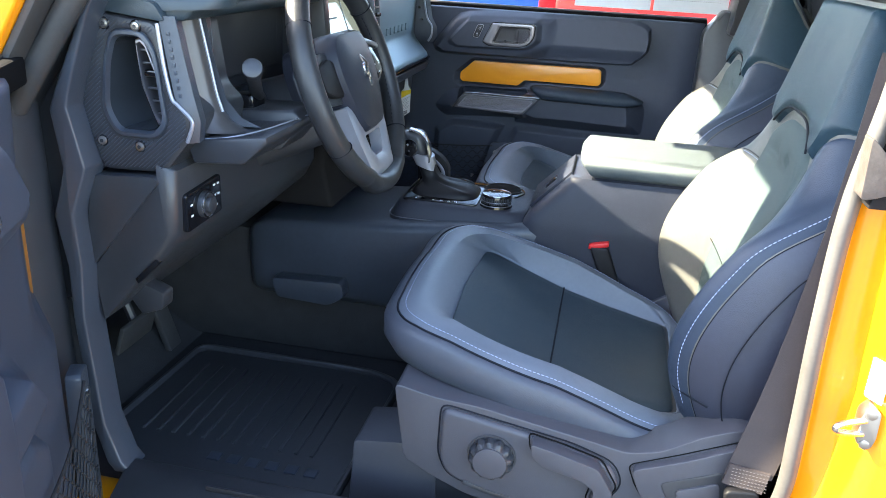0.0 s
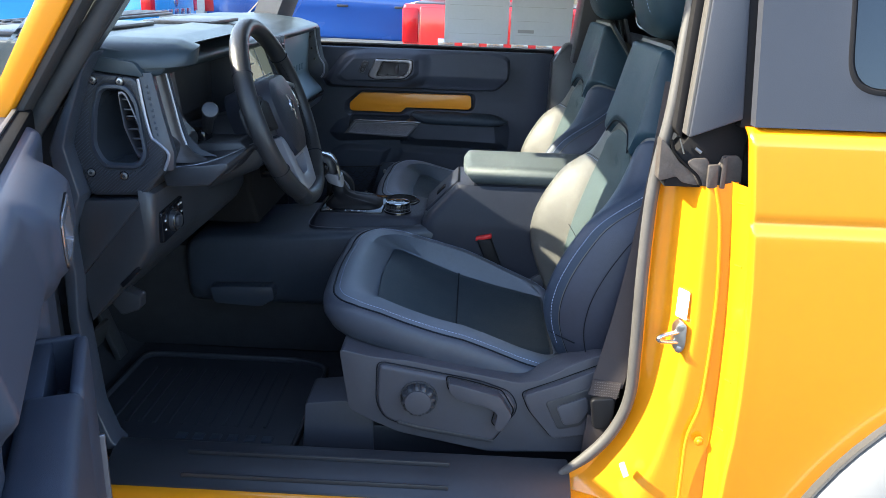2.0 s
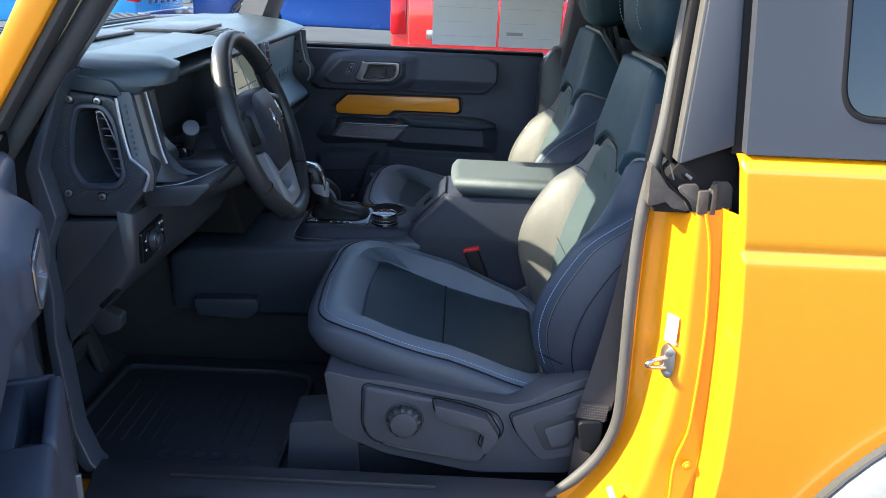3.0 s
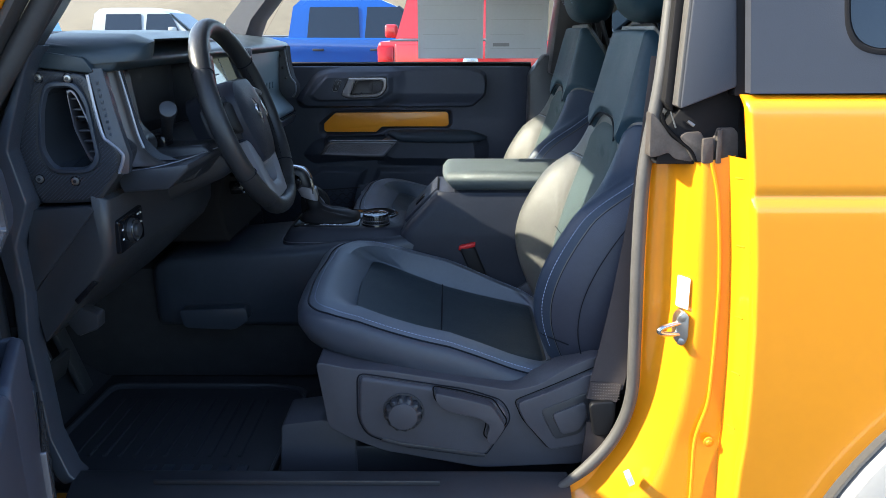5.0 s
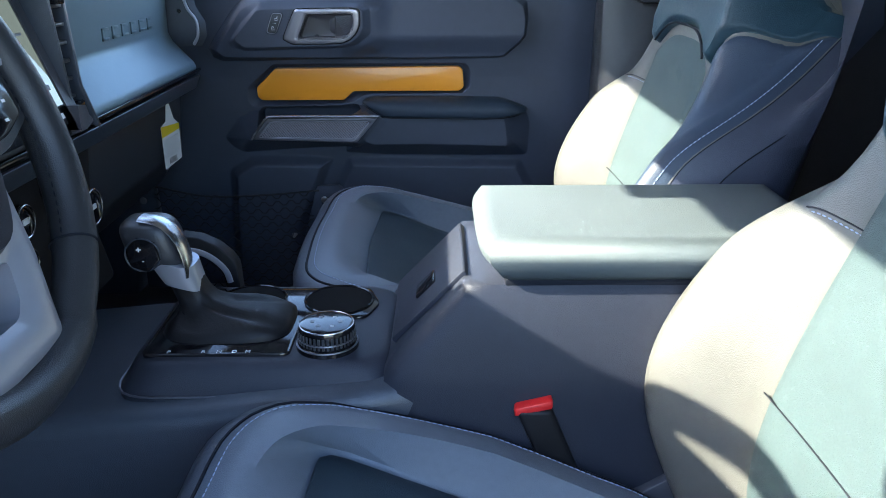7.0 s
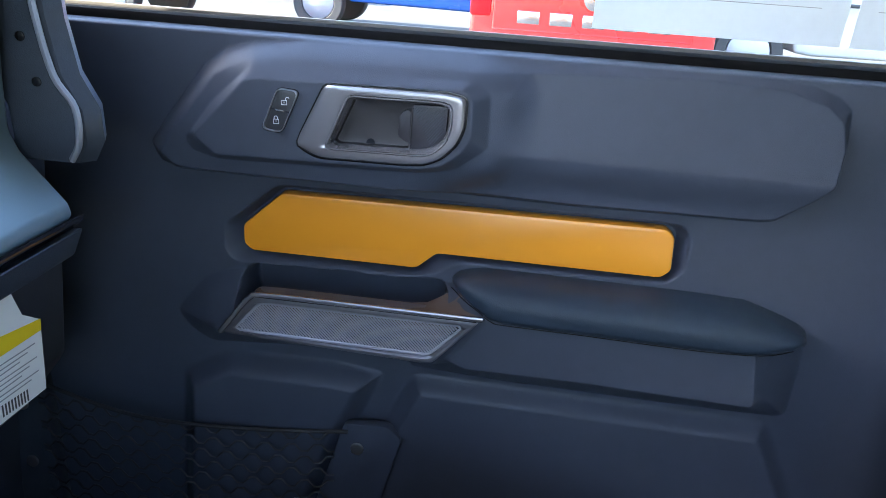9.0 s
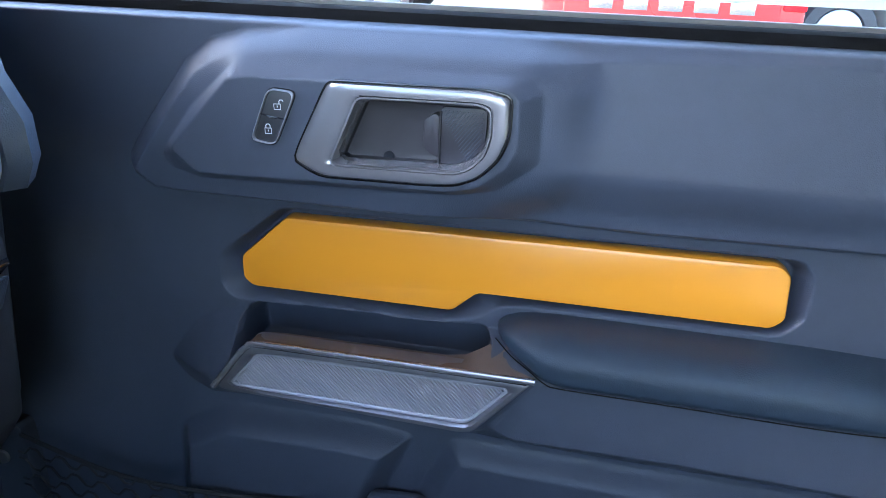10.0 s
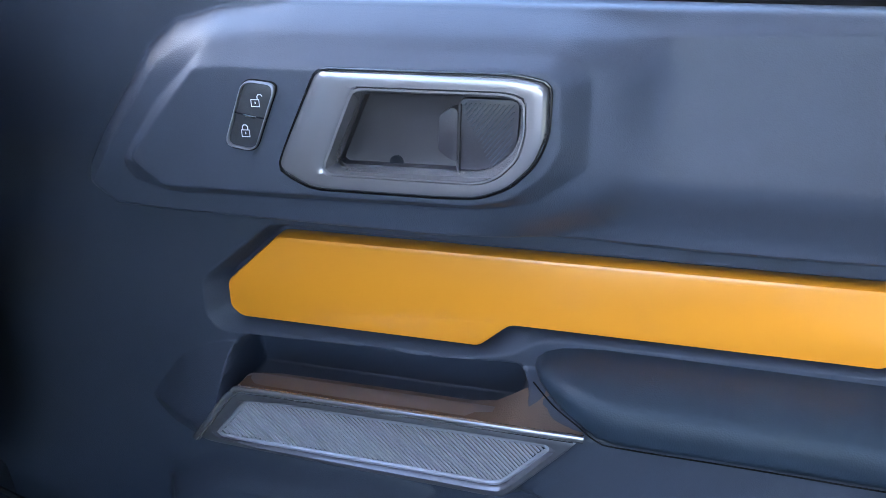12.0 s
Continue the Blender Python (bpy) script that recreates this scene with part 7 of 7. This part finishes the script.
def vehicle(name, label, paint, m, pickup=True):
    """A parked vehicle that faces +x of its own frame; its middle on the ground is the origin of m."""
    v = thing(name, (0, 0, 0), label, "car", group="parked vehicles")
    L, Wd, belt, roof = 2.85, 0.98, 1.12, 1.88
    nose, tail = L, -L
    side = [(tail, 0.55), (tail + 0.02, 1.22 if pickup else 1.15), (nose - 1.35, 1.20), (nose - 0.12, 1.10), (nose, 0.85), (nose - 0.03, 0.48), (nose - 0.35, 0.45)]
    for cx in (1.75, -1.75):
        side += [(cx + 0.50 * math.cos(a), 0.42 + 0.50 * math.sin(a)) for a in np.linspace(0.05, math.pi - 0.05, 11)] + ([(cx - 0.7, 0.42)] if cx > 0 else [])
    side += [(tail + 0.4, 0.42)]
    part("body", prism(side, "y", -Wd, Wd, 0.04, 3), paint, v)
    c0, c1 = (nose - 1.15, -0.95 if pickup else tail + 0.10)
    cabin = []
    for z, x0, x1, hw in ((1.10, c1, c0, 0.95), (1.22, c1 + 0.02, c0 - 0.14, 0.92), (1.74, c1 + 0.10, c0 - 0.72, 0.76), (1.85, c1 + 0.22, c0 - 0.98, 0.70), (roof, c1 + 0.4, c0 - 1.2, 0.60)):
        cabin.append([(x0, -hw, z), (x1, -hw, z), (x1 + 0.04, 0, z), (x1, hw, z), (x0, hw, z), (x0 - 0.03, 0, z)])
    part("cabin", loft(cabin), paint, v)
    def pane(x0, x1, sg):
        yb, yt = sg * 0.945, sg * 0.775
        return loft([[(x0, yb, 1.15), (x1, yb, 1.15), (x1 - (0.34 if x1 > 1 else 0.03), yt, 1.73), (x0 + 0.05, yt, 1.73)], [(x0, yb + sg * 0.012, 1.15), (x1, yb + sg * 0.012, 1.15), (x1 - (0.34 if x1 > 1 else 0.03), yt + sg * 0.012, 1.73), (x0 + 0.05, yt + sg * 0.012, 1.73)]])
    wins = ((0.42, 1.38), (-0.60, 0.34)) if pickup else ((0.45, 1.38), (-0.65, 0.36), (-2.3, -0.75))
    for sg in (-1, 1):
        for x0, x1 in wins:
            part("side_window", pane(x0, x1, sg), M_TINT, v)
            part("door_handle", box(x0 + 0.10, x0 + 0.30, sg * 0.985 - 0.02, sg * 0.985 + 0.02, 0.98, 1.02, 0.01), M_DARK, v)
        mir = part("side_mirror", box(1.10, 1.26, sg * 1.12 - 0.10, sg * 1.12 + 0.10, 1.22, 1.42, 0.04, 3), paint, v)
        part("mirror_arm", box(1.14, 1.22, sg * 0.98 - 0.08, sg * 0.98 + 0.08, 1.24, 1.30, 0.01), M_DARK, mir)
        part("tail_lamp", box(tail - 0.012, tail + 0.16, sg * 0.90 - 0.085, sg * 0.90 + 0.085, 0.82, 1.18, 0.02), M_TAIL, v)
        part("head_lamp", box(nose - 0.22, nose - 0.02, sg * 0.80 - 0.17, sg * 0.80 + 0.17, 0.84, 1.02, 0.02), M_LEGEND, v)
        for cx in (1.75, -1.75):
            w = part("wheel", loft([[(cx + r * math.cos(a), sg * y, 0.40 + r * math.sin(a)) for a in np.linspace(0, 2 * math.pi, 37)[:-1]] for y, r in ((0.72, 0.30), (0.72, 0.38), (0.75, 0.40), (0.93, 0.40), (0.96, 0.38), (0.955, 0.27), (0.92, 0.25))]), M_RUBBER, v)
            part("rim", disc((cx, sg * 0.90, 0.40), (0, sg, 0), 0.25, 0.04, 24, 0.01), M_SILVER, w)
    part("windshield", loft([[(c0 - 0.10, -0.84, 1.26), (c0 - 0.10, 0.84, 1.26), (c0 - 0.70, 0.70, 1.74), (c0 - 0.70, -0.70, 1.74)], [(c0 - 0.07, -0.84, 1.28), (c0 - 0.07, 0.84, 1.28), (c0 - 0.67, 0.70, 1.76), (c0 - 0.67, -0.70, 1.76)]]), M_TINT, v)
    part("rear_bumper", box(tail - 0.10, tail + 0.10, -0.95, 0.95, 0.48, 0.68, 0.03, 3), M_CHROME if pickup else paint, v)
    part("front_bumper", box(nose - 0.12, nose + 0.06, -0.95, 0.95, 0.46, 0.66, 0.03, 3), M_DARK, v)
    if pickup:
        tgp = part("tailgate", box(tail - 0.015, tail + 0.03, -0.80, 0.80, 0.72, 1.20, 0.02, 3), paint, v)
        part("tailgate_badge", disc((tail - 0.013, 0, 1.00), (-1, 0, 0), 0.085, 0.015, 32, 0.004), M_CHROME, tgp)
        part("embossed_bar", join(*[box(tail - 0.022, tail - 0.01, -0.62 + 0.26 * k, -0.44 + 0.26 * k, 0.78, 0.88, 0.008) for k in range(5)]), M_CHROME, tgp)
        part("bed_cover", box(tail + 0.06, -1.0, -0.86, 0.86, 1.19, 1.235, 0.01), M_DARK, v)
    v.matrix_basis = m
    return v


vehicle("pickup_truck", "deep blue crew cab pickup parked across the lane", M_BLUE, pose(-1.55, 14.25, 0))
vehicle("pickup_truck", "red pickup parked with its tailgate towards the lane", M_REDCAR, pose(0.60, 10.35, 0, 0, 0, 90))
# added truck: its colour stands in for sky reflected on the blue pickup
vehicle("pickup_truck", "added light blue pickup standing in for sky reflection on the blue one", M_CYAN, pose(-7.5, 12.6, 0, 0, 0, 178))
vehicle("pickup_truck", "pale white pickup parked at the far side of the lot", M_WHITECAR, pose(-7.6, 20.0, 0, 0, 0, 0))
vehicle("parked_suv", "white car parked beside the red pickup", M_WHITECAR, pose(4.3, 11.6, 0, 0, 0, 182), False)
hx = np.linspace(-110, 110, 80)
part_h = loft([[(x, 70 + 6 * math.sin(x * 0.05), -0.1), (x, 76, 4.5 + 1.2 * math.sin(x * 0.07 + 1) + 0.8 * math.sin(x * 0.19)), (x, 110, 11.0 + 2.5 * math.sin(x * 0.04)), (x, 112, -0.1)] for x in hx])
tagged(part("hills", part_h, M_HILL), "dry tan hills behind the lot", "hills", kind="structure")
